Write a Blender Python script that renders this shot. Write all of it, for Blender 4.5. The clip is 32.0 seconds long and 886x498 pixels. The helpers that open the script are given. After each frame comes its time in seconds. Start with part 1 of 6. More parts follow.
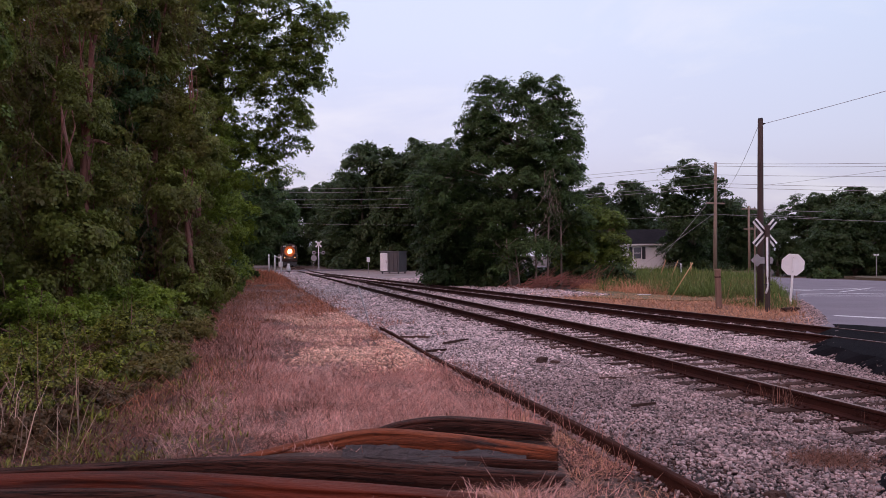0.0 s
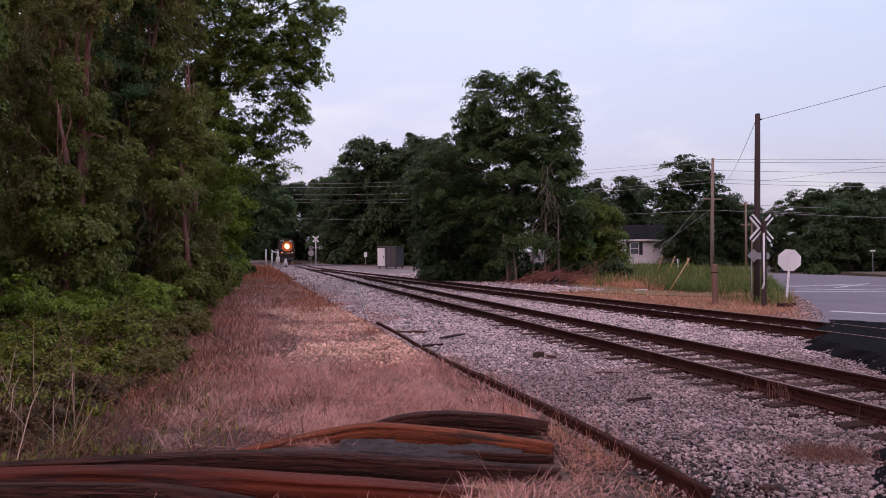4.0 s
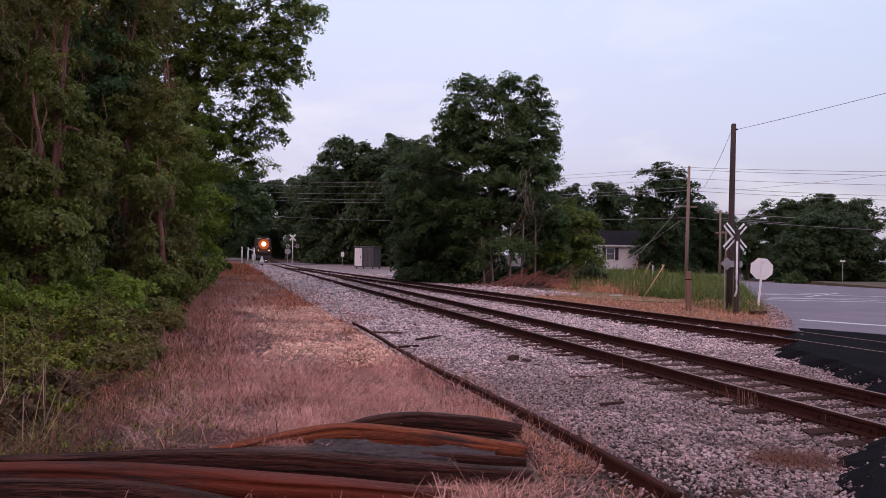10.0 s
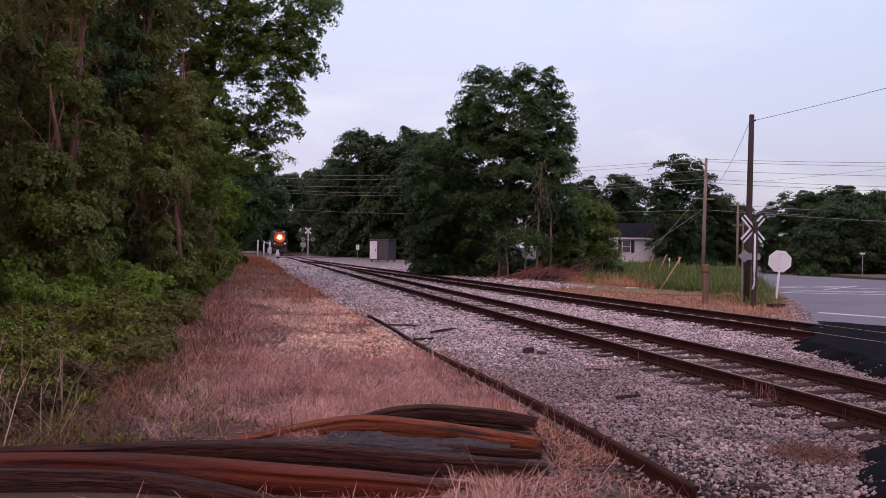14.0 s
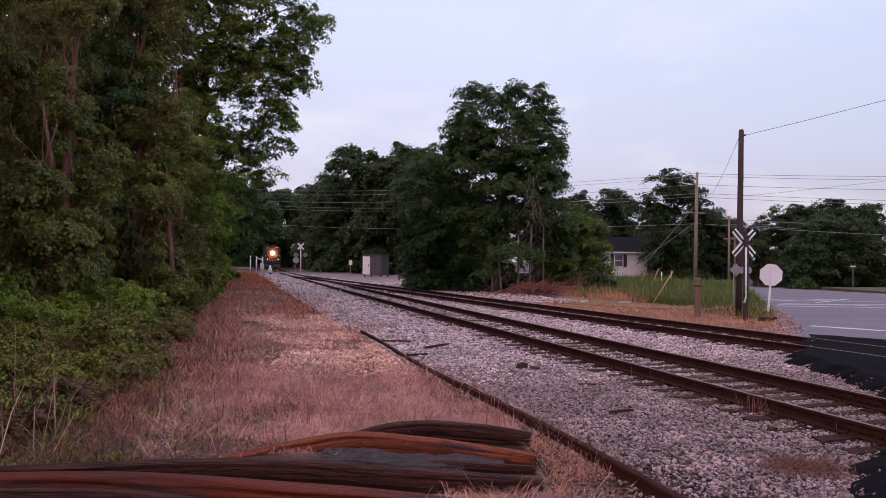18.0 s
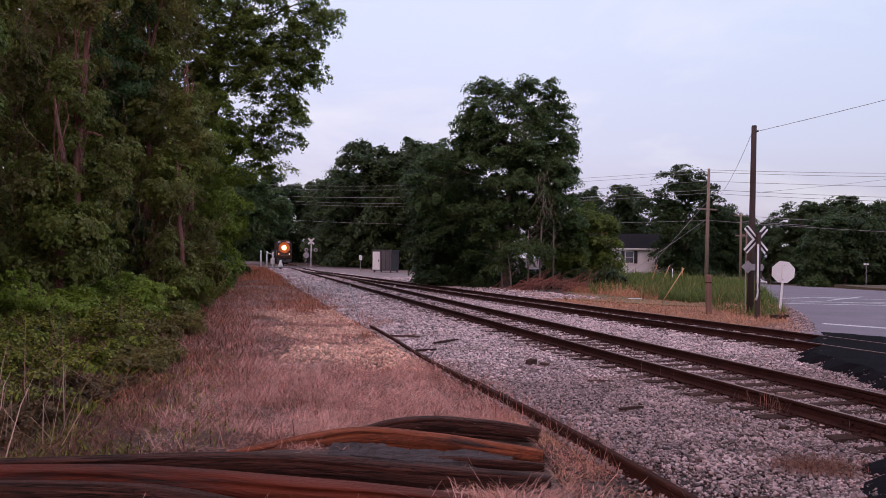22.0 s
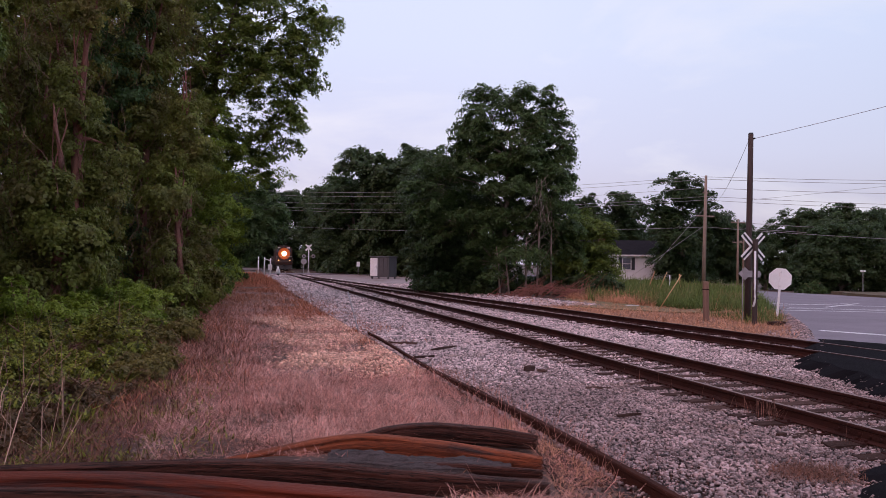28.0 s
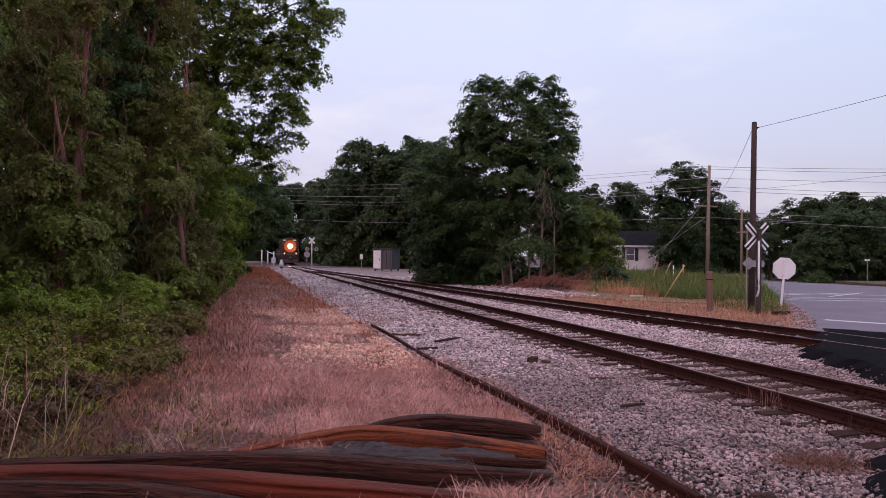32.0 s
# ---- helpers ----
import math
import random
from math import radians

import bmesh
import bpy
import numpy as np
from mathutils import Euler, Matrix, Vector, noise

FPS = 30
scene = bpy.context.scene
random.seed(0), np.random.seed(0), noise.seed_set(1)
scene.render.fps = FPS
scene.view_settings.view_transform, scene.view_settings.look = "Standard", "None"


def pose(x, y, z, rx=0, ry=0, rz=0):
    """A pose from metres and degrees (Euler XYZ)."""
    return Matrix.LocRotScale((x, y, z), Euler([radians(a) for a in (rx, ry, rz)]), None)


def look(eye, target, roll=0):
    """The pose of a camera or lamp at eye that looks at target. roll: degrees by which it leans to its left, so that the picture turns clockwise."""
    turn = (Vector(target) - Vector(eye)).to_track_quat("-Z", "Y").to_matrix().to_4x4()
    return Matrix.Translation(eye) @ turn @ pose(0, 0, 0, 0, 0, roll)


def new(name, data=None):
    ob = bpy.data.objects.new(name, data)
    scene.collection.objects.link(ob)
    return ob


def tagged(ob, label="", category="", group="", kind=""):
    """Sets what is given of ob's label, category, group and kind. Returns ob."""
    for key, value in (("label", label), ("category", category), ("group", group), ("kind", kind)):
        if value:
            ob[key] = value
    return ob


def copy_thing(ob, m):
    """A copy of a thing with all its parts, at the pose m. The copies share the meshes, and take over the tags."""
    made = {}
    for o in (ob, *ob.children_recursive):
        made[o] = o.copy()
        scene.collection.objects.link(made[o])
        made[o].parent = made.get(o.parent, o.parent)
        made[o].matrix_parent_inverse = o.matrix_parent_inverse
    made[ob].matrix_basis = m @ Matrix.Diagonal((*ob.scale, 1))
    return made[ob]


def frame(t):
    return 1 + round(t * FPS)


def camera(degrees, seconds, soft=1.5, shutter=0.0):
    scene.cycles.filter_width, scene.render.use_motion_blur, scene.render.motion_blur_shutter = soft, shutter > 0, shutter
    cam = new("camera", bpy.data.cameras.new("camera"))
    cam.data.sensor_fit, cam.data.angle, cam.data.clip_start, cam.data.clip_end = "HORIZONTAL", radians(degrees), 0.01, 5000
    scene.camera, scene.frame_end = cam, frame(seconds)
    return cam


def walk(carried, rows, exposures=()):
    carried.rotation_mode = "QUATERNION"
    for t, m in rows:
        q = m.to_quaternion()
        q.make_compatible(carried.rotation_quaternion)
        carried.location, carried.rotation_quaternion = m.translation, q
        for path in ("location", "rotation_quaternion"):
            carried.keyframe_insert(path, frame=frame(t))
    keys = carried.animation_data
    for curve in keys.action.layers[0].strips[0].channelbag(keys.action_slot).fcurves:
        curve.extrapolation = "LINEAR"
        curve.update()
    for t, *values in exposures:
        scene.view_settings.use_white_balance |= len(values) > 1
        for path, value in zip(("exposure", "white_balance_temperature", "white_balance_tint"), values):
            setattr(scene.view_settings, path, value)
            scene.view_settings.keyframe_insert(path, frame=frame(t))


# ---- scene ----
cam = camera(61.6, 32.0, soft=0.7)

# ---- camera and path ----
EYE_Z = 1.75
PATH = [
    (0, -0.009, 0.010, 0.004, 0.029, 0.543, 0.576),
    (0.5, -0.014, -0.003, -0.001, 0.026, 0.413, 0.567),
    (1, -0.003, 0.012, -0.007, 0.089, 0.485, 0.545),
    (1.5, -0.002, 0.017, -0.008, 0.027, 0.418, 0.543),
    (2, -0.002, 0.019, -0.005, 0.152, 0.274, 0.577),
    (2.5, 0.003, 0.024, -0.008, 0.194, 0.155, 0.529),
    (4.5, 0.000, -0.006, -0.000, -0.674, 0.210, 0.419),
    (5, -0.010, -0.031, 0.015, -2.372, 0.777, -0.517),
    (5.5, -0.008, -0.038, 0.008, -2.933, 0.556, -0.564),
    (6, -0.015, -0.018, 0.007, -2.667, 0.128, -0.656),
    (6.5, -0.010, -0.002, 0.005, -2.388, 0.241, -0.623),
    (7, -0.009, -0.021, 0.005, -2.674, -0.144, -0.570),
    (7.5, -0.011, -0.014, -0.000, -2.773, 0.032, -0.547),
    (8, -0.012, -0.041, 0.006, -2.986, 0.258, -0.918),
    (8.5, -0.011, -0.026, 0.008, -2.752, 0.370, -1.007),
    (9, -0.006, -0.044, 0.010, -2.235, 0.700, -1.030),
    (9.5, -0.004, -0.021, 0.009, -2.286, 0.713, -0.849),
    (10, -0.007, -0.030, 0.004, -1.921, 0.294, -0.747),
    (10.5, -0.008, -0.014, 0.000, -1.800, 0.195, -0.790),
    (11, 0.005, -0.011, 0.001, -1.660, 0.081, -0.610),
    (11.5, 0.008, -0.003, 0.000, -1.531, 0.003, -0.648),
    (12, 0.001, 0.004, 0.006, -1.370, 0.042, -0.742),
    (12.5, 0.004, 0.002, 0.004, -0.764, 0.005, -0.551),
    (13, 0.000, -0.000, 0.000, -0.800, -0.200, -0.500),
    (13.5, -0.001, -0.003, 0.005, -0.634, -0.154, -0.641),
    (14, 0.001, 0.011, -0.008, -0.762, -0.259, -0.680),
    (14.5, -0.006, -0.025, 0.005, -0.745, -0.212, -0.801),
    (16.5, 0.006, -0.007, 0.002, -1.159, 0.259, -0.239),
    (17, -0.001, -0.019, 0.003, -1.320, 0.416, -0.239),
    (17.5, -0.001, -0.034, 0.012, -1.497, 0.624, -0.309),
    (18, -0.005, -0.044, 0.009, -1.310, 0.890, -0.391),
    (18.5, -0.006, -0.022, 0.009, -1.653, 1.051, -0.451),
    (19, 0.000, -0.018, 0.010, -1.099, 1.447, -0.456),
    (19.5, -0.008, -0.017, 0.014, -1.495, 1.065, -0.421),
    (20, 0.000, -0.009, 0.009, -1.163, 1.183, -0.489),
    (20.5, -0.006, -0.017, 0.007, -1.085, 1.282, -0.711),
    (21, -0.002, -0.014, 0.008, -0.767, 1.190, -0.805),
    (21.5, -0.003, -0.019, 0.009, -0.704, 1.062, -0.781),
    (22, 0.006, 0.003, 0.002, -0.539, 0.545, -0.678),
    (22.5, 0.006, 0.011, -0.001, -0.328, 0.202, -0.675),
    (23, 0.009, 0.022, -0.001, -0.363, 0.226, -0.567),
    (23.5, 0.002, 0.007, 0.002, -0.605, 0.345, -0.776),
    (24, 0.007, 0.005, 0.002, -0.930, 0.490, -0.776),
    (24.5, -0.006, 0.003, 0.005, -0.722, 0.740, -0.856),
    (25, -0.002, -0.021, 0.001, -0.600, 0.829, -0.852),
    (25.5, -0.003, -0.006, 0.003, -0.717, 0.684, -0.732),
    (27.5, -0.005, -0.026, 0.009, -0.641, 1.149, -0.954),
    (28, -0.006, -0.027, 0.009, -0.730, 1.039, -0.724),
    (28.5, -0.009, -0.031, 0.013, -0.839, 0.905, -0.754),
    (29, -0.006, -0.018, 0.000, -0.891, 0.842, -0.870),
    (29.5, -0.008, -0.012, 0.004, -0.686, 0.812, -0.720),
    (30, -0.006, -0.004, 0.006, -0.668, 0.855, -0.702),
    (30.5, -0.001, -0.015, 0.010, -0.650, 0.779, -0.567),
    (31, -0.002, -0.004, 0.004, -0.626, 0.789, -0.541),
    (31.5, 0.000, -0.010, 0.008, -0.519, 0.783, -0.381),
    (32, 0.007, 0.001, -0.001, -0.478, 0.427, -0.339),]
walk(cam, [(t, pose(x, y, EYE_Z + z, 90 + pitch, roll, yaw)) for t, x, y, z, yaw, pitch, roll in PATH],
     exposures=[(0.0, 0.0, 6500, 14), (32.0, 0.0, 6500, 14)])

# ---- sky and light ----
SUN_ELEVATION, SUN_ROTATION = radians(4), radians(-110)
world = bpy.data.worlds.new("dusk_sky")
scene.world = world
world.use_nodes = True
wt = world.node_tree
wt.nodes.clear()


def wnode(kind, **values):
    nd = wt.nodes.new(kind)
    for key, value in values.items():
        nd.inputs[key].default_value = value
    return nd


out = wt.nodes.new("ShaderNodeOutputWorld")
bg_sky, bg_dusk, add = wt.nodes.new("ShaderNodeBackground"), wt.nodes.new("ShaderNodeBackground"), wt.nodes.new("ShaderNodeAddShader")
sky = wt.nodes.new("ShaderNodeTexSky")
sky.sky_type, sky.sun_disc = "NISHITA", False
sky.sun_elevation, sky.sun_rotation, sky.dust_density = SUN_ELEVATION, SUN_ROTATION, 2.0
wt.links.new(sky.outputs[0], bg_sky.inputs[0])
bg_sky.inputs[1].default_value = 0.05
coord = wt.nodes.new("ShaderNodeTexCoord")
split = wt.nodes.new("ShaderNodeSeparateXYZ")
wt.links.new(coord.outputs["Generated"], split.inputs[0])
ramp = wt.nodes.new("ShaderNodeValToRGB")
wt.links.new(split.outputs[2], ramp.inputs[0])
els = ramp.color_ramp.elements
els[0].position, els[0].color = 0.0, (0.46, 0.43, 0.58, 1)
els[1].position, els[1].color = 1.0, (0.62, 0.73, 0.98, 1)
for p, c in ((0.05, (0.52, 0.48, 0.65, 1)), (0.14, (0.61, 0.61, 0.81, 1)), (0.28, (0.66, 0.71, 0.92, 1)), (0.5, (0.70, 0.77, 0.98, 1))):
    e = els.new(p)
    e.color = c
# thin high cloud, stretched level
mapping = wt.nodes.new("ShaderNodeMapping")
mapping.inputs["Scale"].default_value = (1.6, 1.6, 5.0)
wt.links.new(coord.outputs["Generated"], mapping.inputs[0])
cloud = wnode("ShaderNodeTexNoise", Scale=1.7, Detail=6.0, Roughness=0.55, Distortion=0.3)
wt.links.new(mapping.outputs[0], cloud.inputs["Vector"])
cramp = wt.nodes.new("ShaderNodeValToRGB")
cramp.color_ramp.elements[0].position, cramp.color_ramp.elements[1].position = 0.48, 0.8
wt.links.new(cloud.outputs[0], cramp.inputs[0])
mixc = wt.nodes.new("ShaderNodeMix")
mixc.data_type = "RGBA"
wt.links.new(cramp.outputs[0], mixc.inputs["Factor"])
wt.links.new(ramp.outputs[0], mixc.inputs["A"])
mixc.inputs["B"].default_value = (0.86, 0.83, 0.90, 1)
# the sky dims away from the sunset
away = wt.nodes.new("ShaderNodeMapRange")
away.inputs["From Min"].default_value, away.inputs["From Max"].default_value = 0.1, 0.7
wt.links.new(split.outputs[0], away.inputs["Value"])
dim = wt.nodes.new("ShaderNodeMix")
dim.data_type, dim.blend_type = "RGBA", "MULTIPLY"
wt.links.new(away.outputs[0], dim.inputs["Factor"])
wt.links.new(mixc.outputs["Result"], dim.inputs["A"])
dim.inputs["B"].default_value = (0.80, 0.85, 0.87, 1)
wt.links.new(dim.outputs["Result"], bg_dusk.inputs[0])
bg_dusk.inputs[1].default_value = 1.03
wt.links.new(bg_sky.outputs[0], add.inputs[0])
wt.links.new(bg_dusk.outputs[0], add.inputs[1])
wt.links.new(add.outputs[0], out.inputs[0])

sun = new("sun", bpy.data.lights.new("sun", "SUN"))
sun.data.energy, sun.data.angle, sun.data.color = 1.0, radians(60), (1.0, 0.40, 0.34)
sun.matrix_world = look((0, 0, 60), (14, 22, 30))
tagged(sun, kind="structure")

# ---- materials ----


def material(name, colour, colour2=None, rough=0.85, metal=0.0, scale=6.0, fine=60.0, bump=0.25, vary=0.0, island=False,
             stain=None, stain_scale=1.2, stain_at=0.6, stretch=(1, 1, 1), specular=0.5, emit=0.0, translucent=0.0, along=False, crack=None):
    """Two-scale noise colour with bump; vary: lightness change from piece to piece; stain: a third colour in patches."""
    m = bpy.data.materials.new(name)
    m.use_nodes = True
    t = m.node_tree
    b = t.nodes["Principled BSDF"]
    b.inputs["Roughness"].default_value, b.inputs["Metallic"].default_value = rough, metal
    b.inputs["Specular IOR Level"].default_value = specular
    tc = t.nodes.new("ShaderNodeTexCoord")
    mp = t.nodes.new("ShaderNodeMapping")
    mp.inputs["Scale"].default_value = stretch
    geo = t.nodes.new("ShaderNodeNewGeometry")
    t.links.new((geo.outputs["Position"] if island else tc.outputs["UV" if along else "Object"]), mp.inputs[0])

    def nz(s, detail=5.0):
        n = t.nodes.new("ShaderNodeTexNoise")
        n.inputs["Scale"].default_value, n.inputs["Detail"].default_value, n.inputs["Roughness"].default_value = s, detail, 0.6
        t.links.new(mp.outputs[0], n.inputs["Vector"])
        return n

    def mix(fac, a, bb, kind="MIX"):
        x = t.nodes.new("ShaderNodeMix")
        x.data_type, x.blend_type = "RGBA", kind
        for sock, v in (("Factor", fac), ("A", a), ("B", bb)):
            s = [i for i in x.inputs if i.name == sock and (i.type == "RGBA" or (sock == "Factor" and i.type == "VALUE"))][0]
            if isinstance(v, (int, float)):
                s.default_value = v
            elif isinstance(v, tuple):
                s.default_value = (*v[:3], 1)
            else:
                t.links.new(v, s)
        return [o for o in x.outputs if o.type == "RGBA"][0]

    def curve(sock, lo, hi):
        r = t.nodes.new("ShaderNodeMapRange")
        r.inputs["From Min"].default_value, r.inputs["From Max"].default_value = lo, hi
        t.links.new(sock, r.inputs["Value"])
        return r.outputs[0]

    colour2 = colour2 or tuple(c * 0.6 for c in colour)
    big, small = nz(scale), nz(fine)
    col = mix(curve(big.outputs[0], 0.35, 0.65), colour, colour2)
    col = mix(curve(small.outputs[0], 0.3, 0.75), col, mix(0.5, col, tuple(min(1, c * 1.5) for c in colour)))
    if stain:
        st = nz(stain_scale, 6.0)
        col = mix(curve(st.outputs[0], stain_at, stain_at + 0.12), col, stain)
    height = small.outputs[0]
    if crack:
        # long dark splits that run with the grain
        cm = t.nodes.new("ShaderNodeMapping")
        cm.inputs["Scale"].default_value = (0.30, 9.0, 1.0)
        t.links.new(tc.outputs["UV"], cm.inputs[0])
        lines = []
        for sc in (1.7, 4.1):
            n = nz(sc, 3.0)
            t.links.new(cm.outputs[0], n.inputs["Vector"])
            off = t.nodes.new("ShaderNodeMath")
            off.operation = "SUBTRACT"
            off.inputs[1].default_value = 0.5
            t.links.new(n.outputs[0], off.inputs[0])
            mag = t.nodes.new("ShaderNodeMath")
            mag.operation = "ABSOLUTE"
            t.links.new(off.outputs[0], mag.inputs[0])
            lines.append(curve(mag.outputs[0], 0.003, 0.018))
        both = t.nodes.new("ShaderNodeMath")
        both.operation = "MULTIPLY"
        t.links.new(lines[0], both.inputs[0])
        t.links.new(lines[1], both.inputs[1])
        col = mix(both.outputs[0], crack, col)
        deep = t.nodes.new("ShaderNodeMath")
        deep.operation = "MULTIPLY_ADD"
        deep.inputs[1].default_value = 0.45
        t.links.new(both.outputs[0], deep.inputs[0])
        t.links.new(height, deep.inputs[2])
        height = deep.outputs[0]
    if vary:
        hsv = t.nodes.new("ShaderNodeHueSaturation")
        rn = t.nodes.new("ShaderNodeMapRange")
        rn.inputs["To Min"].default_value, rn.inputs["To Max"].default_value = 1 - vary, 1 + vary
        if island:
            t.links.new(geo.outputs["Random Per Island"], rn.inputs["Value"])
        else:
            oi = t.nodes.new("ShaderNodeObjectInfo")
            t.links.new(oi.outputs["Random"], rn.inputs["Value"])
        t.links.new(rn.outputs[0], hsv.inputs["Value"])
        t.links.new(col, hsv.inputs["Color"])
        col = hsv.outputs[0]
    t.links.new(col, b.inputs["Base Color"])
    if bump:
        bp = t.nodes.new("ShaderNodeBump")
        bp.inputs["Strength"].default_value, bp.inputs["Distance"].default_value = bump, 0.02
        t.links.new(height, bp.inputs["Height"])
        t.links.new(bp.outputs[0], b.inputs["Normal"])
    if emit:
        b.inputs["Emission Color"].default_value = (*colour, 1)
        b.inputs["Emission Strength"].default_value = emit
    if translucent:
        tr = t.nodes.new("ShaderNodeBsdfTranslucent")
        ms = t.nodes.new("ShaderNodeMixShader")
        ms.inputs[0].default_value = translucent
        t.links.new(col, tr.inputs[0])
        t.links.new(b.outputs[0], ms.inputs[1])
        t.links.new(tr.outputs[0], ms.inputs[2])
        t.links.new(ms.outputs[0], t.nodes["Material Output"].inputs[0])
    return m


def leaf_material(name, a, b, vary=0.3, scale=1.5):
    return material(name, a, b, rough=0.45, scale=scale, fine=5.0, bump=0.0, vary=vary, island=True, translucent=0.40, specular=0.3)


M_SOIL = material("soil", (0.085, 0.048, 0.040), (0.05, 0.029, 0.024), scale=0.5, fine=14, bump=0.8)
M_DEADGRASS = material("dead_grass", (0.50, 0.235, 0.195), (0.32, 0.138, 0.112), scale=0.8, fine=9, bump=0.0, vary=0.8, island=True, translucent=0.15,
                       stain=(0.48, 0.20, 0.115), stain_scale=0.13, stain_at=0.55)
M_REDGRASS = material("russet_grass", (0.46, 0.16, 0.085), (0.32, 0.105, 0.065), scale=0.5, fine=9, bump=0.0, vary=0.55, island=True, translucent=0.15,
                      stain=(0.46, 0.25, 0.20), stain_scale=0.4, stain_at=0.58)
M_PALEGRASS = material("pale_grass", (0.70, 0.39, 0.34), (0.52, 0.27, 0.23), scale=0.8, fine=9, bump=0.0, vary=0.35, island=True, translucent=0.15)
M_CLOD = material("soil_crumbs", (0.075, 0.036, 0.028), (0.03, 0.016, 0.014), scale=3, fine=50, bump=0.3, vary=0.6, island=True)
M_STALK = material("dead_stalk", (0.40, 0.25, 0.19), (0.24, 0.14, 0.10), bump=0.0, vary=0.5, island=True)
# near-black base holds the shade of the gaps between the stones
M_BALLAST = material("gap_shade_bed", (0.055, 0.038, 0.038), (0.028, 0.019, 0.018), scale=8, fine=28, bump=1.0, stain=(0.17, 0.11, 0.085), stain_scale=0.35, stain_at=0.58)
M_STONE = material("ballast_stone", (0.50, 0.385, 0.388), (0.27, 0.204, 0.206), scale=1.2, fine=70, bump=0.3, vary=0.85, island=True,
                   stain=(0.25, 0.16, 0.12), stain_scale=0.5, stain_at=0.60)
# darker stone for the near ballast and the road's edge
M_DARKSTONE = material("dark_ballast_stone", (0.31, 0.222, 0.220), (0.105, 0.072, 0.072), scale=1.6, fine=70, bump=0.3, vary=0.9, island=True,
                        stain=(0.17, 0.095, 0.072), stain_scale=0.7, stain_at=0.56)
M_TIE = material("weathered_tie", (0.095, 0.055, 0.047), (0.04, 0.024, 0.022), rough=0.95, specular=0.05, scale=3, fine=40, bump=0.7, vary=0.35, stretch=(1.2, 9, 9))
M_RAIL = material("rusty_rail", (0.040, 0.012, 0.009), (0.018, 0.0065, 0.006), rough=0.8, specular=0.15, scale=3, fine=50, bump=0.3, stain=(0.085, 0.030, 0.020), stain_at=0.62)
M_OLDRAIL = material("flaking_rail_rust", (0.054, 0.018, 0.013), (0.026, 0.010, 0.008), rough=0.9, specular=0.1, scale=3, fine=50, bump=0.5, stain=(0.032, 0.014, 0.012), stain_at=0.58)
M_RAILTOP = material("worn_rail_head", (0.20, 0.11, 0.095), (0.12, 0.06, 0.05), rough=0.5, metal=0.5, scale=4, fine=60, bump=0.1)
M_SCRAP_DARK = material("scrap_dark_rust", (0.080, 0.028, 0.020), (0.032, 0.014, 0.012), rough=0.55, specular=0.16, scale=3.0, fine=26, bump=0.8,
                        stain=(0.085, 0.022, 0.011), stain_scale=1.6, stain_at=0.60, stretch=(0.28, 3, 1), along=True, crack=(0.012, 0.006, 0.005))
M_SCRAP_RED = material("scrap_red_rust", (0.125, 0.022, 0.010), (0.048, 0.012, 0.008), rough=0.55, specular=0.2, scale=2.0, fine=26, bump=0.7,
                       stain=(0.026, 0.017, 0.018), stain_scale=1.8, stain_at=0.52, stretch=(0.28, 3, 1), along=True)
M_SCRAP_ORANGE = material("scrap_orange_rust", (0.27, 0.070, 0.030), (0.14, 0.038, 0.021), rough=0.65, specular=0.2, scale=3, fine=30, bump=0.7,
                          stain=(0.034, 0.020, 0.019), stain_scale=2.6, stain_at=0.56, stretch=(0.4, 2.5, 1), along=True, crack=(0.12, 0.036, 0.020))
M_GREYWOOD = material("grey_rotten_wood", (0.080, 0.060, 0.062), (0.020, 0.015, 0.016), scale=4, fine=16, bump=1.0, stretch=(0.8, 8, 8))
M_ASPHALT_NEW = material("new_asphalt", (0.011, 0.0095, 0.012), (0.0055, 0.005, 0.0062), rough=0.95, scale=1.0, fine=90, bump=0.5, specular=0.03)
M_ASPHALT = material("old_asphalt", (0.21, 0.185, 0.215), (0.165, 0.148, 0.172), rough=0.95, specular=0.05, scale=0.5, fine=60, bump=0.3, stain=(0.15, 0.145, 0.165), stain_scale=0.3, stain_at=0.62)
M_ROADPAINT = material("worn_road_paint", (0.62, 0.60, 0.62), (0.40, 0.39, 0.42), scale=3, fine=40, bump=0.1)
M_GRAVELLOT = material("pale_gravel", (0.27, 0.215, 0.215), (0.19, 0.148, 0.148), scale=0.7, fine=14, bump=0.9, stain=(0.18, 0.12, 0.10), stain_scale=0.25, stain_at=0.55)
M_TANSTONE = material("tan_stone", (0.70, 0.43, 0.33), (0.48, 0.25, 0.175), scale=1.2, fine=70, bump=0.3, vary=0.6, island=True)
M_STRAW = material("straw", (0.56, 0.28, 0.165), (0.38, 0.17, 0.10), scale=0.8, fine=9, bump=0.0, vary=0.4, island=True, translucent=0.15)
M_GREENGRASS = material("green_grass", (0.095, 0.145, 0.034), (0.135, 0.145, 0.042), scale=0.4, fine=5, bump=0.0, vary=0.4, island=True, translucent=0.25,
                        stain=(0.30, 0.21, 0.10), stain_scale=0.35, stain_at=0.56)
M_LAWN = material("rough_lawn", (0.10, 0.09, 0.03), (0.17, 0.115, 0.06), scale=0.3, fine=6, bump=0.5)
M_BROWNVERGE = material("brown_verge", (0.10, 0.065, 0.04), (0.06, 0.05, 0.025), scale=0.6, fine=8, bump=0.5)
M_BARK = material("bark", (0.12, 0.085, 0.07), (0.06, 0.045, 0.04), scale=4, fine=30, bump=0.9, stretch=(3, 3, 0.6))
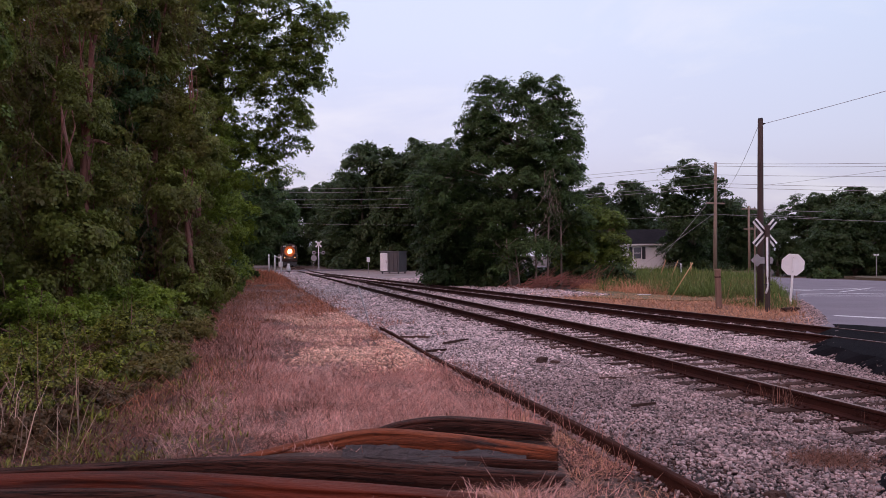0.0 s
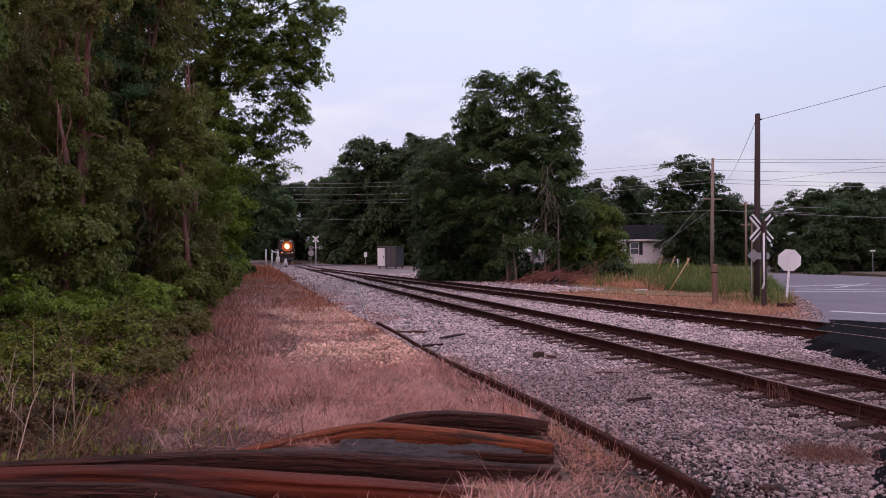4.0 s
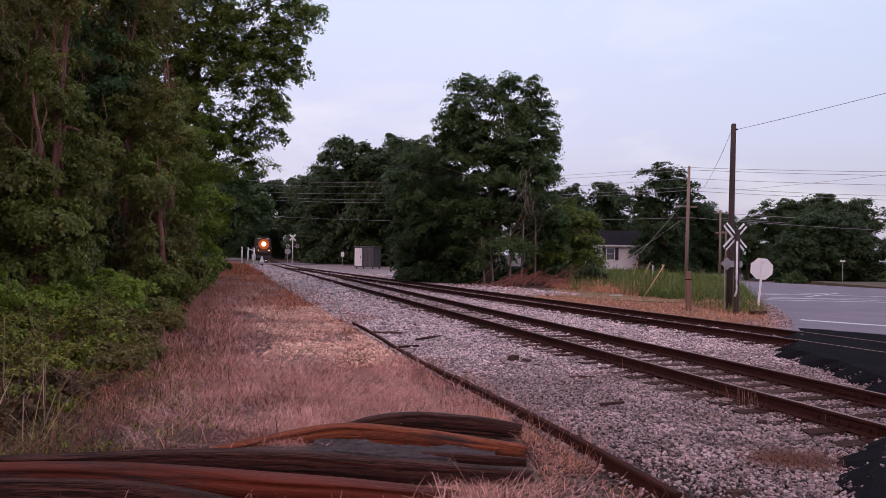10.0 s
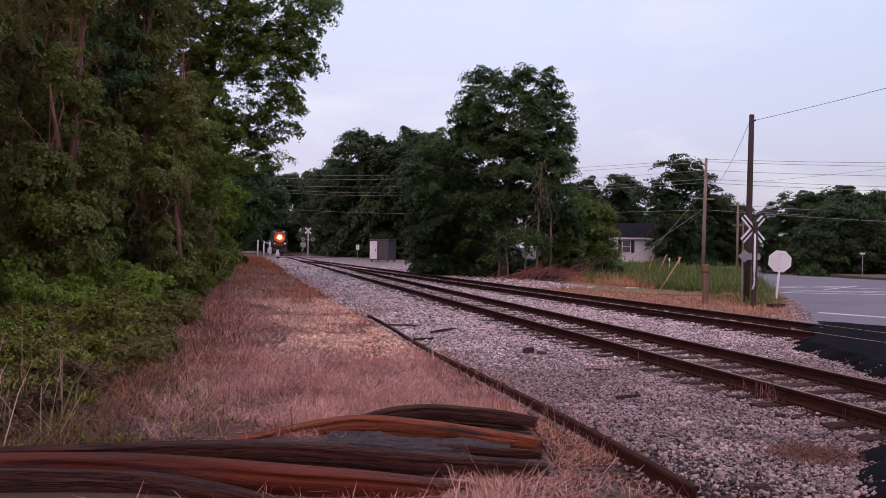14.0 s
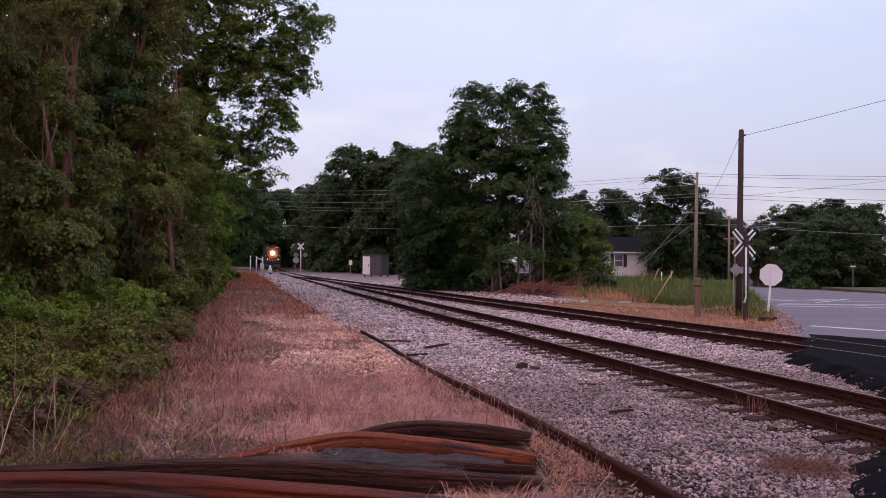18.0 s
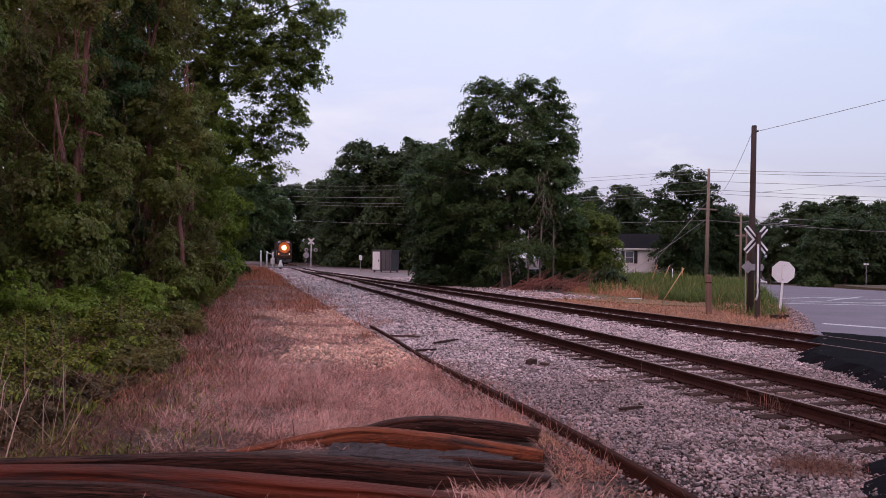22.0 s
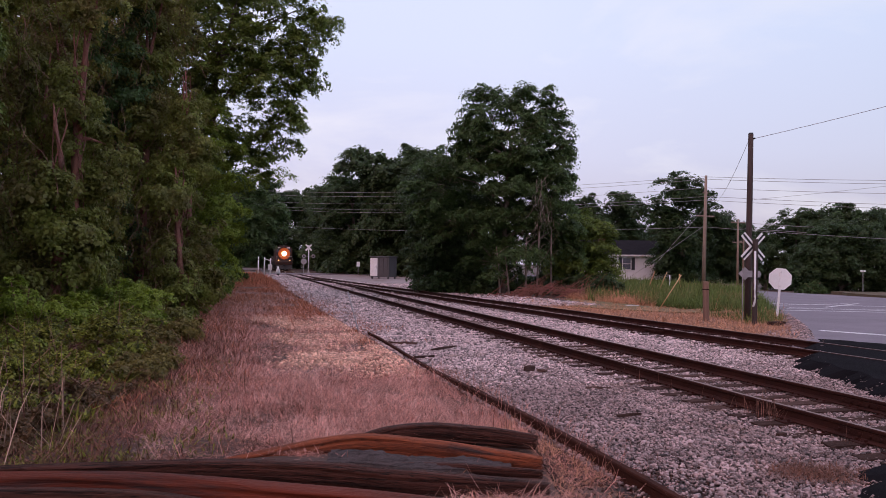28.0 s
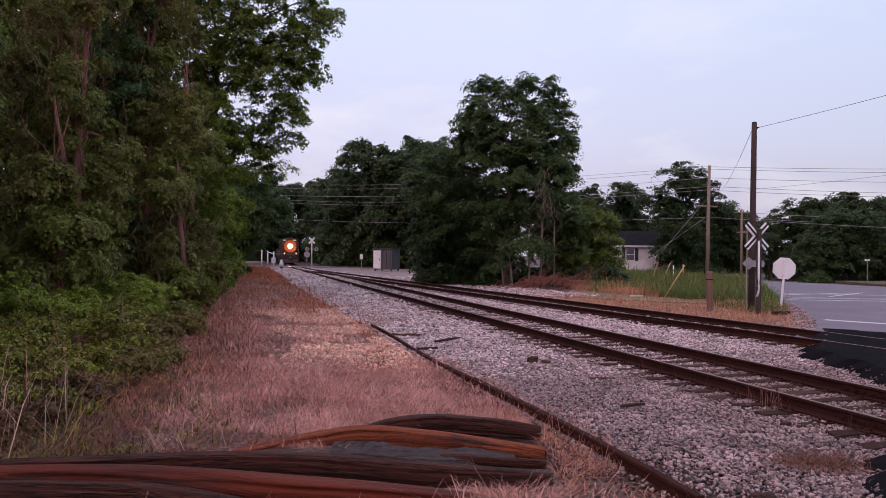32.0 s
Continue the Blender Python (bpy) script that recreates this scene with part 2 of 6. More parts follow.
M_REDBARK = material("red_bark", (0.27, 0.105, 0.080), (0.13, 0.055, 0.045), scale=4, fine=30, bump=0.9, stretch=(3, 3, 0.6))
M_PALEBARK = material("pale_bark", (0.25, 0.19, 0.16), (0.15, 0.11, 0.09), scale=4, fine=30, bump=0.8, stretch=(3, 3, 0.6))
M_LEAF_DARK = leaf_material("leaf_dark", (0.088, 0.142, 0.044), (0.034, 0.058, 0.021))
M_LEAF_MID = leaf_material("leaf_mid", (0.160, 0.210, 0.040), (0.072, 0.098, 0.022))
M_LEAF_BRIGHT = leaf_material("leaf_bright", (0.250, 0.310, 0.040), (0.105, 0.145, 0.024), scale=0.8)
M_LEAF_WEED = leaf_material("leaf_weed", (0.200, 0.215, 0.030), (0.130, 0.118, 0.028), vary=0.8, scale=0.9)
M_LEAF_BROWN = leaf_material("leaf_brown", (0.160, 0.088, 0.042), (0.095, 0.062, 0.030))
M_LEAF_YELLOW = leaf_material("leaf_yellow", (0.19, 0.15, 0.042), (0.13, 0.105, 0.032))
M_LEAF_VINE = leaf_material("leaf_vine", (0.195, 0.225, 0.044), (0.140, 0.094, 0.042), scale=0.6)
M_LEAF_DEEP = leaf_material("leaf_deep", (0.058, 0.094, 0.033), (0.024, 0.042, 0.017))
M_LEAF_FAR = leaf_material("leaf_far", (0.064, 0.098, 0.036), (0.030, 0.050, 0.020), scale=0.6)
M_BROWNWEED = material("brown_weeds", (0.190, 0.078, 0.052), (0.090, 0.040, 0.028), scale=1.0, fine=9, bump=0.0, vary=0.6, island=True, translucent=0.15)
M_TWIG = material("dry_twig", (0.22, 0.100, 0.072), (0.13, 0.062, 0.050), bump=0.0, vary=0.4, island=True)
M_POLE = material("creosote_pole", (0.060, 0.036, 0.032), (0.035, 0.022, 0.022), scale=3, fine=40, bump=0.5, stretch=(4, 4, 0.4))
M_GREYPOLE = material("grey_pole", (0.27, 0.19, 0.15), (0.18, 0.13, 0.11), scale=3, fine=40, bump=0.5, stretch=(4, 4, 0.4))
M_POST = material("brown_post", (0.21, 0.12, 0.09), (0.13, 0.075, 0.06), scale=3, fine=40, bump=0.5, stretch=(4, 4, 0.4))
M_SIGNBACK = material("bare_aluminium", (0.82, 0.80, 0.81), (0.74, 0.72, 0.73), rough=0.5, scale=5, fine=40, bump=0.05, stain=(0.36, 0.32, 0.30), stain_at=0.68)
M_SIGNGREY = material("dull_sign_metal", (0.32, 0.30, 0.32), (0.25, 0.235, 0.25), rough=0.5, metal=0.3, scale=5, fine=40, bump=0.05)
M_WHITE = material("white_paint", (0.74, 0.72, 0.75), (0.62, 0.60, 0.63), rough=0.6, scale=3, fine=30, bump=0.05)
M_SIDING = material("white_siding", (0.74, 0.72, 0.78), (0.66, 0.64, 0.70), rough=0.55, scale=0.8, fine=20, bump=0.05)
M_ROOF = material("dark_shingle", (0.020, 0.018, 0.022), (0.012, 0.011, 0.014), rough=0.95, specular=0.05, scale=2, fine=25, bump=0.6)
M_SHUTTER = material("dark_shutter", (0.02, 0.02, 0.03), rough=0.5)
M_GLASS = material("window_glass", (0.09, 0.10, 0.13), rough=0.08, specular=0.8, bump=0.0)
M_BRICK = material("chimney_brick", (0.25, 0.10, 0.07), (0.17, 0.075, 0.06), scale=5, fine=40, bump=0.5)
M_YELLOW = material("yellow_guard", (0.48, 0.27, 0.12), (0.36, 0.20, 0.10), rough=0.5, scale=4, fine=40, bump=0.05)
M_WIRE = material("wire", (0.32, 0.29, 0.31), rough=0.6, bump=0.0)
M_DARKMETAL = material("dark_metal", (0.035, 0.032, 0.036), (0.02, 0.02, 0.024), rough=0.5, metal=0.6, scale=4, fine=40, bump=0.1)
M_CABINET = material("cabinet_grey", (0.075, 0.070, 0.076), (0.055, 0.05, 0.056), rough=0.6, scale=2, fine=30, bump=0.1)
# red cast in the body colour stands for headlight glow on dark paint
M_LOCO = material("glow_tinted_loco", (0.050, 0.015, 0.009), (0.03, 0.011, 0.008), rough=0.45, scale=2, fine=20, bump=0.05, stain=(0.06, 0.04, 0.035), stain_at=0.6)
M_LOCO_DARK = material("loco_underframe", (0.03, 0.026, 0.026), (0.018, 0.016, 0.018), rough=0.6, scale=3, fine=20, bump=0.1)
M_HEADLAMP = material("lit_headlamp", (1.0, 0.80, 0.50), rough=0.3, bump=0.0, emit=220.0)
# glow colour for the halo round the lamp, not a real lit part
M_HEADBLOOM = material("headlight_bloom", (1.0, 0.20, 0.05), rough=0.9, bump=0.0, emit=1.0)


def fading_bowl(m, x, y, z, inner, outer, strength):
    """The orange bloom put round a headlamp falls off from its middle to its edge."""
    t = m.node_tree
    tc, gap = t.nodes.new("ShaderNodeTexCoord"), t.nodes.new("ShaderNodeVectorMath")
    gap.operation = "DISTANCE"
    gap.inputs[1].default_value = (x, y, z)
    t.links.new(tc.outputs["Object"], gap.inputs[0])
    r = t.nodes.new("ShaderNodeMapRange")
    r.interpolation_type = "SMOOTHERSTEP"
    for key, value in (("From Min", inner), ("From Max", outer), ("To Min", strength), ("To Max", 0.02)):
        r.inputs[key].default_value = value
    t.links.new(gap.outputs["Value"], r.inputs["Value"])
    t.links.new(r.outputs[0], t.nodes["Principled BSDF"].inputs["Emission Strength"])


fading_bowl(M_HEADBLOOM, 0, 0.5, 3.0, 0.25, 0.95, 0.40)
M_DITCH = material("lit_ditch_lamp", (1.0, 0.40, 0.16), rough=0.3, bump=0.0, emit=2.0)
M_TYRE = material("tyre", (0.02, 0.02, 0.02), rough=0.9)

# ---- building helpers ----


def mesh_from(name, verts, faces, mat, smooth=False):
    me = bpy.data.meshes.new(name)
    me.from_pydata([tuple(v) for v in verts], [], faces)
    me.materials.append(mat)
    if smooth:
        me.polygons.foreach_set("use_smooth", [True] * len(me.polygons))
    me.update()
    return me


def quads_mesh(name, verts, mat, size=4):
    """Many loose faces of `size` corners each, from an array (faces * size, 3)."""
    n = len(verts) // size
    me = bpy.data.meshes.new(name)
    me.vertices.add(n * size)
    me.vertices.foreach_set("co", np.asarray(verts, dtype=np.float32).ravel())
    me.loops.add(n * size)
    me.loops.foreach_set("vertex_index", np.arange(n * size, dtype=np.int32))
    me.polygons.add(n)
    me.polygons.foreach_set("loop_start", np.arange(0, n * size, size, dtype=np.int32))
    me.update(calc_edges=True)
    me.materials.append(mat)
    return me


def solid_mesh(name, verts, faces, copies, mat):
    """Copies (k, v, 3) of one small solid whose faces all have four corners."""
    k, v, _ = copies.shape
    f = np.asarray(faces, dtype=np.int32)
    idx = (f[None] + (np.arange(k, dtype=np.int32) * v)[:, None, None]).reshape(-1)
    me = bpy.data.meshes.new(name)
    me.vertices.add(k * v)
    me.vertices.foreach_set("co", copies.astype(np.float32).ravel())
    me.loops.add(len(idx))
    me.loops.foreach_set("vertex_index", idx)
    me.polygons.add(len(idx) // 4)
    me.polygons.foreach_set("loop_start", np.arange(0, len(idx), 4, dtype=np.int32))
    me.update(calc_edges=True)
    me.materials.append(mat)
    return me


def bm_mesh(name, bm, mat, smooth=False):
    me = bpy.data.meshes.new(name)
    bmesh.ops.recalc_face_normals(bm, faces=bm.faces)
    bm.to_mesh(me)
    bm.free()
    me.materials.append(mat)
    if smooth:
        me.polygons.foreach_set("use_smooth", [True] * len(me.polygons))
    return me


def part(name, data, mat, parent, label="", m=None, smooth=False):
    """One mesh object, a bmesh or a mesh, under a thing or a part."""
    me = bm_mesh(name, data, mat, smooth) if isinstance(data, bmesh.types.BMesh) else data
    ob = new(name, me)
    ob.parent = parent
    if m is not None:
        ob.matrix_basis = m
    return tagged(ob, label=label)


def thing(name, m, label, category, group="", kind=""):
    ob = new(name)
    ob.empty_display_size = 0.2
    ob.matrix_basis = m
    return tagged(ob, label, category, group, kind)


def box(sx, sy, sz, x=0, y=0, z=0, bevel=0.01, bm=None, rot=None):
    """A bevelled box centred on x, y, z."""
    own = bmesh.new()
    bmesh.ops.create_cube(own, size=1)
    bmesh.ops.scale(own, vec=(sx, sy, sz), verts=own.verts)
    if bevel:
        bmesh.ops.bevel(own, geom=own.edges[:], offset=min(bevel, min(sx, sy, sz) * 0.4), segments=1, affect="EDGES")
    if rot is not None:
        bmesh.ops.rotate(own, cent=(0, 0, 0), matrix=rot, verts=own.verts)
    bmesh.ops.translate(own, vec=(x, y, z), verts=own.verts)
    if bm is None:
        return own
    tmp = bpy.data.meshes.new("tmp")
    own.to_mesh(tmp)
    own.free()
    bm.from_mesh(tmp)
    bpy.data.meshes.remove(tmp)
    return bm


def cyl(r1, r2, a, b, seg=10, bm=None):
    """A tapered round bar from point a to point b."""
    bm = bm or bmesh.new()
    a, b = Vector(a), Vector(b)
    d = b - a
    m = Matrix.Translation((a + b) / 2) @ d.to_track_quat("Z", "Y").to_matrix().to_4x4()
    bmesh.ops.create_cone(bm, cap_ends=True, segments=seg, radius1=r1, radius2=r2, depth=d.length, matrix=m)
    return bm


def tube(points, radii, seg=7, bm=None):
    """A bent, tapered round bar through points."""
    bm = bm or bmesh.new()
    rings = []
    for i, p in enumerate(points):
        p = Vector(p)
        d = Vector(points[min(i + 1, len(points) - 1)]) - Vector(points[max(i - 1, 0)])
        q = d.to_track_quat("Z", "Y")
        rings.append([bm.verts.new(p + q @ Vector((radii[i] * math.cos(k * math.tau / seg), radii[i] * math.sin(k * math.tau / seg), 0))) for k in range(seg)])
    for r1, r2 in zip(rings, rings[1:]):
        for k in range(seg):
            bm.faces.new((r1[k], r1[(k + 1) % seg], r2[(k + 1) % seg], r2[k]))
    bm.faces.new(rings[0])
    bm.faces.new(rings[-1])
    return bm


# section of a rail, head up, foot at z 0
RAIL = [(-0.068, 0.0), (0.068, 0.0), (0.068, 0.011), (0.030, 0.024), (0.010, 0.042), (0.008, 0.105), (0.014, 0.122), (0.034, 0.132), (0.035, 0.155),
        (0.027, 0.166), (-0.027, 0.166), (-0.035, 0.155), (-0.034, 0.132), (-0.014, 0.122), (-0.008, 0.105), (-0.010, 0.042), (-0.030, 0.024), (-0.068, 0.011)]


# section of a thick rounded beam standing on its edge, its bowed and grooved face towards +x
BEAM = [(0.10 * math.copysign(abs(math.cos(a)) ** 0.62, math.cos(a)) * (1.0 if math.cos(a) > 0 else 0.8), 0.15 + 0.15 * math.copysign(abs(math.sin(a)) ** 0.72, math.sin(a))) for a in [math.tau * (i + 0.5) / 44 - math.pi for i in range(44)]]


def rail_sweep(points, rolls, size=1.0, bm=None, section=RAIL):
    """A section carried along points; rolls: lean in degrees, point by point."""
    bm = bm or bmesh.new()
    rings = []
    for i, p in enumerate(points):
        d = (Vector(points[min(i + 1, len(points) - 1)]) - Vector(points[max(i - 1, 0)])).normalized()
        side = d.cross(Vector((0, 0, 1))).normalized()
        up = side.cross(d)
        c, s = math.cos(radians(rolls[i])), math.sin(radians(rolls[i]))
        ex, ez = side * c + up * s, up * c - side * s
        rings.append([bm.verts.new(Vector(p) + (ex * x + ez * z) * size) for x, z in section])
    n = len(section)
    for r1, r2 in zip(rings, rings[1:]):
        for k in range(n):
            bm.faces.new((r1[k], r1[(k + 1) % n], r2[(k + 1) % n], r2[k]))
    bm.faces.new(rings[0])
    bm.faces.new(rings[-1])
    return bm


def spline(ctrl, steps=40):
    """Catmull-Rom through the control points."""
    c = [Vector(p) for p in ctrl]
    c = [c[0] * 2 - c[1]] + c + [c[-1] * 2 - c[-2]]
    res = []
    segs = len(c) - 3
    for i in range(segs):
        k = max(2, steps // segs)
        for j in range(k + (i == segs - 1)):
            u = j / k
            p0, p1, p2, p3 = c[i:i + 4]
            res.append(0.5 * (2 * p1 + (p2 - p0) * u + (2 * p0 - 5 * p1 + 4 * p2 - p3) * u * u + (3 * p1 - p0 - 3 * p2 + p3) * u ** 3))
    return res


# the plan: s runs along the main track away from the crossing, n to its right
HEAD = 14.9
DV = (-math.sin(radians(HEAD)), math.cos(radians(HEAD)))
NV = (math.cos(radians(HEAD)), math.sin(radians(HEAD)))


def plan(s, n, z=0.0):
    return Vector((DV[0] * s + NV[0] * n, DV[1] * s + NV[1] * n, z))


def siding_offset(s):
    """How far the siding lies right of the main track."""
    if s > 92:
        return 0.0
    if s > 76:
        return 0.0715 * (92 - s) ** 2 / 32
    return 0.0715 * (84 - s)


GROUND = -0.21
LEFT_RAIL, RIGHT_RAIL = 6.75, 8.25


def ballast_z(n, s):
    """Top of the ballast across the tracks."""
    right = max(9.6, LEFT_RAIL + siding_offset(s) + 2.9)
    if n < 3.3:
        return GROUND - 0.05 * (3.3 - n)
    if n < 5.6:
        return GROUND - 0.02 * (n - 3.3) / 2.3
    if n < right:
        return -0.222
    return -0.222 - (n - right) * 0.04



def fall(x, y):
    """How far the land drops away beyond the end of the side street."""
    side = min(1.0, max(0.0, (x - 0.425 * y) / 2.0))
    return 0.033 * min(120, max(0.0, y - 54.5)) * side


# ---- ground ----


def make_ground():
    xs = np.unique(np.concatenate([np.arange(-60, 120.1, 1.5), np.linspace(-900, -60, 14), np.linspace(120, 900, 12)]))
    ys = np.unique(np.concatenate([np.arange(-20, 205.1, 1.5), np.linspace(-400, -20, 8), np.linspace(205, 1500, 14)]))
    verts = []
    for y in ys:
        for x in xs:
            s, n = x * DV[0] + y * DV[1], x * NV[0] + y * NV[1]
            z = GROUND - 0.02 + 0.05 * noise.noise((x * 0.25, y * 0.25, 0))
            if 3.5 < n < 17:
                z = min(z, -0.36)
            if n < -3:
                z += min(0.9, (-3 - n) * 0.06)
            verts.append((x, y, z - fall(x, y)))
    w = len(xs)
    faces = [(j * w + i, j * w + i + 1, (j + 1) * w + i + 1, (j + 1) * w + i) for j in range(len(ys) - 1) for i in range(w - 1)]
    ob = new("ground", mesh_from("ground", verts, faces, M_SOIL, True))
    tagged(ob, "bare reddish soil under dead grass", "ground", kind="structure")


def make_ballast():
    ns = np.concatenate([np.arange(3.2, 13.0, 0.35), np.arange(13.0, 17.6, 0.5)])
    ss = np.concatenate([np.arange(-12, 40, 0.5), np.arange(40, 210, 2.5)])
    verts = []
    for s in ss:
        right = max(9.6, LEFT_RAIL + siding_offset(s) + 2.9)
        for n in ns:
            m = 3.2 + (n - 3.2) / 14.3 * (right + 1.4 - 3.2)
            verts.append(plan(s, m, ballast_z(m, s) + 0.018 * noise.noise((s * 1.4, m * 1.4, 3))))
    w = len(ns)
    faces = [(j * w + i, j * w + i + 1, (j + 1) * w + i + 1, (j + 1) * w + i) for j in range(len(ss) - 1) for i in range(w - 1)]
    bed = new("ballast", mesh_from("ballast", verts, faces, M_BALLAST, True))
    tagged(bed, "ballast bed under the tracks, coloured dark for the shade between stones", "ballast", kind="structure")


def sheet(name, outline, z, mat, label, category, jitter=0.15, step=0.8, thick=0.05, skirt=0.0):
    """A flat patch of ground with an uneven edge and a rim that may slope outwards."""
    rng = random.Random(name)
    pts = []
    for (x0, y0), (x1, y1) in zip(outline, outline[1:] + outline[:1]):
        k = max(1, int(math.hypot(x1 - x0, y1 - y0) / step))
        for i in range(k):
            u = i / k
            pts.append((x0 + (x1 - x0) * u + rng.uniform(-jitter, jitter), y0 + (y1 - y0) * u + rng.uniform(-jitter, jitter)))
    area_ = sum(pts[i - 1][0] * pts[i][1] - pts[i][0] * pts[i - 1][1] for i in range(len(pts)))
    bm = bmesh.new()
    top = [bm.verts.new((x, y, z)) for x, y in pts]
    low = []
    for i, (x, y) in enumerate(pts):
        tx, ty = pts[(i + 1) % len(pts)][0] - pts[i - 1][0], pts[(i + 1) % len(pts)][1] - pts[i - 1][1]
        ln = math.hypot(tx, ty) or 1
        w = skirt * rng.uniform(0.5, 1.3) * (1 if area_ > 0 else -1)
        low.append(bm.verts.new((x + ty / ln * w, y - tx / ln * w, z - thick)))
    f = bm.faces.new(top)
    for i in range(len(pts)):
        bm.faces.new((top[i], low[i], low[(i + 1) % len(pts)], top[(i + 1) % len(pts)]))
    bmesh.ops.triangulate(bm, faces=[f])
    return tagged(new(name, bm_mesh(name, bm, mat)), label, category, kind="structure")


make_ground()
make_ballast()
ROAD_EDGE = [(2.9, 3.2), (3.37, 5.47), (4.70, 7.3), (6.9, 8.6), (6.9, 10.7), (7.25, 12.6), (7.3, 14.2), (9.6, 18.3)]
sheet("road_crossing", ROAD_EDGE + [(12.9, 14.6), (22, 8), (14, -6), (4, -4)], -0.012, M_ASPHALT_NEW, "fresh black asphalt laid over the rail crossing", "road", 0.10, 0.3, 0.26, 0.45)
sheet("road", [(9.3, 18.1), (11.2, 22.2), (13.9, 29.2), (17.2, 37.5), (20.8, 47), (23.8, 54.2), (27.3, 43.8), (31, 33), (40, 12), (24, 2), (12.9, 14.6)], -0.03, M_ASPHALT,
      "worn grey asphalt road meeting a side street", "road", 0.04, 0.7, 0.16, 0.55)
sheet("gravel_lot", [plan(30, 13.5)[:2], plan(33, 16)[:2], plan(38, 14.4)[:2], plan(60, 15)[:2], plan(80, 19)[:2], plan(95, 30)[:2], plan(101, 42)[:2], plan(104, 30)[:2], plan(104, 9)[:2], plan(80, 8.9)[:2], plan(60, 10.6)[:2], plan(42, 12.2)[:2]],
      -0.14, M_GRAVELLOT, "pale gravel lot beside the siding", "gravel lot", 0.5, 1.2)
sheet("far_road", [plan(103, -40)[:2], plan(103, 60)[:2], plan(110, 60)[:2], plan(110, -40)[:2]], -0.03, M_ASPHALT, "grey asphalt road crossing the tracks far off", "road", 0.1, 2.0, 0.2)
sheet("lawn", [(6.5, 33.5), (9, 30), (12.6, 28), (15.8, 36), (21, 48), (23.4, 55), (27.5, 66), (36, 86), (46, 112), (20, 120), (14, 62), (9, 50)], -0.12, M_LAWN, "rough green and yellow lawn", "lawn", 0.5, 1.5, 0.1)
sheet("verge", [(29.6, 54.4), (28.6, 50.0), (28.6, 43.6), (32, 33), (41, 12), (80, 12), (80, 54)], 0.0, M_BROWNVERGE, "bare brown verge beyond the side street", "lawn", 0.3, 1.5, 0.2)


# dark sheet over the pale gravel, laid as the shade beneath the trees
sheet("leaf_litter", [(-2, 46), (2, 42.2), (7, 40.6), (12, 43), (13, 50), (8, 56), (0, 58), (-4, 52)], -0.135, M_SOIL, "dark soil sheet standing in for the shade under the tree group", "leaf litter", 0.6, 0.8)


def road_mark(name, a, b, width, z):
    a, b = Vector((*a, z)), Vector((*b, z))
    d = (b - a).normalized()
    s = Vector((-d.y, d.x, 0)) * width / 2
    rng = random.Random(name + str(a.x))
    bm = bmesh.new()
    k = 24
    l = [bm.verts.new(a + (b - a) * i / k + s * rng.uniform(0.75, 1.1)) for i in range(k + 1)]
    r = [bm.verts.new(a + (b - a) * i / k - s * rng.uniform(0.75, 1.1)) for i in range(k + 1)]
    for i in range(k):
        bm.faces.new((l[i], r[i], r[i + 1], l[i + 1]))
    return tagged(new(name, bm_mesh(name, bm, M_ROADPAINT)), "worn white line painted on the road", "road marking", "road markings", "structure")


road_mark("stop_line", (10.95, 20.9), (17.4, 13.8), 0.35, -0.026)
road_mark("road_line", (14.3, 30.5), (22.5, 29.0), 0.25, -0.026)
road_mark("road_line", (16.2, 36.0), (23.3, 33.3), 0.22, -0.026)
road_mark("road_line", (16.0, 34.3), (20.5, 36.5), 0.20, -0.026)
road_mark("road_line", (17.5, 33.0), (21.2, 36.8), 0.18, -0.025)

road_mark("road_line", (15.6, 32.4), (19.6, 30.6), 0.20, -0.024)
road_mark("road_line", (15.0, 31.4), (20.4, 32.0), 0.18, -0.022)

# ---- tracks ----


def main_centre(s):
    """The main track bears gently right past the far crossing."""
    u = min(1, max(0, (s - 100) / 26))
    return 7.5 + u * u * (3 - 2 * u)


def tie_mesh(rng):
    bm = box(2.6, 0.22, 0.17, 0, 0, -0.085, 0.015)
    for v in bm.verts:
        v.co += Vector((rng.uniform(-0.03, 0.03), rng.uniform(-0.012, 0.012), rng.uniform(-0.008, 0.004)))
    return bm_mesh("tie", bm, M_TIE)


TIES = [tie_mesh(random.Random(i)) for i in range(6)]


def plate_mesh():
    bm = box(0.36, 0.19, 0.016, 0, 0, 0.008, 0.004)
    for dx in (-0.09, 0.09):
        for dy in (-0.06, 0.06):
            box(0.03, 0.03, 0.035, dx, dy, 0.03, 0.006, bm)
    return bm_mesh("tie_plate", bm, M_RAIL)


PLATE = plate_mesh()


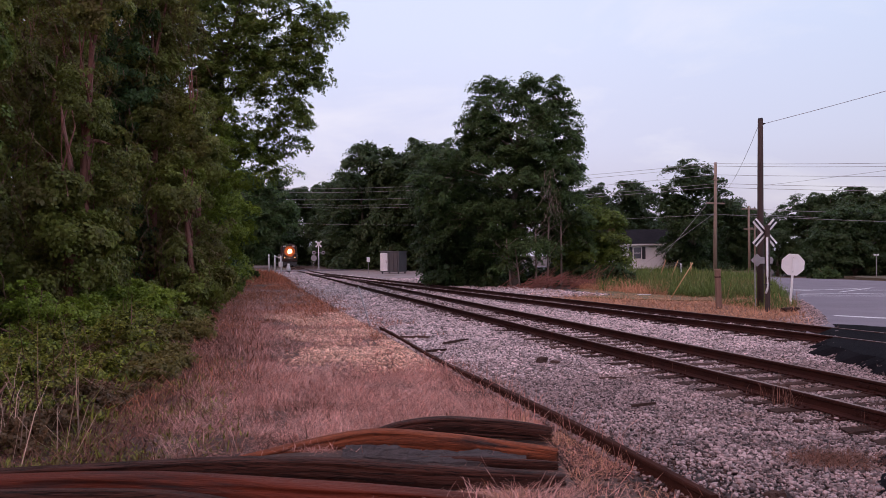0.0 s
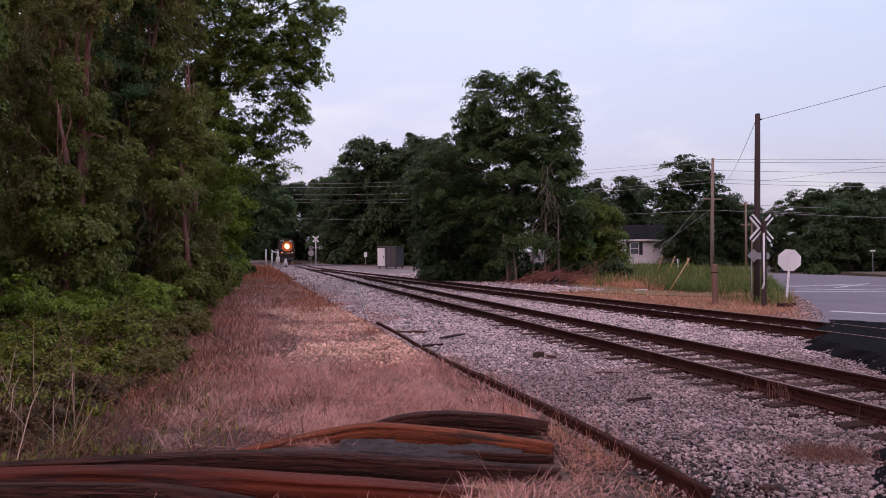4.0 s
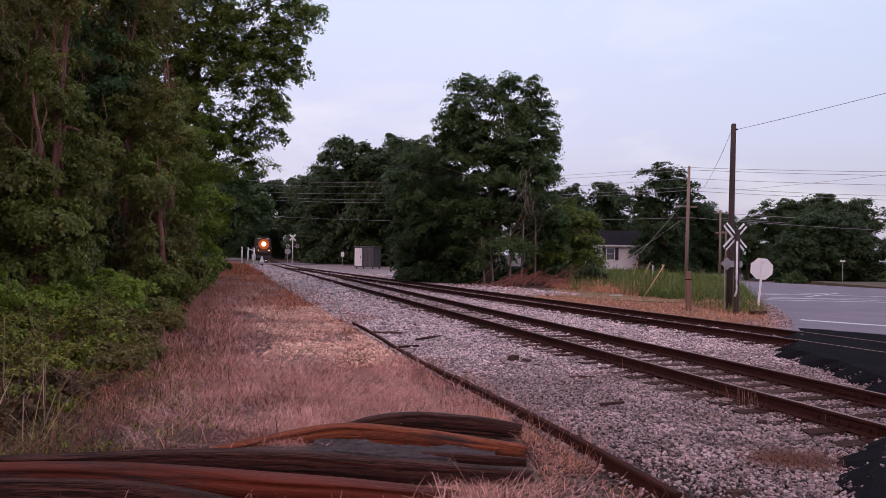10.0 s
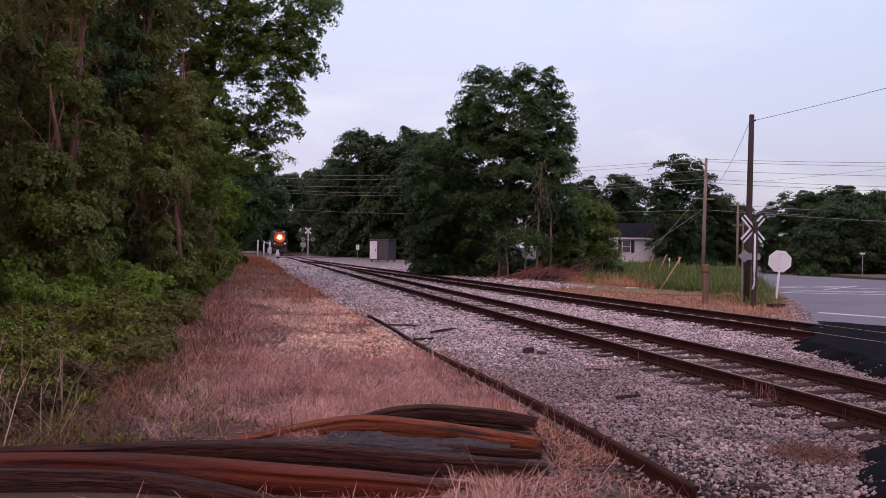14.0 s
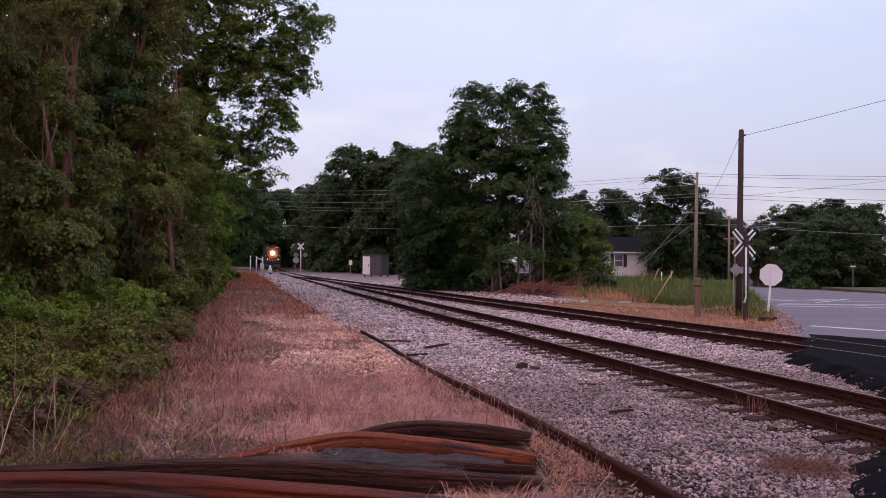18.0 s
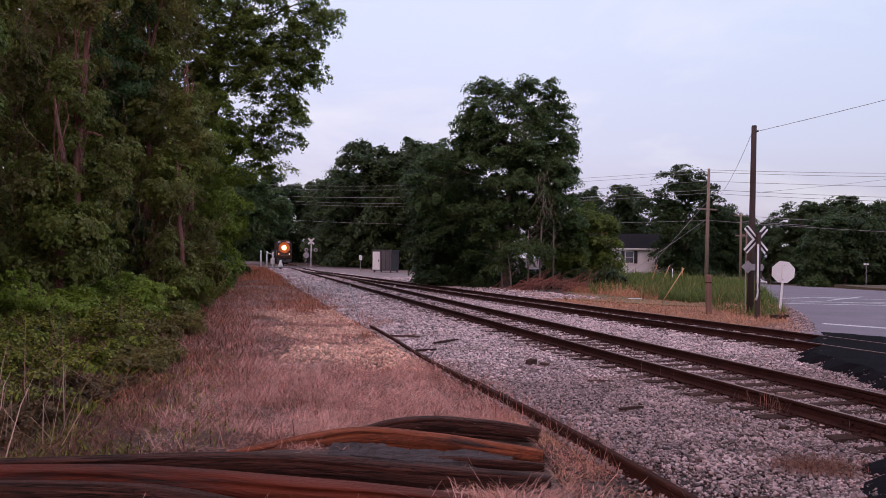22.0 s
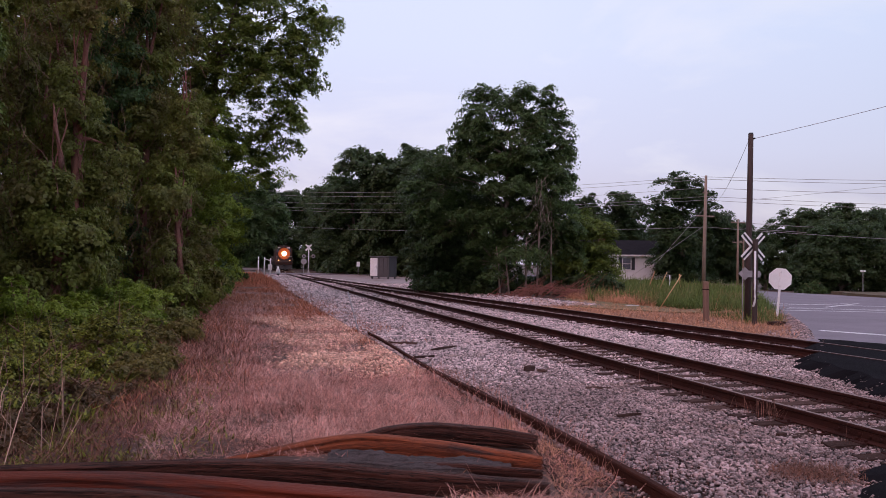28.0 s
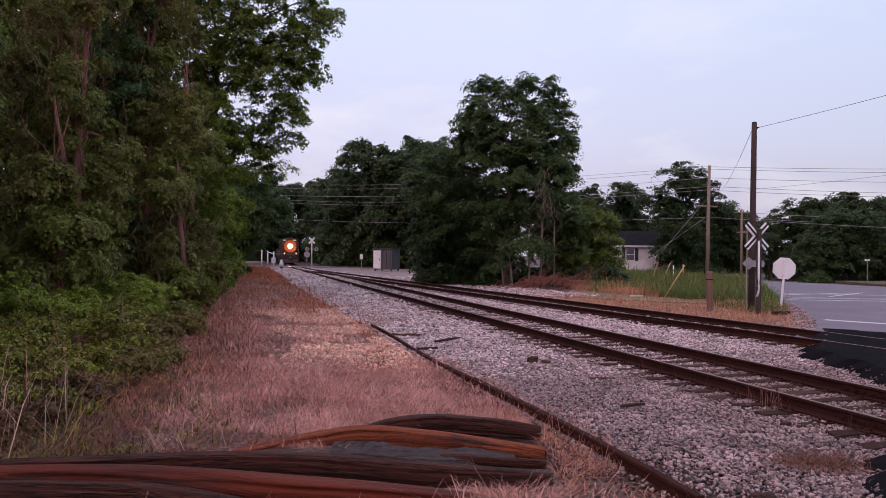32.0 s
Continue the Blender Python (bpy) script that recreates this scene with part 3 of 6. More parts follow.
def lay_track(label, centre, s0, s1, single_to, step, group):
    """Two rails on ties; centre(s) gives the n of the middle line."""
    rng = random.Random(label)
    track = thing("railway_track", Matrix.Identity(4), label, "track", group)
    ss = [s0 + (s1 - s0) * i / 90 for i in range(91)]
    for side in (-0.75, 0.75):
        bm = rail_sweep([plan(s, centre(s) + side + 0.006 * math.sin(s * 0.7 + side), -0.166) for s in ss], [0] * len(ss))
        rail = part("rail", bm, M_RAIL, track)
        rail.data.materials.append(M_RAILTOP)
        for p in rail.data.polygons:
            if abs(p.normal.z) > 0.6 and p.center.z > -0.02:
                p.material_index = 1
        for s in (7.4, 19.3, 31.2, 43.1):
            if s0 < s < s1:
                head = math.degrees(math.atan2(centre(s + 0.3) - centre(s - 0.3), 0.6))
                bm = bmesh.new()
                for w in (-0.017, 0.017):
                    box(0.018, 0.9, 0.075, w * 1.0, 0, 0.075, 0.006, bm)
                for k in range(6):
                    cyl(0.016, 0.016, (-0.05, -0.36 + k * 0.145, 0.075), (0.05, -0.36 + k * 0.145, 0.075), 6, bm)
                part("joint_bar", bm, M_RAIL, rail, m=Matrix.Translation(plan(s + side, centre(s) + side, -0.166)) @ pose(0, 0, 0, 0, 0, HEAD - head))
    s, far = s0, []
    while s < s1:
        head = math.degrees(math.atan2(centre(s + 0.5) - centre(s - 0.5), 1.0))
        m = Matrix.Translation(plan(s, centre(s) + rng.uniform(-0.05, 0.05), -0.168)) @ pose(0, 0, rng.uniform(-0.012, 0.0), 0, rng.uniform(-0.4, 0.4), HEAD - head + rng.uniform(-1.5, 1.5))
        if s < single_to:
            t = part("tie", rng.choice(TIES), M_TIE, track, m=m)
            if s < 24:
                for side in (-0.75, 0.75):
                    part("tie_plate", PLATE, M_RAIL, t, m=Matrix.Translation((side, 0, -0.006)))
        else:
            far.append(np.array([m @ Vector(c) for c in [(x, y, z) for x in (-1.3, 1.3) for y in (-0.11, 0.11) for z in (-0.17, 0)]]))
        s += step * rng.uniform(0.92, 1.08)
    if far:
        faces = [(0, 1, 3, 2), (4, 6, 7, 5), (0, 4, 5, 1), (2, 3, 7, 6), (1, 5, 7, 3), (0, 2, 6, 4)]
        ob = part("far_ties", solid_mesh("far_ties", None, faces, np.array(far), M_TIE), M_TIE, track)
        tagged(ob, kind="stuff")
    return track


lay_track("rusty main railway track on weathered wooden ties", main_centre, -10, 200, 70, 0.53, "railway tracks")
lay_track("rusty siding track curving off the main line", lambda s: 7.5 + siding_offset(s), -4, 91, 45, 0.58, "railway tracks")

# stones of the ballast
CUBE = np.array([(x, y, z) for x in (-1, 1) for y in (-1, 1) for z in (-1, 1)], float)
CUBE_FACES = [(0, 1, 3, 2), (4, 6, 7, 5), (0, 4, 5, 1), (2, 3, 7, 6), (1, 5, 7, 3), (0, 2, 6, 4)]


def turns(rng, k):
    q = rng.normal(size=(k, 4))
    q /= np.linalg.norm(q, axis=1)[:, None]
    w, x, y, z = q.T
    return np.stack([1 - 2 * (y * y + z * z), 2 * (x * y - z * w), 2 * (x * z + y * w), 2 * (x * y + z * w), 1 - 2 * (x * x + z * z), 2 * (y * z - x * w),
                     2 * (x * z - y * w), 2 * (y * z + x * w), 1 - 2 * (x * x + y * y)], 1).reshape(k, 3, 3)


def stones(name, places, size, seed, mat, label, spread=0.30):
    rng = np.random.default_rng(seed)
    k = len(places)
    v = CUBE[None] * rng.uniform(0.38, 1.0, (k, 1, 3)) * (1 + rng.uniform(-0.48, 0.42, (k, 8, 3)))
    v = np.einsum("kij,kvj->kvi", turns(rng, k), v) * (size * rng.lognormal(0, spread, (k, 1, 1)) * 0.5)
    v[:, :, 2] *= 0.8
    ob = new(name, solid_mesh(name, None, CUBE_FACES, v + np.asarray(places)[:, None], mat))
    return tagged(ob, label, "gravel", kind="stuff")


def ballast_places(rng, k, s0, s1, n0, n1, lift):
    out = []
    while len(out) < k:
        s, n = s0 + (s1 - s0) * rng.random(), n0 + (n1 - n0) * rng.random()
        right = max(9.6, LEFT_RAIL + siding_offset(s) + 2.9) + 1.0
        if n > right:
            continue
        p = plan(s, n)
        # keep the fresh asphalt clear
        edge = float(np.interp(p.y, [3.2, 5.47, 7.3, 8.6, 10.7, 12.6, 14.2, 18.3, 19.6], [2.5, 3.0, 4.35, 6.6, 6.65, 7.05, 7.1, 9.5, 12]))
        if p.x > edge + 0.1 + 0.3 * noise.noise((p.y * 2, 0, 0)) + 0.3 * rng.random() ** 3 and p.y < 19.5:
            continue
        # dark dirt round the near end of the loose rail
        if n < 4.4 and s < 6.3 and rng.random() < 0.7 - 0.5 * max(0, n - 3.6):
            continue
        on_tie = abs(n - 7.5) < 1.35 or abs(n - 7.5 - siding_offset(s)) < 1.35
        if on_tie and rng.random() < 0.3:
            continue
        out.append((p.x, p.y, ballast_z(n, s) + lift * rng.random() + (0.012 if on_tie else 0.018)))
    return np.array(out)


R1 = random.Random(5)
stray = []
for (xa, ya), (xb, yb), k in ((ROAD_EDGE[1], ROAD_EDGE[2], 420), (ROAD_EDGE[2], ROAD_EDGE[3], 200), (ROAD_EDGE[4], ROAD_EDGE[5], 160), (ROAD_EDGE[5], ROAD_EDGE[6], 160), (ROAD_EDGE[6], ROAD_EDGE[7], 200)):
    for _ in range(k):
        u, w = R1.random(), R1.random() ** 1.6
        stray.append((xa + (xb - xa) * u - 0.40 * (1 - w) + 0.1 * w, ya + (yb - ya) * u + 0.1 * (1 - w), -0.25 + 0.235 * w))
stones("stray_stones", np.array(stray), 0.032, 18, M_DARKSTONE, "crushed stones strewn on the asphalt's edge")
stones("ballast_stones", ballast_places(R1, 80000, 3, 13, 3.3, 14.0, 0.02), 0.028, 11, M_DARKSTONE, "grey and rusty crushed stones round the tracks")
stones("ballast_stones", ballast_places(R1, 34000, 11, 17, 3.3, 14.0, 0.02), 0.034, 19, M_STONE, "pale grey and rusty crushed stones round the tracks")
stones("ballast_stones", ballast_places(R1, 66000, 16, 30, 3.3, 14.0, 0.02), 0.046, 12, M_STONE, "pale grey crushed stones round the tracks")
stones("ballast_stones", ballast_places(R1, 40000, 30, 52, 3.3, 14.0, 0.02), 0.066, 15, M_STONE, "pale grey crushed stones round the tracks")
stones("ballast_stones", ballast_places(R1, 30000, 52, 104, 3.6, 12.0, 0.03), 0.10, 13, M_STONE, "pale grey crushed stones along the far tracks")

# the loose rail lying at the edge of the ballast, in two lengths with a joint
loose = thing("loose_rail", Matrix.Identity(4), "rusty old rail lying along the edge of the ballast", "rail")
pts = [plan(4.9 + 14.4 * i / 30, 3.38 + 0.03 * math.sin(i * 0.3), GROUND - 0.015 - 0.0016 * i + 0.02 * math.sin(i * 0.25)) for i in range(31)]
part("rail", rail_sweep(pts, [4 * math.sin(i * 0.2) for i in range(31)]), M_OLDRAIL, loose)
jb = bmesh.new()
for w in (-0.02, 0.02):
    box(0.018, 0.7, 0.08, w, 0, 0.075, 0.006, jb)
part("joint_bar", jb, M_RAIL, loose, m=Matrix.Translation(plan(10.2, 3.39, GROUND + 0.03)) @ pose(0, 0, 0, 0, 0, HEAD))

# ---- heap of bent scrap beams ----


def scrap_beam(ctrl, leans, mat, label, size=1.0, seed=0, taper=0.15):
    """A bent length of scrap; leans: how far it lies back, in degrees."""
    pts = spline(ctrl, 64)
    k = len(pts)
    rr_ = [np.interp(i / (k - 1), np.linspace(0, 1, len(leans)), leans) + 2 * math.sin(i * 0.11 + seed) for i in range(k)]
    bm = rail_sweep(pts, rr_, size, section=BEAM)
    n = len(BEAM)
    bm.verts.ensure_lookup_table()
    bm.verts.index_update()
    far = [0.0]
    for a, b in zip(pts, pts[1:]):
        far.append(far[-1] + (b - a).length)
    round_ = [0.0]
    for (x0, z0), (x1, z1) in zip(BEAM, BEAM[1:]):
        round_.append(round_[-1] + math.hypot(x1 - x0, z1 - z0) * size)
    uv = bm.loops.layers.uv.new("grain")
    for f in bm.faces:
        for lp in f.loops:
            i = lp.vert.index
            lp[uv].uv = (far[i // n] + seed * 7.3, round_[i % n] + seed * 1.7)
    for v in bm.verts:
        i, k_ = divmod(v.index, n)
        u, x_, z_ = far[i], *BEAM[k_]
        wave = 0.014 * noise.noise((u * 1.1, k_ * 0.2, seed)) + 0.005 * noise.noise((u * 0.8, k_ * 0.9, seed + 9)) + 0.0035 * noise.noise((u * 7, k_ * 0.5, seed + 3))
        for q, (z0, d0) in enumerate(((0.235, 0.030), (0.165, 0.016), (0.085, 0.034))):
            c_ = z0 + 0.045 * noise.noise((u * 0.55, q * 5.1, seed + 1))
            deep = d0 * min(1, max(0, 0.55 + 1.3 * noise.noise((u * 0.6, q * 3.3, seed + 2))))
            if x_ > 0:
                wave -= deep * math.exp(-((z_ - c_) / 0.013) ** 2)
        v.co += Vector((0, -1.0, 0.25)) * wave * size / 0.7
        end = max(0, (far[i] / far[-1] - 0.80) / 0.20) ** 1.5
        v.co = pts[i] + (v.co - pts[i]) * (1 - taper * end)
        v.co.x += 0.05 * noise.noise((k_ * 0.4, seed, 0)) * end
    ob = new("scrap_beam", bm_mesh("scrap_beam", bm, mat, True))
    return tagged(ob, label, "scrap beam", "heap of bent scrap beams")


G = GROUND - 0.01
scrap_beam([(-1.5, 7.9, G - 0.30), (-0.95, 8.14, G - 0.18), (-0.5, 8.3, G - 0.06), (0.0, 8.26, G + 0.0), (0.5, 8.1, G), (1.12, 7.9, G)], [-8, -6, -4, -4], M_SCRAP_DARK,
           "dark brown rust-stained bent scrap beam on dead grass", 0.68, 1, 0.25)
scrap_beam([(-3.6, 6.8, G - 0.34), (-2.7, 7.14, G - 0.27), (-1.9, 7.52, G - 0.17), (-1.19, 7.70, G - 0.05), (-0.67, 7.70, G + 0.01), (-0.02, 7.52, G), (0.54, 7.28, G - 0.01), (1.05, 7.06, G - 0.01)], [-6, -8, -10, -14], M_SCRAP_ORANGE,
           "bright orange rusted bent scrap beam with black patches", 0.66, 2)
scrap_beam([(-0.4, 7.1, G - 0.02), (0.2, 7.02, G), (0.6, 6.92, G), (1.02, 6.86, G)], [-20, -24], M_SCRAP_DARK, "short dark scrap beam under the orange one", 0.34, 3)
scrap_beam([(-4.6, 6.5, G - 0.10), (-3.71, 6.7, G - 0.10), (-2.61, 6.80, G - 0.08), (-1.8, 6.70, G - 0.03), (-0.98, 6.50, G + 0.01), (-0.3, 6.36, G), (0.3, 6.30, G), (1.0, 6.36, G)], [-6, -8, -10, -16], M_SCRAP_DARK,
           "long dark brown rust-stained bent scrap beam", 0.76, 4, 0.5)
scrap_beam([(-4.8, 6.12, G - 0.09), (-3.53, 6.24, G - 0.09), (-3.0, 6.27, G - 0.09), (-2.39, 6.22, G - 0.08), (-1.63, 6.02, G - 0.06), (-1.06, 5.86, G - 0.05), (-0.27, 5.84, G - 0.10), (0.4, 6.05, G - 0.22)], [-4, -6, -8, -10], M_SCRAP_RED,
           "red-brown rusted bent scrap beam", 0.95, 5)
scrap_beam([(-4.6, 5.86, G - 0.06), (-3.2, 5.94, G - 0.06), (-2.2, 5.90, G - 0.07), (-1.5, 5.70, G - 0.10), (-0.9, 5.44, G - 0.14)], [-4, -6], M_SCRAP_DARK, "dark bent scrap beam with rust flecks", 0.72, 6)


def off_heap(x, y):
    """Whether a place is clear of the scrap heap."""
    top = float(np.interp(x, [-4.5, -2.9, -1.9, -0.7, 0.0, 1.15], [6.8, 7.05, 7.6, 8.4, 8.35, 7.95]))
    low = float(np.interp(x, [-4.5, -2.0, -0.8, -0.2, 0.3, 1.15], [5.3, 5.45, 5.68, 5.9, 6.15, 6.25]))
    return x > 1.1 or not low < y < top


# rotten tie wedged among the rails
rng = random.Random(4)
bm = bmesh.new()
rows_ = []
for i in range(44):
    u = i / 43
    x, y = -1.0 + 1.75 * u, 7.26 - 0.24 * u + 0.03 * math.sin(u * 9)
    h = 0.13 * (1 - 0.3 * u) + 0.03 * noise.noise((u * 6, 2, 0))
    rows_.append([bm.verts.new((x + rng.uniform(-0.01, 0.01), y + dy + rng.uniform(-0.012, 0.012), G - 0.01 + z * h * rng.uniform(0.93, 1.06))) for dy, z in ((-0.16, 0), (-0.15, 0.6), (-0.10, 0.95), (-0.05, 0.65), (0.0, 1.0), (0.05, 0.75), (0.1, 1.05), (0.12, 0))])
for a, b in zip(rows_, rows_[1:]):
    for k in range(7):
        bm.faces.new((a[k], a[k + 1], b[k + 1], b[k]))
bm.faces.new(rows_[0])
bm.faces.new(rows_[-1])
tagged(new("rotten_tie", bm_mesh("rotten_tie", bm, M_GREYWOOD)), "grey cracked rotten wooden tie wedged among scrap rails", "wooden tie")

# ---- grass and weeds ----


def blades(name, places, length, width, lean, seed, mat, label, category="grass", droop=0.35, comb=0.0):
    """Bent blades, two faces each; lean: mean tilt from upright in degrees."""
    rng = np.random.default_rng(seed)
    p = np.asarray(places)
    k = len(p)
    az = rng.uniform(0, math.tau, k)
    if comb:
        lay = np.array([noise.noise((q[0] * 1.3, q[1] * 1.3, seed)) * 5 + noise.noise((q[0] * 4, q[1] * 4, seed)) * 2 for q in p.tolist()])
        az = lay + rng.normal(0, comb, k) + math.pi * (rng.random(k) < 0.25)
    tilt = np.radians(np.clip(rng.normal(lean, 18, k), 0, 88))
    d = np.stack([np.sin(tilt) * np.cos(az), np.sin(tilt) * np.sin(az), np.cos(tilt)], 1)
    side = np.stack([-np.sin(az + rng.uniform(-1, 1, k)), np.cos(az), np.zeros(k)], 1)
    side /= np.linalg.norm(side, axis=1)[:, None]
    ln = (length * rng.lognormal(0, 0.35, k))[:, None]
    w = side * (width * rng.uniform(0.6, 1.3, k))[:, None] / 2
    mid = p + d * ln * 0.55
    d2 = d.copy()
    d2[:, 2] -= droop * rng.uniform(0, 1.6, k)
    tip = mid + d2 / np.linalg.norm(d2, axis=1)[:, None] * ln * 0.45
    tip[:, 2] = np.maximum(tip[:, 2], p[:, 2] + 0.004)
    v = np.stack([p - w, p + w, mid + w * 0.8, mid - w * 0.8, mid - w * 0.8, mid + w * 0.8, tip + w * 0.2, tip - w * 0.2], 1).reshape(-1, 3)
    return tagged(new(name, quads_mesh(name, v, mat)), label, category, kind="stuff")


def scatter(rng, k, s0, s1, n0, n1, keep=None, z=GROUND):
    """Places over a stretch of the plan, thinned by keep(s, n, x, y)."""
    out = []
    while len(out) < k:
        s, n = s0 + (s1 - s0) * rng.random(), n0 + (n1 - n0) * rng.random()
        p = plan(s, n)
        if not off_heap(p.x, p.y) and rng.random() < 0.994:
            continue
        if n > 2.5 and s < 6.0 and n + 0.5 * noise.noise((p.x * 2, p.y * 2, 8)) > 2.7 and rng.random() < 0.85:
            continue
        if keep is None or rng.random() < keep(s, n, p.x, p.y):
            out.append((p.x, p.y, z - 0.01))
    return np.array(out)


def patchy(scale, lo=0.35, hi=0.65, seed=0):
    def f(s, n, x, y):
        v = noise.noise((x * scale, y * scale, seed)) * 0.5 + 0.5
        return min(1, max(0.05, (v - lo) / (hi - lo)))
    return f


def bare_track(s, n, x, y):
    """Thinner over the stony strip beside the loose rail."""
    k = patchy(0.8, 0.2, 0.55)(s, n, x, y)
    if n > 0.6 + 0.5 * noise.noise((x, y, 6)) and s > 13:
        k *= 0.25
    return k


R2 = random.Random(21)
blades("dead_grass", scatter(R2, 85000, 3.0, 13, -2.4, 3.5, lambda s, n, x, y: bare_track(s, n, x, y) * min(1, max(0.01, (n + 1.0 + 1.0 * noise.noise((x * 0.7, y * 0.7, 4))) / 1.7))), 0.13, 0.0055, 80, 31, M_DEADGRASS, "matted pinkish dead grass", comb=0.55)
blades("dead_grass", scatter(R2, 50000, 13, 32, -3.0, 3.3, bare_track), 0.16, 0.010, 74, 32, M_DEADGRASS, "matted pinkish dead grass", comb=0.6)
tufts = [(x + R2.gauss(0, 0.05), y + R2.gauss(0, 0.05), z) for x, y, z in scatter(R2, 520, 7.0, 22, -1.4, 3.2, patchy(0.7, 0.4, 0.6, 4)).tolist() for _ in range(R2.randint(10, 30))]
blades("dead_grass_tufts", np.array(tufts), 0.13, 0.0055, 58, 33, M_DEADGRASS, "upright tufts of dry dead grass")
blades("russet_grass", scatter(R2, 42000, 15, 60, -3.4, 3.1, lambda s, n, x, y: (0.3 if n > 0.5 and s < 25 + 3 * noise.noise((x, y, 6)) else 1.0) * patchy(0.35, 0.3, 0.6, 9)(s, n, x, y) * min(1, max(0, (s - 15 - 5 * abs(noise.noise((x * 0.6, y * 0.6, 2)))) / 9))), 0.20, 0.013, 62, 34, M_REDGRASS, "russet dead grass along the tracks")
blades("russet_grass", scatter(R2, 20000, 10, 30, -3.4, 0.8, lambda s, n, x, y: patchy(0.5, 0.35, 0.6, 2)(s, n, x, y) * min(1, max(0, (0.6 - n) / 3))), 0.18, 0.010, 64, 37, M_REDGRASS, "russet dead grass by the thicket")
blades("russet_grass", scatter(R2, 22000, 60, 104, -3.0, 3.4), 0.34, 0.026, 40, 35, M_REDGRASS, "tall russet dead grass along the far tracks")
blades("russet_grass", scatter(R2, 7000, 17, 75, 2.9, 4.9, lambda s, n, x, y: patchy(0.5, 0.4, 0.62, 23)(s, n, x, y) * max(0, (4.9 - n) / 2.0) ** 1.5), 0.19, 0.014, 58, 64, M_REDGRASS, "russet dead grass straying onto the ballast")
blades("brown_weeds", scatter(R2, 62000, 5, 24, -5.0, 1.2, lambda s, n, x, y: patchy(0.9, 0.25, 0.5, 6)(s, n, x, y) * min(1, max(0, (1.1 - n + noise.noise((x * 0.5, y * 0.5, 1)) * 1.6)) / 1.8)), 0.15, 0.009, 62, 40, M_BROWNWEED, "dark brown dying weeds at the thicket's edge", "weeds")
blades("dead_stalks", scatter(R2, 130, 6.8, 10.2, -3.6, -1.6, patchy(1.0, 0.35, 0.6, 6)), 0.85, 0.009, 34, 36, M_STALK, "tall bent dead stalks at the thicket's edge", droop=0.9)
blades("dead_grass_strands", scatter(R2, 13000, 4.0, 14, -0.9, 3.3, patchy(1.2, 0.3, 0.6, 15)), 0.20, 0.0055, 70, 47, M_PALEGRASS, "long pale strands of dead grass", comb=0.5)
blades("pale_straw", scatter(R2, 14000, 15, 46, -2.6, 3.1, patchy(0.6, 0.35, 0.6, 17)), 0.26, 0.010, 72, 48, M_PALEGRASS, "long pale straw among the russet grass", comb=0.8)
blades("straw_clumps", scatter(R2, 3600, 5.2, 8.6, 1.6, 3.3, patchy(1.6, 0.35, 0.6, 12)), 0.15, 0.0055, 80, 45, M_STRAW, "long pale straw beside the scrap heap", comb=0.7)
blades("straw_wisp", np.array([(-1.25 + R2.gauss(0, 0.16), 7.2 + R2.gauss(0, 0.03), G + 0.10) for _ in range(140)]), 0.11, 0.006, 62, 46, M_DEADGRASS, "wisp of pale straw caught between scrap beams")
blades("rail_weeds", scatter(R2, 900, 4, 13, 3.0, 3.75), 0.22, 0.006, 40, 38, M_DEADGRASS, "dry weeds along the loose rail")
blades("rail_weeds", scatter(R2, 60, 6.5, 12, 6.5, 6.68, patchy(2.0, 0.6, 0.7, 3)), 0.28, 0.006, 20, 39, M_TWIG, "thin dry weeds against the rail")
R3 = random.Random(8)
stones("dirt_clods", np.array([(p[0], p[1], GROUND + 0.004) for p in scatter(R3, 7000, 4.2, 7.4, 2.2, 4.4)]), 0.020, 20, M_CLOD, "dark crumbs of soil round the rail's end")
blades("dry_litter", scatter(R3, 900, 4.2, 7.4, 2.2, 4.2), 0.10, 0.005, 80, 49, M_TWIG, "brown plant litter round the rail's end", "litter")
stones("stony_strip", np.array([(p[0], p[1], GROUND + 0.01) for p in scatter(R3, 15000, 12.2, 27, 0.4, 3.3, lambda s, n, x, y: patchy(0.8, 0.3, 0.6, 5)(s, n, x, y) * min(1, max(0, (n - 0.9 - 1.1 * noise.noise((x * 0.45, y * 0.45, 11))) * 1.2)) * min(1, max(0, (s - 12) / 3.5)))]), 0.040, 14, M_TANSTONE, "tan stones among dead grass beside the rail")


R5 = random.Random(31)


def area(rng, k, x0, x1, y0, y1, keep, z):
    out = []
    while len(out) < k:
        x, y = x0 + (x1 - x0) * rng.random(), y0 + (y1 - y0) * rng.random()
        if keep(x, y):
            out.append((x, y, z))
    return np.array(out)


def road_x(y):
    return float(np.interp(y, [18, 22.2, 29.2, 37.5, 47, 54], [9.3, 11.2, 13.9, 17.2, 20.8, 23.8]))


def siding_n(x, y):
    s = x * DV[0] + y * DV[1]
    return x * NV[0] + y * NV[1] - (LEFT_RAIL + siding_offset(s) + 2.9)


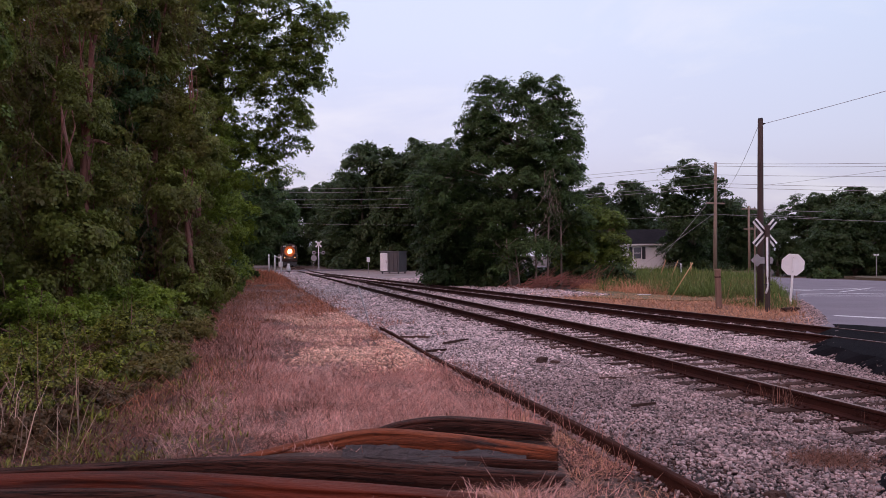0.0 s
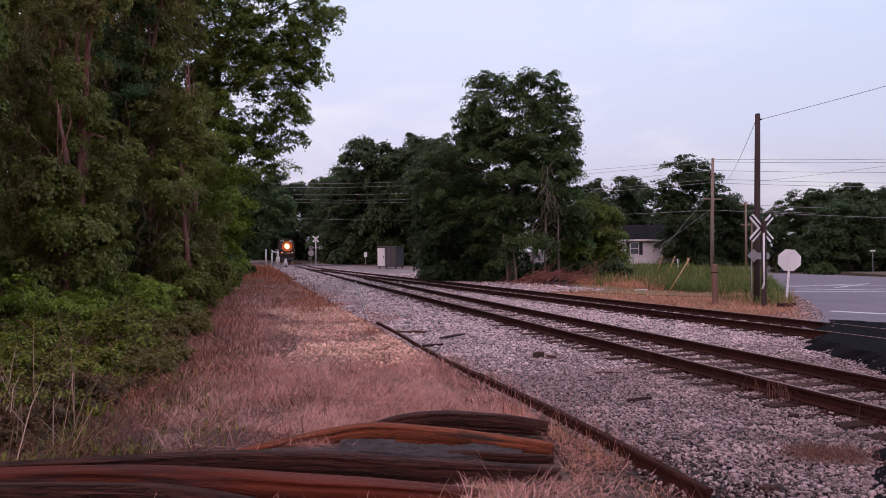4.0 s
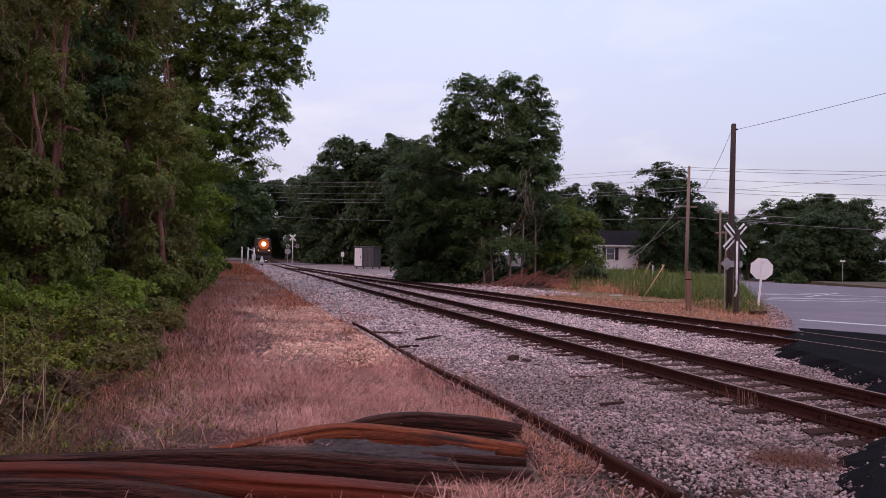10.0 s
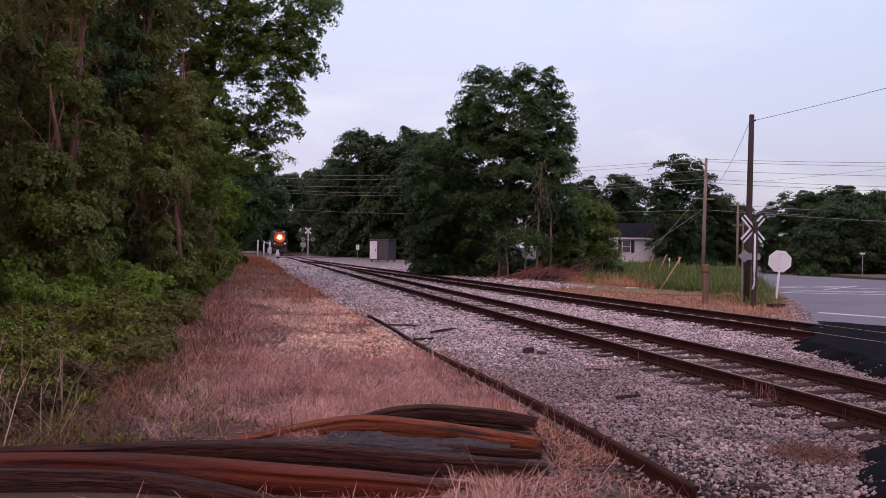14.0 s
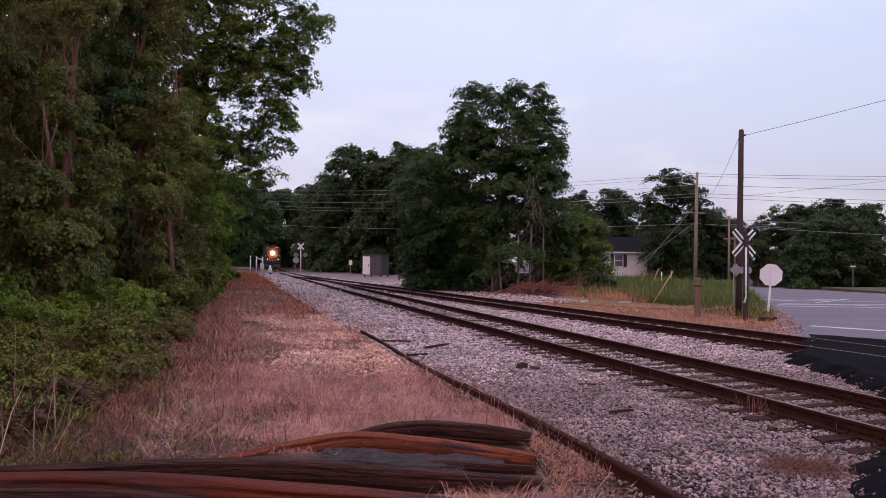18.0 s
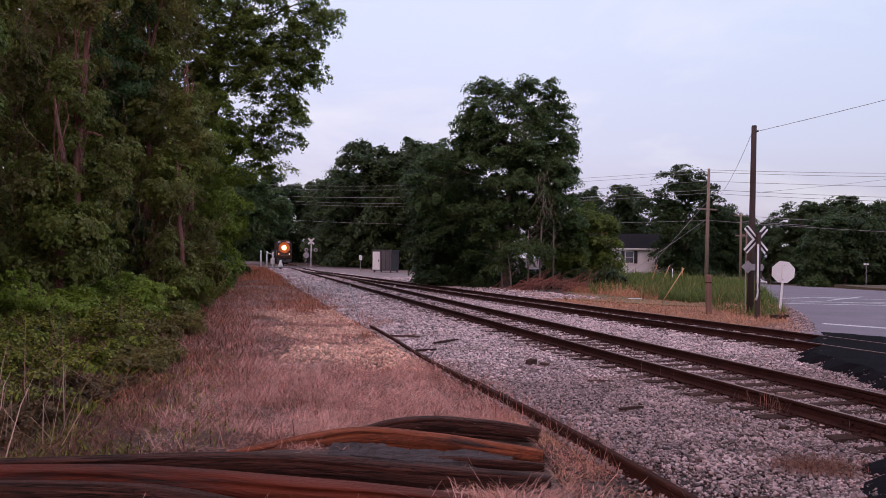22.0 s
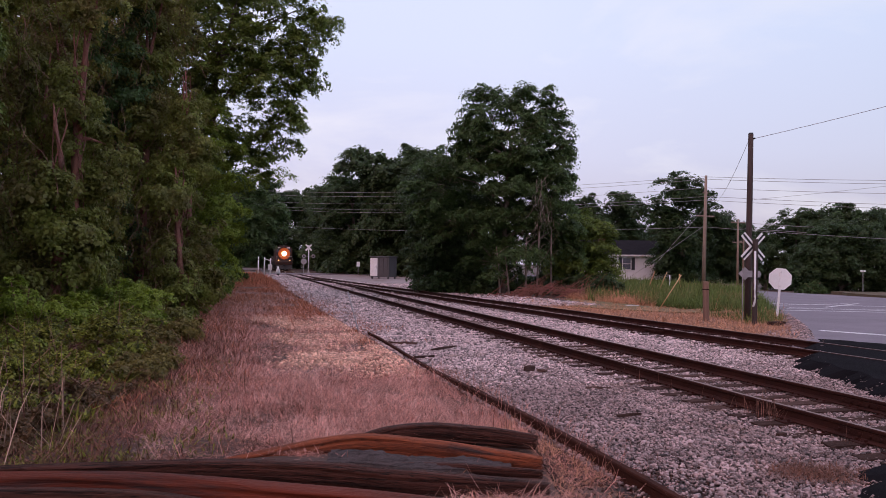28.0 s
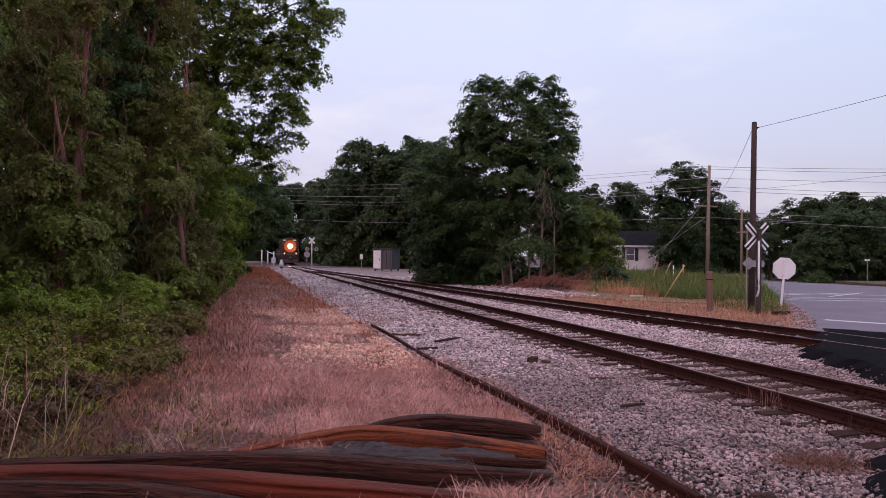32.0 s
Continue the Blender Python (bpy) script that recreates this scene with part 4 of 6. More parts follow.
edge_stones = area(R5, 3400, 8.4, 13.6, 18.4, 28, lambda x, y: road_x(y) - 0.5 - max(0, 23 - y) * 0.5 < x < road_x(y) + 0.05 and siding_n(x, y) > -0.9, -0.16)
edge_stones[:, 2] = [-0.16 + 0.12 * min(1, max(0, 1 - (road_x(y) - x) / 0.6)) for x, y, z in edge_stones.tolist()]
stones("roadside_gravel", edge_stones, 0.050, 16, M_DARKSTONE, "grey crushed stones at the road's edge")
stones("lot_gravel", np.array([(p[0], p[1], -0.125) for p in scatter(R5, 9000, 31, 62, 10, 16.5, lambda s, n, x, y: 1.0 if 0.3 < n - LEFT_RAIL - siding_offset(s) - 2.0 < 4 else 0.0)]), 0.085, 17, M_STONE, "pale crushed stones on the gravel lot")
blades("straw", area(R3, 30000, 4, 14, 19, 41, lambda x, y: x < road_x(y) - 0.3 and -0.9 < siding_n(x, y) < 6.5 and (y < 33 or noise.noise((x * 0.7, y * 0.7, 3)) > 0.05), -0.16), 0.19, 0.014, 76, 41, M_STRAW, "pale orange straw between siding and lawn")
blades("tall_green_grass", area(R3, 20000, 9.5, 24, 28.5, 40, lambda x, y: x < road_x(y) - 0.5 and siding_n(x, y) > 5.0 and noise.noise((x * 0.55, y * 0.55, 5)) > -0.12 and x > 0.275 * y + 1.2 * noise.noise((x * 0.4, y * 0.4, 0)), -0.14), 0.40, 0.022, 30, 42, M_GREENGRASS, "tall green grass with yellow patches", droop=0.9)
blades("yellow_grass", area(R3, 9000, 7.5, 20, 30, 44, lambda x, y: x < min(road_x(y) - 0.5, 0.30 * y) and siding_n(x, y) > 4.6, -0.14), 0.30, 0.016, 36, 44, M_STRAW, "yellowed grass among the green")
blades("rough_grass", area(R3, 22000, 8, 32, 38, 78, lambda x, y: x < road_x(min(y, 54)) - 0.5 and x > 8 + (y - 38) * 0.1, -0.13), 0.42, 0.045, 25, 43, M_GREENGRASS, "rough yellow-green grass before the house")
blades("dry_weeds", area(R3, 900, 10.4, 13.2, 24.4, 28.2, lambda x, y: x < road_x(y) - 0.3 and siding_n(x, y) > 2.0 and noise.noise((x * 1.1, y * 1.1, 2)) > -0.1, -0.15), 0.30, 0.014, 42, 62, M_STRAW, "rust-brown dry weeds round the dark pole", "weeds", 0.7)
blades("pole_weeds", area(R3, 1300, 10.4, 13.2, 24.4, 28.2, lambda x, y: x < road_x(y) - 0.4 and siding_n(x, y) > 2.0, -0.15), 0.34, 0.016, 36, 63, M_GREENGRASS, "green and yellow weeds round the dark pole", "weeds", 0.8)
sheet("straw_patch", [plan(15.5, 13.9)[:2], (10.9, 22.0), (13.6, 29.0), plan(30, 18)[:2], plan(34, 14.4)[:2], plan(24, 13.6)[:2]], -0.17, M_SOIL, "bare soil strewn with straw beside the siding", "ground", 0.25)

# ---- leaves, shrubs and trees ----


def unit(v):
    return v / (np.linalg.norm(v, axis=-1, keepdims=True) + 1e-9)


def leaf_verts(rng, centres, faces, axes, size, aspect=0.68):
    """Pointed leaves at the centres, facing along faces and growing along axes, each ruffled a little."""
    k = len(centres)
    nrm = unit(faces + rng.normal(size=(k, 3)) * 0.42)
    a = unit(axes + rng.normal(size=(k, 3)) * 0.45)
    a = unit(a - nrm * (a * nrm).sum(1)[:, None])
    b = np.cross(nrm, a)
    ln = (size * rng.lognormal(0, 0.25, k))[:, None]
    c = np.asarray(centres)
    return np.stack([c - a * ln / 2, c + (b * aspect / 2 - a * 0.06 + nrm * 0.07) * ln, c + (a / 2 - nrm * 0.06) * ln, c - (b * aspect / 2 + a * 0.06 - nrm * 0.07) * ln], 1).reshape(-1, 3)


def crown_points(rng, blobs, twigs, per, leaf, hollow=0.55, hang=0.0, clump=80):
    """Leaves on sprays, sprays on boughs that fan out from each blob (x, y, z, rx, ry, rz); hang: 0 for level sprays, 1 for hanging curtains."""
    b = np.asarray(blobs, float)
    total = twigs * per
    sprays = max(len(b) * 8, total // clump)
    vol = b[:, 3] * b[:, 4] + b[:, 3] * b[:, 5] + b[:, 4] * b[:, 5]
    pick = rng.choice(len(b), sprays, p=vol / vol.sum())
    count = 15
    d = rng.normal(size=(len(b), count, 3))
    d[:, :, 2] += 0.12
    d = unit(d)
    reach = 0.86 + 0.30 * rng.random((len(b), count))
    bough = rng.integers(0, count, sprays)
    along = d[pick, bough] * reach[pick, bough][:, None]
    u = hollow + (1 - hollow) * rng.random(sprays) ** 0.7
    u[rng.random(sprays) < 0.12] *= 0.5
    flat = unit(np.cross(along, np.array([0.0, 0.0, 1.0])) + 1e-6)
    c = b[pick, :3] + (along * u[:, None] + flat * (rng.uniform(-0.42, 0.42, sprays) * u)[:, None]) * b[pick, 3:]
    c[:, 2] -= 0.13 * b[pick, 5] * u ** 2 * (1 - np.abs(along[:, 2])) + rng.normal(0, 0.05, sprays) * b[pick, 5]
    outw = unit((c - b[pick, :3]) / b[pick, 3:] ** 2)
    up = np.array([0.0, 0.0, 1.0])
    face = unit(outw * (0.45 + 0.5 * hang) + up * (0.95 - 0.55 * hang) + rng.normal(size=(sprays, 3)) * 0.16)
    rad = leaf * math.sqrt(0.092 * clump) * rng.lognormal(0, 0.28, sprays)
    e1 = unit(np.cross(face, rng.normal(size=(sprays, 3)) * np.array([1.0, 1.0, 0.2]) + outw))
    e2 = np.cross(face, e1)
    long1, long2 = rad * 0.78, rad * 1.28
    ang = rng.uniform(0, math.tau, (sprays, clump))
    q = np.sqrt(rng.random((sprays, clump))) * rng.uniform(0.85, 1.15, (sprays, clump))
    lobes = 1 + 0.28 * np.cos(ang * 3 + rng.uniform(0, math.tau, (sprays, 1))) + 0.16 * np.cos(ang * 5 + rng.uniform(0, math.tau, (sprays, 1)))
    q = q * lobes
    px, py = (q * np.cos(ang)) * long1[:, None], (q * np.sin(ang)) * long2[:, None]
    dome = (-0.34 * q ** 2 + rng.normal(0, 0.16, q.shape)) * rad[:, None]
    pts = c[:, None] + e1[:, None] * px[..., None] + e2[:, None] * py[..., None] + face[:, None] * dome[..., None]
    rim = e1[:, None] * px[..., None] + e2[:, None] * py[..., None]
    pts[..., 2] -= 0.10 * rad[:, None] * q ** 2
    axes = unit(rim + rad[:, None, None] * (0.35 * outw[:, None] - (0.12 + 0.7 * hang) * up))
    fc = unit(face[:, None] + 0.42 * rim / rad[:, None, None])
    return pts.reshape(-1, 3), fc.reshape(-1, 3), axes.reshape(-1, 3), c


def leafage(rng, blobs, twigs, per, leaf, hollow, hang=0.0, clump=80):
    """Corners of all the leaves of a crown, and the ends of its sprays."""
    pts, fc, axes, c = crown_points(rng, blobs, twigs, per, leaf, hollow, hang, clump)
    ok = pts[:, 2] > 0.02
    return leaf_verts(rng, pts[ok], fc[ok], axes[ok], leaf), c


def ground_z(x, y):
    n = x * NV[0] + y * NV[1]
    return GROUND + (min(0.9, (-3 - n) * 0.06) if n < -3 else 0) - 0.06 - fall(x, y)


def tree(name, base, blobs, twigs, per, leaf, mat, bark, label, seed, trunk=0.2, top=None, hollow=0.55, limbs=9, twig_lines=0, group="", category="tree", hang=0.0, clump=80):
    """A trunk, limbs reaching into the crown, and a crown of small leaves; blobs are relative to the base."""
    rng = np.random.default_rng(seed)
    x, y = base
    t = thing(name, Matrix.Translation((x, y, ground_z(x, y))), label, category, group)
    hi = top or max(b[2] for b in blobs)
    mx, my = np.mean([b[0] for b in blobs]), np.mean([b[1] for b in blobs])
    path = [Vector((mx * u * u + 0.12 * math.sin(seed + u * 4), my * u * u + 0.12 * math.cos(seed * 2 + u * 3), hi * u)) for u in (0, 0.12, 0.3, 0.5, 0.75, 1.0)]
    part("trunk", tube(path, [trunk * 1.35, trunk, trunk * 0.85, trunk * 0.68, trunk * 0.4, trunk * 0.1], 9), bark, t, smooth=True)
    order = sorted(blobs, key=lambda b: -b[3] * b[5])[:limbs]
    for b in order:
        u = min(0.85, max(0.12, (b[2] - 0.35 * abs(b[0]) - 0.2 * b[5]) / hi))
        p0 = path[0].lerp(path[-1], u)
        k = min(range(6), key=lambda q: abs(path[q].z - p0.z))
        p0 = Vector((path[k].x, path[k].y, path[k].z))
        end = Vector(b[:3]) + Vector((0, 0, b[5] * 0.3))
        mid = p0.lerp(end, 0.5) + Vector((rng.uniform(-0.3, 0.3), rng.uniform(-0.3, 0.3), 0.12 * (end - p0).length))
        r = trunk * 0.42
        part("limb", tube([p0, p0.lerp(mid, 0.6) + Vector((0, 0, 0.05)), mid, mid.lerp(end, 0.6), end], [r, r * 0.8, r * 0.6, r * 0.4, r * 0.15], 6), bark, t)
    leaves, c = leafage(rng, blobs, twigs, per, leaf, hollow, hang, clump)
    part("crown", quads_mesh("crown", leaves, mat), mat, t)
    if twig_lines:
        sel = c[rng.choice(len(c), min(len(c), twig_lines), replace=False)]
        cores = np.array([b[:3] for b in blobs])
        vs = []
        for q in sel:
            o = cores[np.argmin(((cores - q) ** 2).sum(1))]
            a0 = o + (q - o) * 0.35
            w = np.cross(q - o, rng.normal(size=3))
            w = w / (np.linalg.norm(w) + 1e-6) * trunk * 0.05
            vs += [a0 - w, a0 + w, q + w * 0.3, q - w * 0.3]
        tagged(part("twig_mass", quads_mesh("twig_mass", np.array(vs), bark), bark, t), kind="stuff")
    return t


def puff(rng, count, x, y, z, r):
    """Random blobs inside a box of half sizes x, y and between heights z0, z1."""
    return [(rng.uniform(-x, x), rng.uniform(-y, y), rng.uniform(*z), r * rng.uniform(0.7, 1.3), r * rng.uniform(0.7, 1.3), r * rng.uniform(0.7, 1.2)) for _ in range(count)]


def column(rng, h, r, step=1.2, lean=0.0):
    """Blobs up a vine-clad trunk."""
    res, z = [], 0.7
    while z < h:
        res.append((lean * z + rng.uniform(-0.6, 0.6) * r, rng.uniform(-0.5, 0.5) * r, z, r * rng.uniform(0.6, 1.1), r * rng.uniform(0.6, 1.1), step * rng.uniform(0.7, 1.2)))
        z += step * 0.75
    return res


rr = random.Random(77)
WOODS = "thicket along the track"
# near row of the thicket, vine-hung
near_row = [
    # s, n, height, radius, leaf material, bark, twigs
    (13.5, -6.3, 8.0, 1.8, M_LEAF_BRIGHT, M_BARK, 2100), (16.0, -6.9, 8.6, 1.6, M_LEAF_MID, M_BARK, 1700),
    (18.5, -6.0, 9.6, 1.5, M_LEAF_VINE, M_REDBARK, 1900), (21.0, -6.6, 12.5, 1.7, M_LEAF_VINE, M_REDBARK, 1900),
    (23.0, -5.3, 8.0, 1.5, M_LEAF_VINE, M_REDBARK, 1700), (26.0, -5.6, 12.5, 1.8, M_LEAF_VINE, M_REDBARK, 2100),
    (29.5, -3.4, 13.0, 1.5, M_LEAF_VINE, M_REDBARK, 2000), (34.0, -3.3, 13.5, 1.5, M_LEAF_VINE, M_REDBARK, 1900), (29.0, -5.2, 11.0, 1.7, M_LEAF_DARK, M_BARK, 1700), (32.5, -5.4, 13.0, 2.0, M_LEAF_VINE, M_REDBARK, 2000),
    (36.5, -4.6, 9.0, 1.9, M_LEAF_DARK, M_BARK, 1700), (41.0, -4.2, 9.5, 2.0, M_LEAF_MID, M_BARK, 1700),
    (46.0, -4.0, 9.0, 2.2, M_LEAF_DARK, M_BARK, 1500), (52.0, -3.4, 9.5, 2.4, M_LEAF_DARK, M_BARK, 1500),
    (59.0, -2.6, 9.5, 2.6, M_LEAF_MID, M_BARK, 1400), (67.0, -2.2, 9.5, 2.8, M_LEAF_DARK, M_BARK, 1400),
    (76.0, -2.2, 10.0, 3.0, M_LEAF_MID, M_BARK, 1400), (86.0, -2.4, 10.0, 3.2, M_LEAF_DARK, M_BARK, 1400),
    # four unseen trees beside and behind the camera, added to shade the left
    (8.0, -8.5, 10, 2.0, M_LEAF_MID, M_BARK, 1000), (2.5, -8.0, 11, 2.4, M_LEAF_DARK, M_BARK, 1000), (-4.0, -7.5, 12, 2.6, M_LEAF_DARK, M_BARK, 1000), (-10.0, -6.0, 12, 2.6, M_LEAF_DARK, M_BARK, 1000)]
for i, (s, n, h, r, mat, bark, twigs) in enumerate(near_row):
    p = plan(s, n)
    leaf = 0.060 + 0.0019 * max(0, s - 8)
    tree("vine_hung_tree" if bark is M_REDBARK else "broadleaf_tree", (p.x, p.y), column(rr, h, r), int(twigs * 1.3), 32 if s < 40 else 14, leaf, mat, bark,
         "tall trunk smothered in brownish vines and leaves" if bark is M_REDBARK else "dense green broadleaf tree at the wood's edge", 100 + i, 0.17, h * 0.95, 0.5, 4, 300, WOODS, hang=0.8, clump=60)


def strands(name, starts, drop, width, seed, mat, label):
    """Thin crooked vines hanging from places on the trees."""
    rng = np.random.default_rng(seed)
    p = np.asarray(starts, float)
    k = len(p)
    vs = []
    a = rng.uniform(0, math.tau, k)
    side = np.stack([np.cos(a), np.sin(a), np.zeros(k)], 1) * (width * rng.uniform(0.5, 1.3, k))[:, None]
    step = (drop * rng.lognormal(0, 0.4, k) / 6)[:, None]
    drift = rng.normal(size=(k, 3)) * np.array([0.35, 0.35, 0.2])
    for i in range(6):
        d = drift + np.array([0, 0, -1.0])
        q = p + d * step
        vs.append(np.stack([p - side, p + side, q + side, q - side], 1))
        p = q
        drift = drift * 0.6 + rng.normal(size=(k, 3)) * np.array([0.6, 0.6, 0.5])
    return tagged(new(name, quads_mesh(name, np.concatenate(vs).reshape(-1, 3), mat)), label, "vines", kind="stuff")


hang = []
for s, n, h, r, mat, bark, twigs in near_row[:12]:
    p = plan(s, n)
    for _ in range(190 if bark is M_REDBARK else 50):
        a = rr.uniform(0, math.tau)
        q = r * rr.uniform(0.75, 1.15)
        hang.append((p.x + q * math.cos(a), p.y + q * math.sin(a), rr.uniform(0.8, h)))
for x, y, r, z0, z1, k in ((-10.4, 26.8, 0.45, 1.5, 6.0, 90), (-8.9, 22.8, 0.9, 1.0, 4.2, 50)):
    hang += [(x + rr.gauss(0, r), y + rr.gauss(0, 0.4), rr.uniform(z0, z1)) for _ in range(k)]
strands("hanging_vines", hang, 1.2, 0.007, 71, M_TWIG, "reddish bare vines hanging in the thicket")

# second row, closing the view
for i, (s, n, h, r) in enumerate([(15, -10, 9.5, 2.6), (20, -10.5, 9.5, 2.8), (26, -10, 10.5, 2.8), (29, -7.6, 11, 2.4), (33, -9.5, 14, 3), (36, -7.4, 13.5, 2.4), (41, -9, 12, 3), (50, -8.5, 12, 3.2), (60, -8, 12, 3.4), (72, -7, 12, 3.6), (86, -6.5, 12, 4)]):
    p = plan(s, n)
    tree("broadleaf_tree", (p.x, p.y), column(rr, h, r, 1.8), 900, 12, 0.24, M_LEAF_DARK, M_BARK, "tall dark broadleaf tree deep in the thicket", 140 + i, 0.2, h * 0.9, 0.3, 3, 200, WOODS)
# the big tree that leans out over the grass
tree("overhanging_tree", (-12.4, 37.4), [(0.3, 0, 8.6, 2.3, 2.3, 2.0), (2.3, -0.6, 9.8, 2.4, 2.3, 1.8), (4.2, -0.9, 11.3, 2.3, 2.2, 1.7), (1.8, 0, 12.8, 2.9, 2.9, 2.1), (4.4, 0.3, 13.9, 2.7, 2.6, 2.0), (5.7, 0, 11.6, 1.6, 1.7, 1.1), (5.4, 0.4, 14.4, 2.2, 2.2, 1.7),
     (5.2, 0, 12.3, 1.9, 1.9, 1.4), (0, 0, 15.6, 3.4, 3.2, 2.2), (3.4, 0, 16.8, 3.3, 3.2, 2.1), (2.7, -0.3, 7.5, 1.5, 1.5, 1.3), (3.9, 0, 8.8, 1.3, 1.3, 1.0), (-2.0, 0, 11.3, 2.9, 2.6, 2.5), (3.8, 0.1, 6.5, 0.9, 0.9, 0.8), (-3.6, 0, 13.6, 2.6, 2.4, 2.2), (5.8, 0, 16.6, 2.0, 2.0, 1.5), (0.2, -0.6, 10.4, 2.2, 2.0, 1.7), (-0.8, -0.8, 14.2, 2.4, 2.2, 1.8), (2.6, -0.8, 14.6, 2.2, 2.0, 1.6), (-1.6, -0.4, 8.4, 2.2, 2.0, 1.8), (1.6, -1.0, 11.2, 2.0, 1.8, 1.5), (3.0, -1.0, 12.6, 1.8, 1.7, 1.4), (2.4, -0.8, 8.6, 1.5, 1.4, 1.2), (4.5, 0, 10.2, 2.0, 2.0, 1.4), (5.0, 0, 9.0, 1.3, 1.4, 1.0), (4.6, -0.3, 8.2, 1.4, 1.4, 1.1), (4.0, 0, 7.0, 1.3, 1.3, 1.1)],
     9000, 21, 0.108, M_LEAF_MID, M_BARK, "large dark oak reaching out over the grass", 200, 0.22, 16.0, 0.35, 14, 900, WOODS, clump=60)
tree("green_tree", (-11.4, 35.4), [(0.2, -0.4, 1.6, 2.0, 1.8, 1.4), (-0.8, -0.3, 3.4, 2.0, 1.8, 1.5), (1.0, -0.4, 3.6, 1.9, 1.7, 1.5), (0.2, -0.5, 5.2, 2.1, 1.9, 1.5), (1.5, -0.3, 5.6, 1.5, 1.4, 1.2), (-0.9, 0, 6.4, 1.8, 1.7, 1.3),
     (0.6, -0.2, 7.2, 1.8, 1.7, 1.3), (0.1, 0, 8.8, 1.5, 1.5, 1.1), (1.0, -0.3, 2.4, 1.2, 1.2, 1.2)],
     3000, 22, 0.098, M_LEAF_BRIGHT, M_BARK, "bright green young tree before the thicket", 201, 0.15, 8.6, 0.5, 7, 400, WOODS, hang=0.3)
tree("leaning_tree", (-18.6, 63.5), [(1.0, -0.5, 4.4, 2.2, 2.0, 1.6), (2.6, -0.5, 5.2, 2.2, 2.0, 1.6), (4.2, -0.5, 5.0, 1.9, 1.8, 1.4), (1.6, 0, 7.2, 2.4, 2.2, 1.7), (3.4, 0, 7.0, 2.1, 2.0, 1.5), (5.0, 0, 6.2, 1.4, 1.4, 1.1), (0.6, 0, 9.2, 2.2, 2.0, 1.5), (2.4, -0.6, 3.4, 1.6, 1.5, 1.1)],
     3000, 12, 0.19, M_LEAF_DARK, M_BARK, "green tree leaning out towards the track", 202, 0.2, 8.8, 0.4, 8, 300, WOODS)
tree("leaning_tree", (-23.6, 84.0), [(1.0, 0, 4.0, 2.4, 2.2, 1.7), (3.0, 0, 4.6, 2.4, 2.2, 1.7), (4.6, 0, 5.4, 2.0, 1.9, 1.5), (2.0, 0, 7.2, 2.8, 2.4, 1.8), (4.2, 0, 7.8, 2.2, 2.0, 1.6), (0.5, 0, 9.4, 2.6, 2.4, 1.7), (3.0, 0, 9.8, 2.2, 2.0, 1.5)],
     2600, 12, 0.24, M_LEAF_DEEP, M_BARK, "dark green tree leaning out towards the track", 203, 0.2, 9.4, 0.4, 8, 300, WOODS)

# bare red trunks showing between the vines
for i, (x, y, z0, z1, r, h) in enumerate(((-9.4, 19.7, 6.2, 7.8, 0.17, 10.0), (-8.6, 17.1, 3.9, 5.4, 0.14, 5.5), (-8.7, 26.0, 7.6, 8.4, 0.13, 8.6), (-8.2, 24.0, 2.4, 3.0, 0.12, 5.0))):
    blobs = [b for b in column(rr, h, 0.95, 0.9) if not z0 + 0.1 < b[2] < z1 + 0.4]
    t = tree("vine_hung_tree", (x, y), blobs, 2000, 20, 0.085, M_LEAF_VINE, M_REDBARK, "reddish bare trunk with vines round its foot", 180 + i, r, h, 0.4, 2, 0, WOODS, hang=0.8, clump=50)
    for j in range(3):
        vine = [Vector((r * 1.1 * math.sin(u * 11 + j * 2), -r * 1.1 * abs(math.cos(u * 11 + j * 2)) - 0.02, h * u)) for u in np.linspace(0.1, 0.98, 14)]
        part("vine", tube(vine, [0.018] * 14, 5), M_REDBARK, t)


def shrub(name, base, blobs, twigs, per, leaf, mat, label, seed, group="", stems=5):
    rng = np.random.default_rng(seed)
    x, y = base
    t = thing(name, Matrix.Translation((x, y, ground_z(x, y))), label, "shrub", group)
    for i in range(stems):
        b = blobs[i % len(blobs)]
        e = Vector((b[0], b[1], b[2] + b[5] * 0.6)) + Vector(rng.uniform(-0.2, 0.2, 3))
        part("stem", tube([Vector((rng.uniform(-0.15, 0.15), rng.uniform(-0.15, 0.15), 0)), Vector((e.x * 0.3, e.y * 0.3, e.z * 0.5)), e], [0.03, 0.02, 0.008], 5), M_TWIG, t)
    leaves, c = leafage(rng, blobs, twigs, per, leaf, 0.35, 0.25, 45)
    part("foliage", quads_mesh("foliage", leaves, mat), mat, t)
    return t


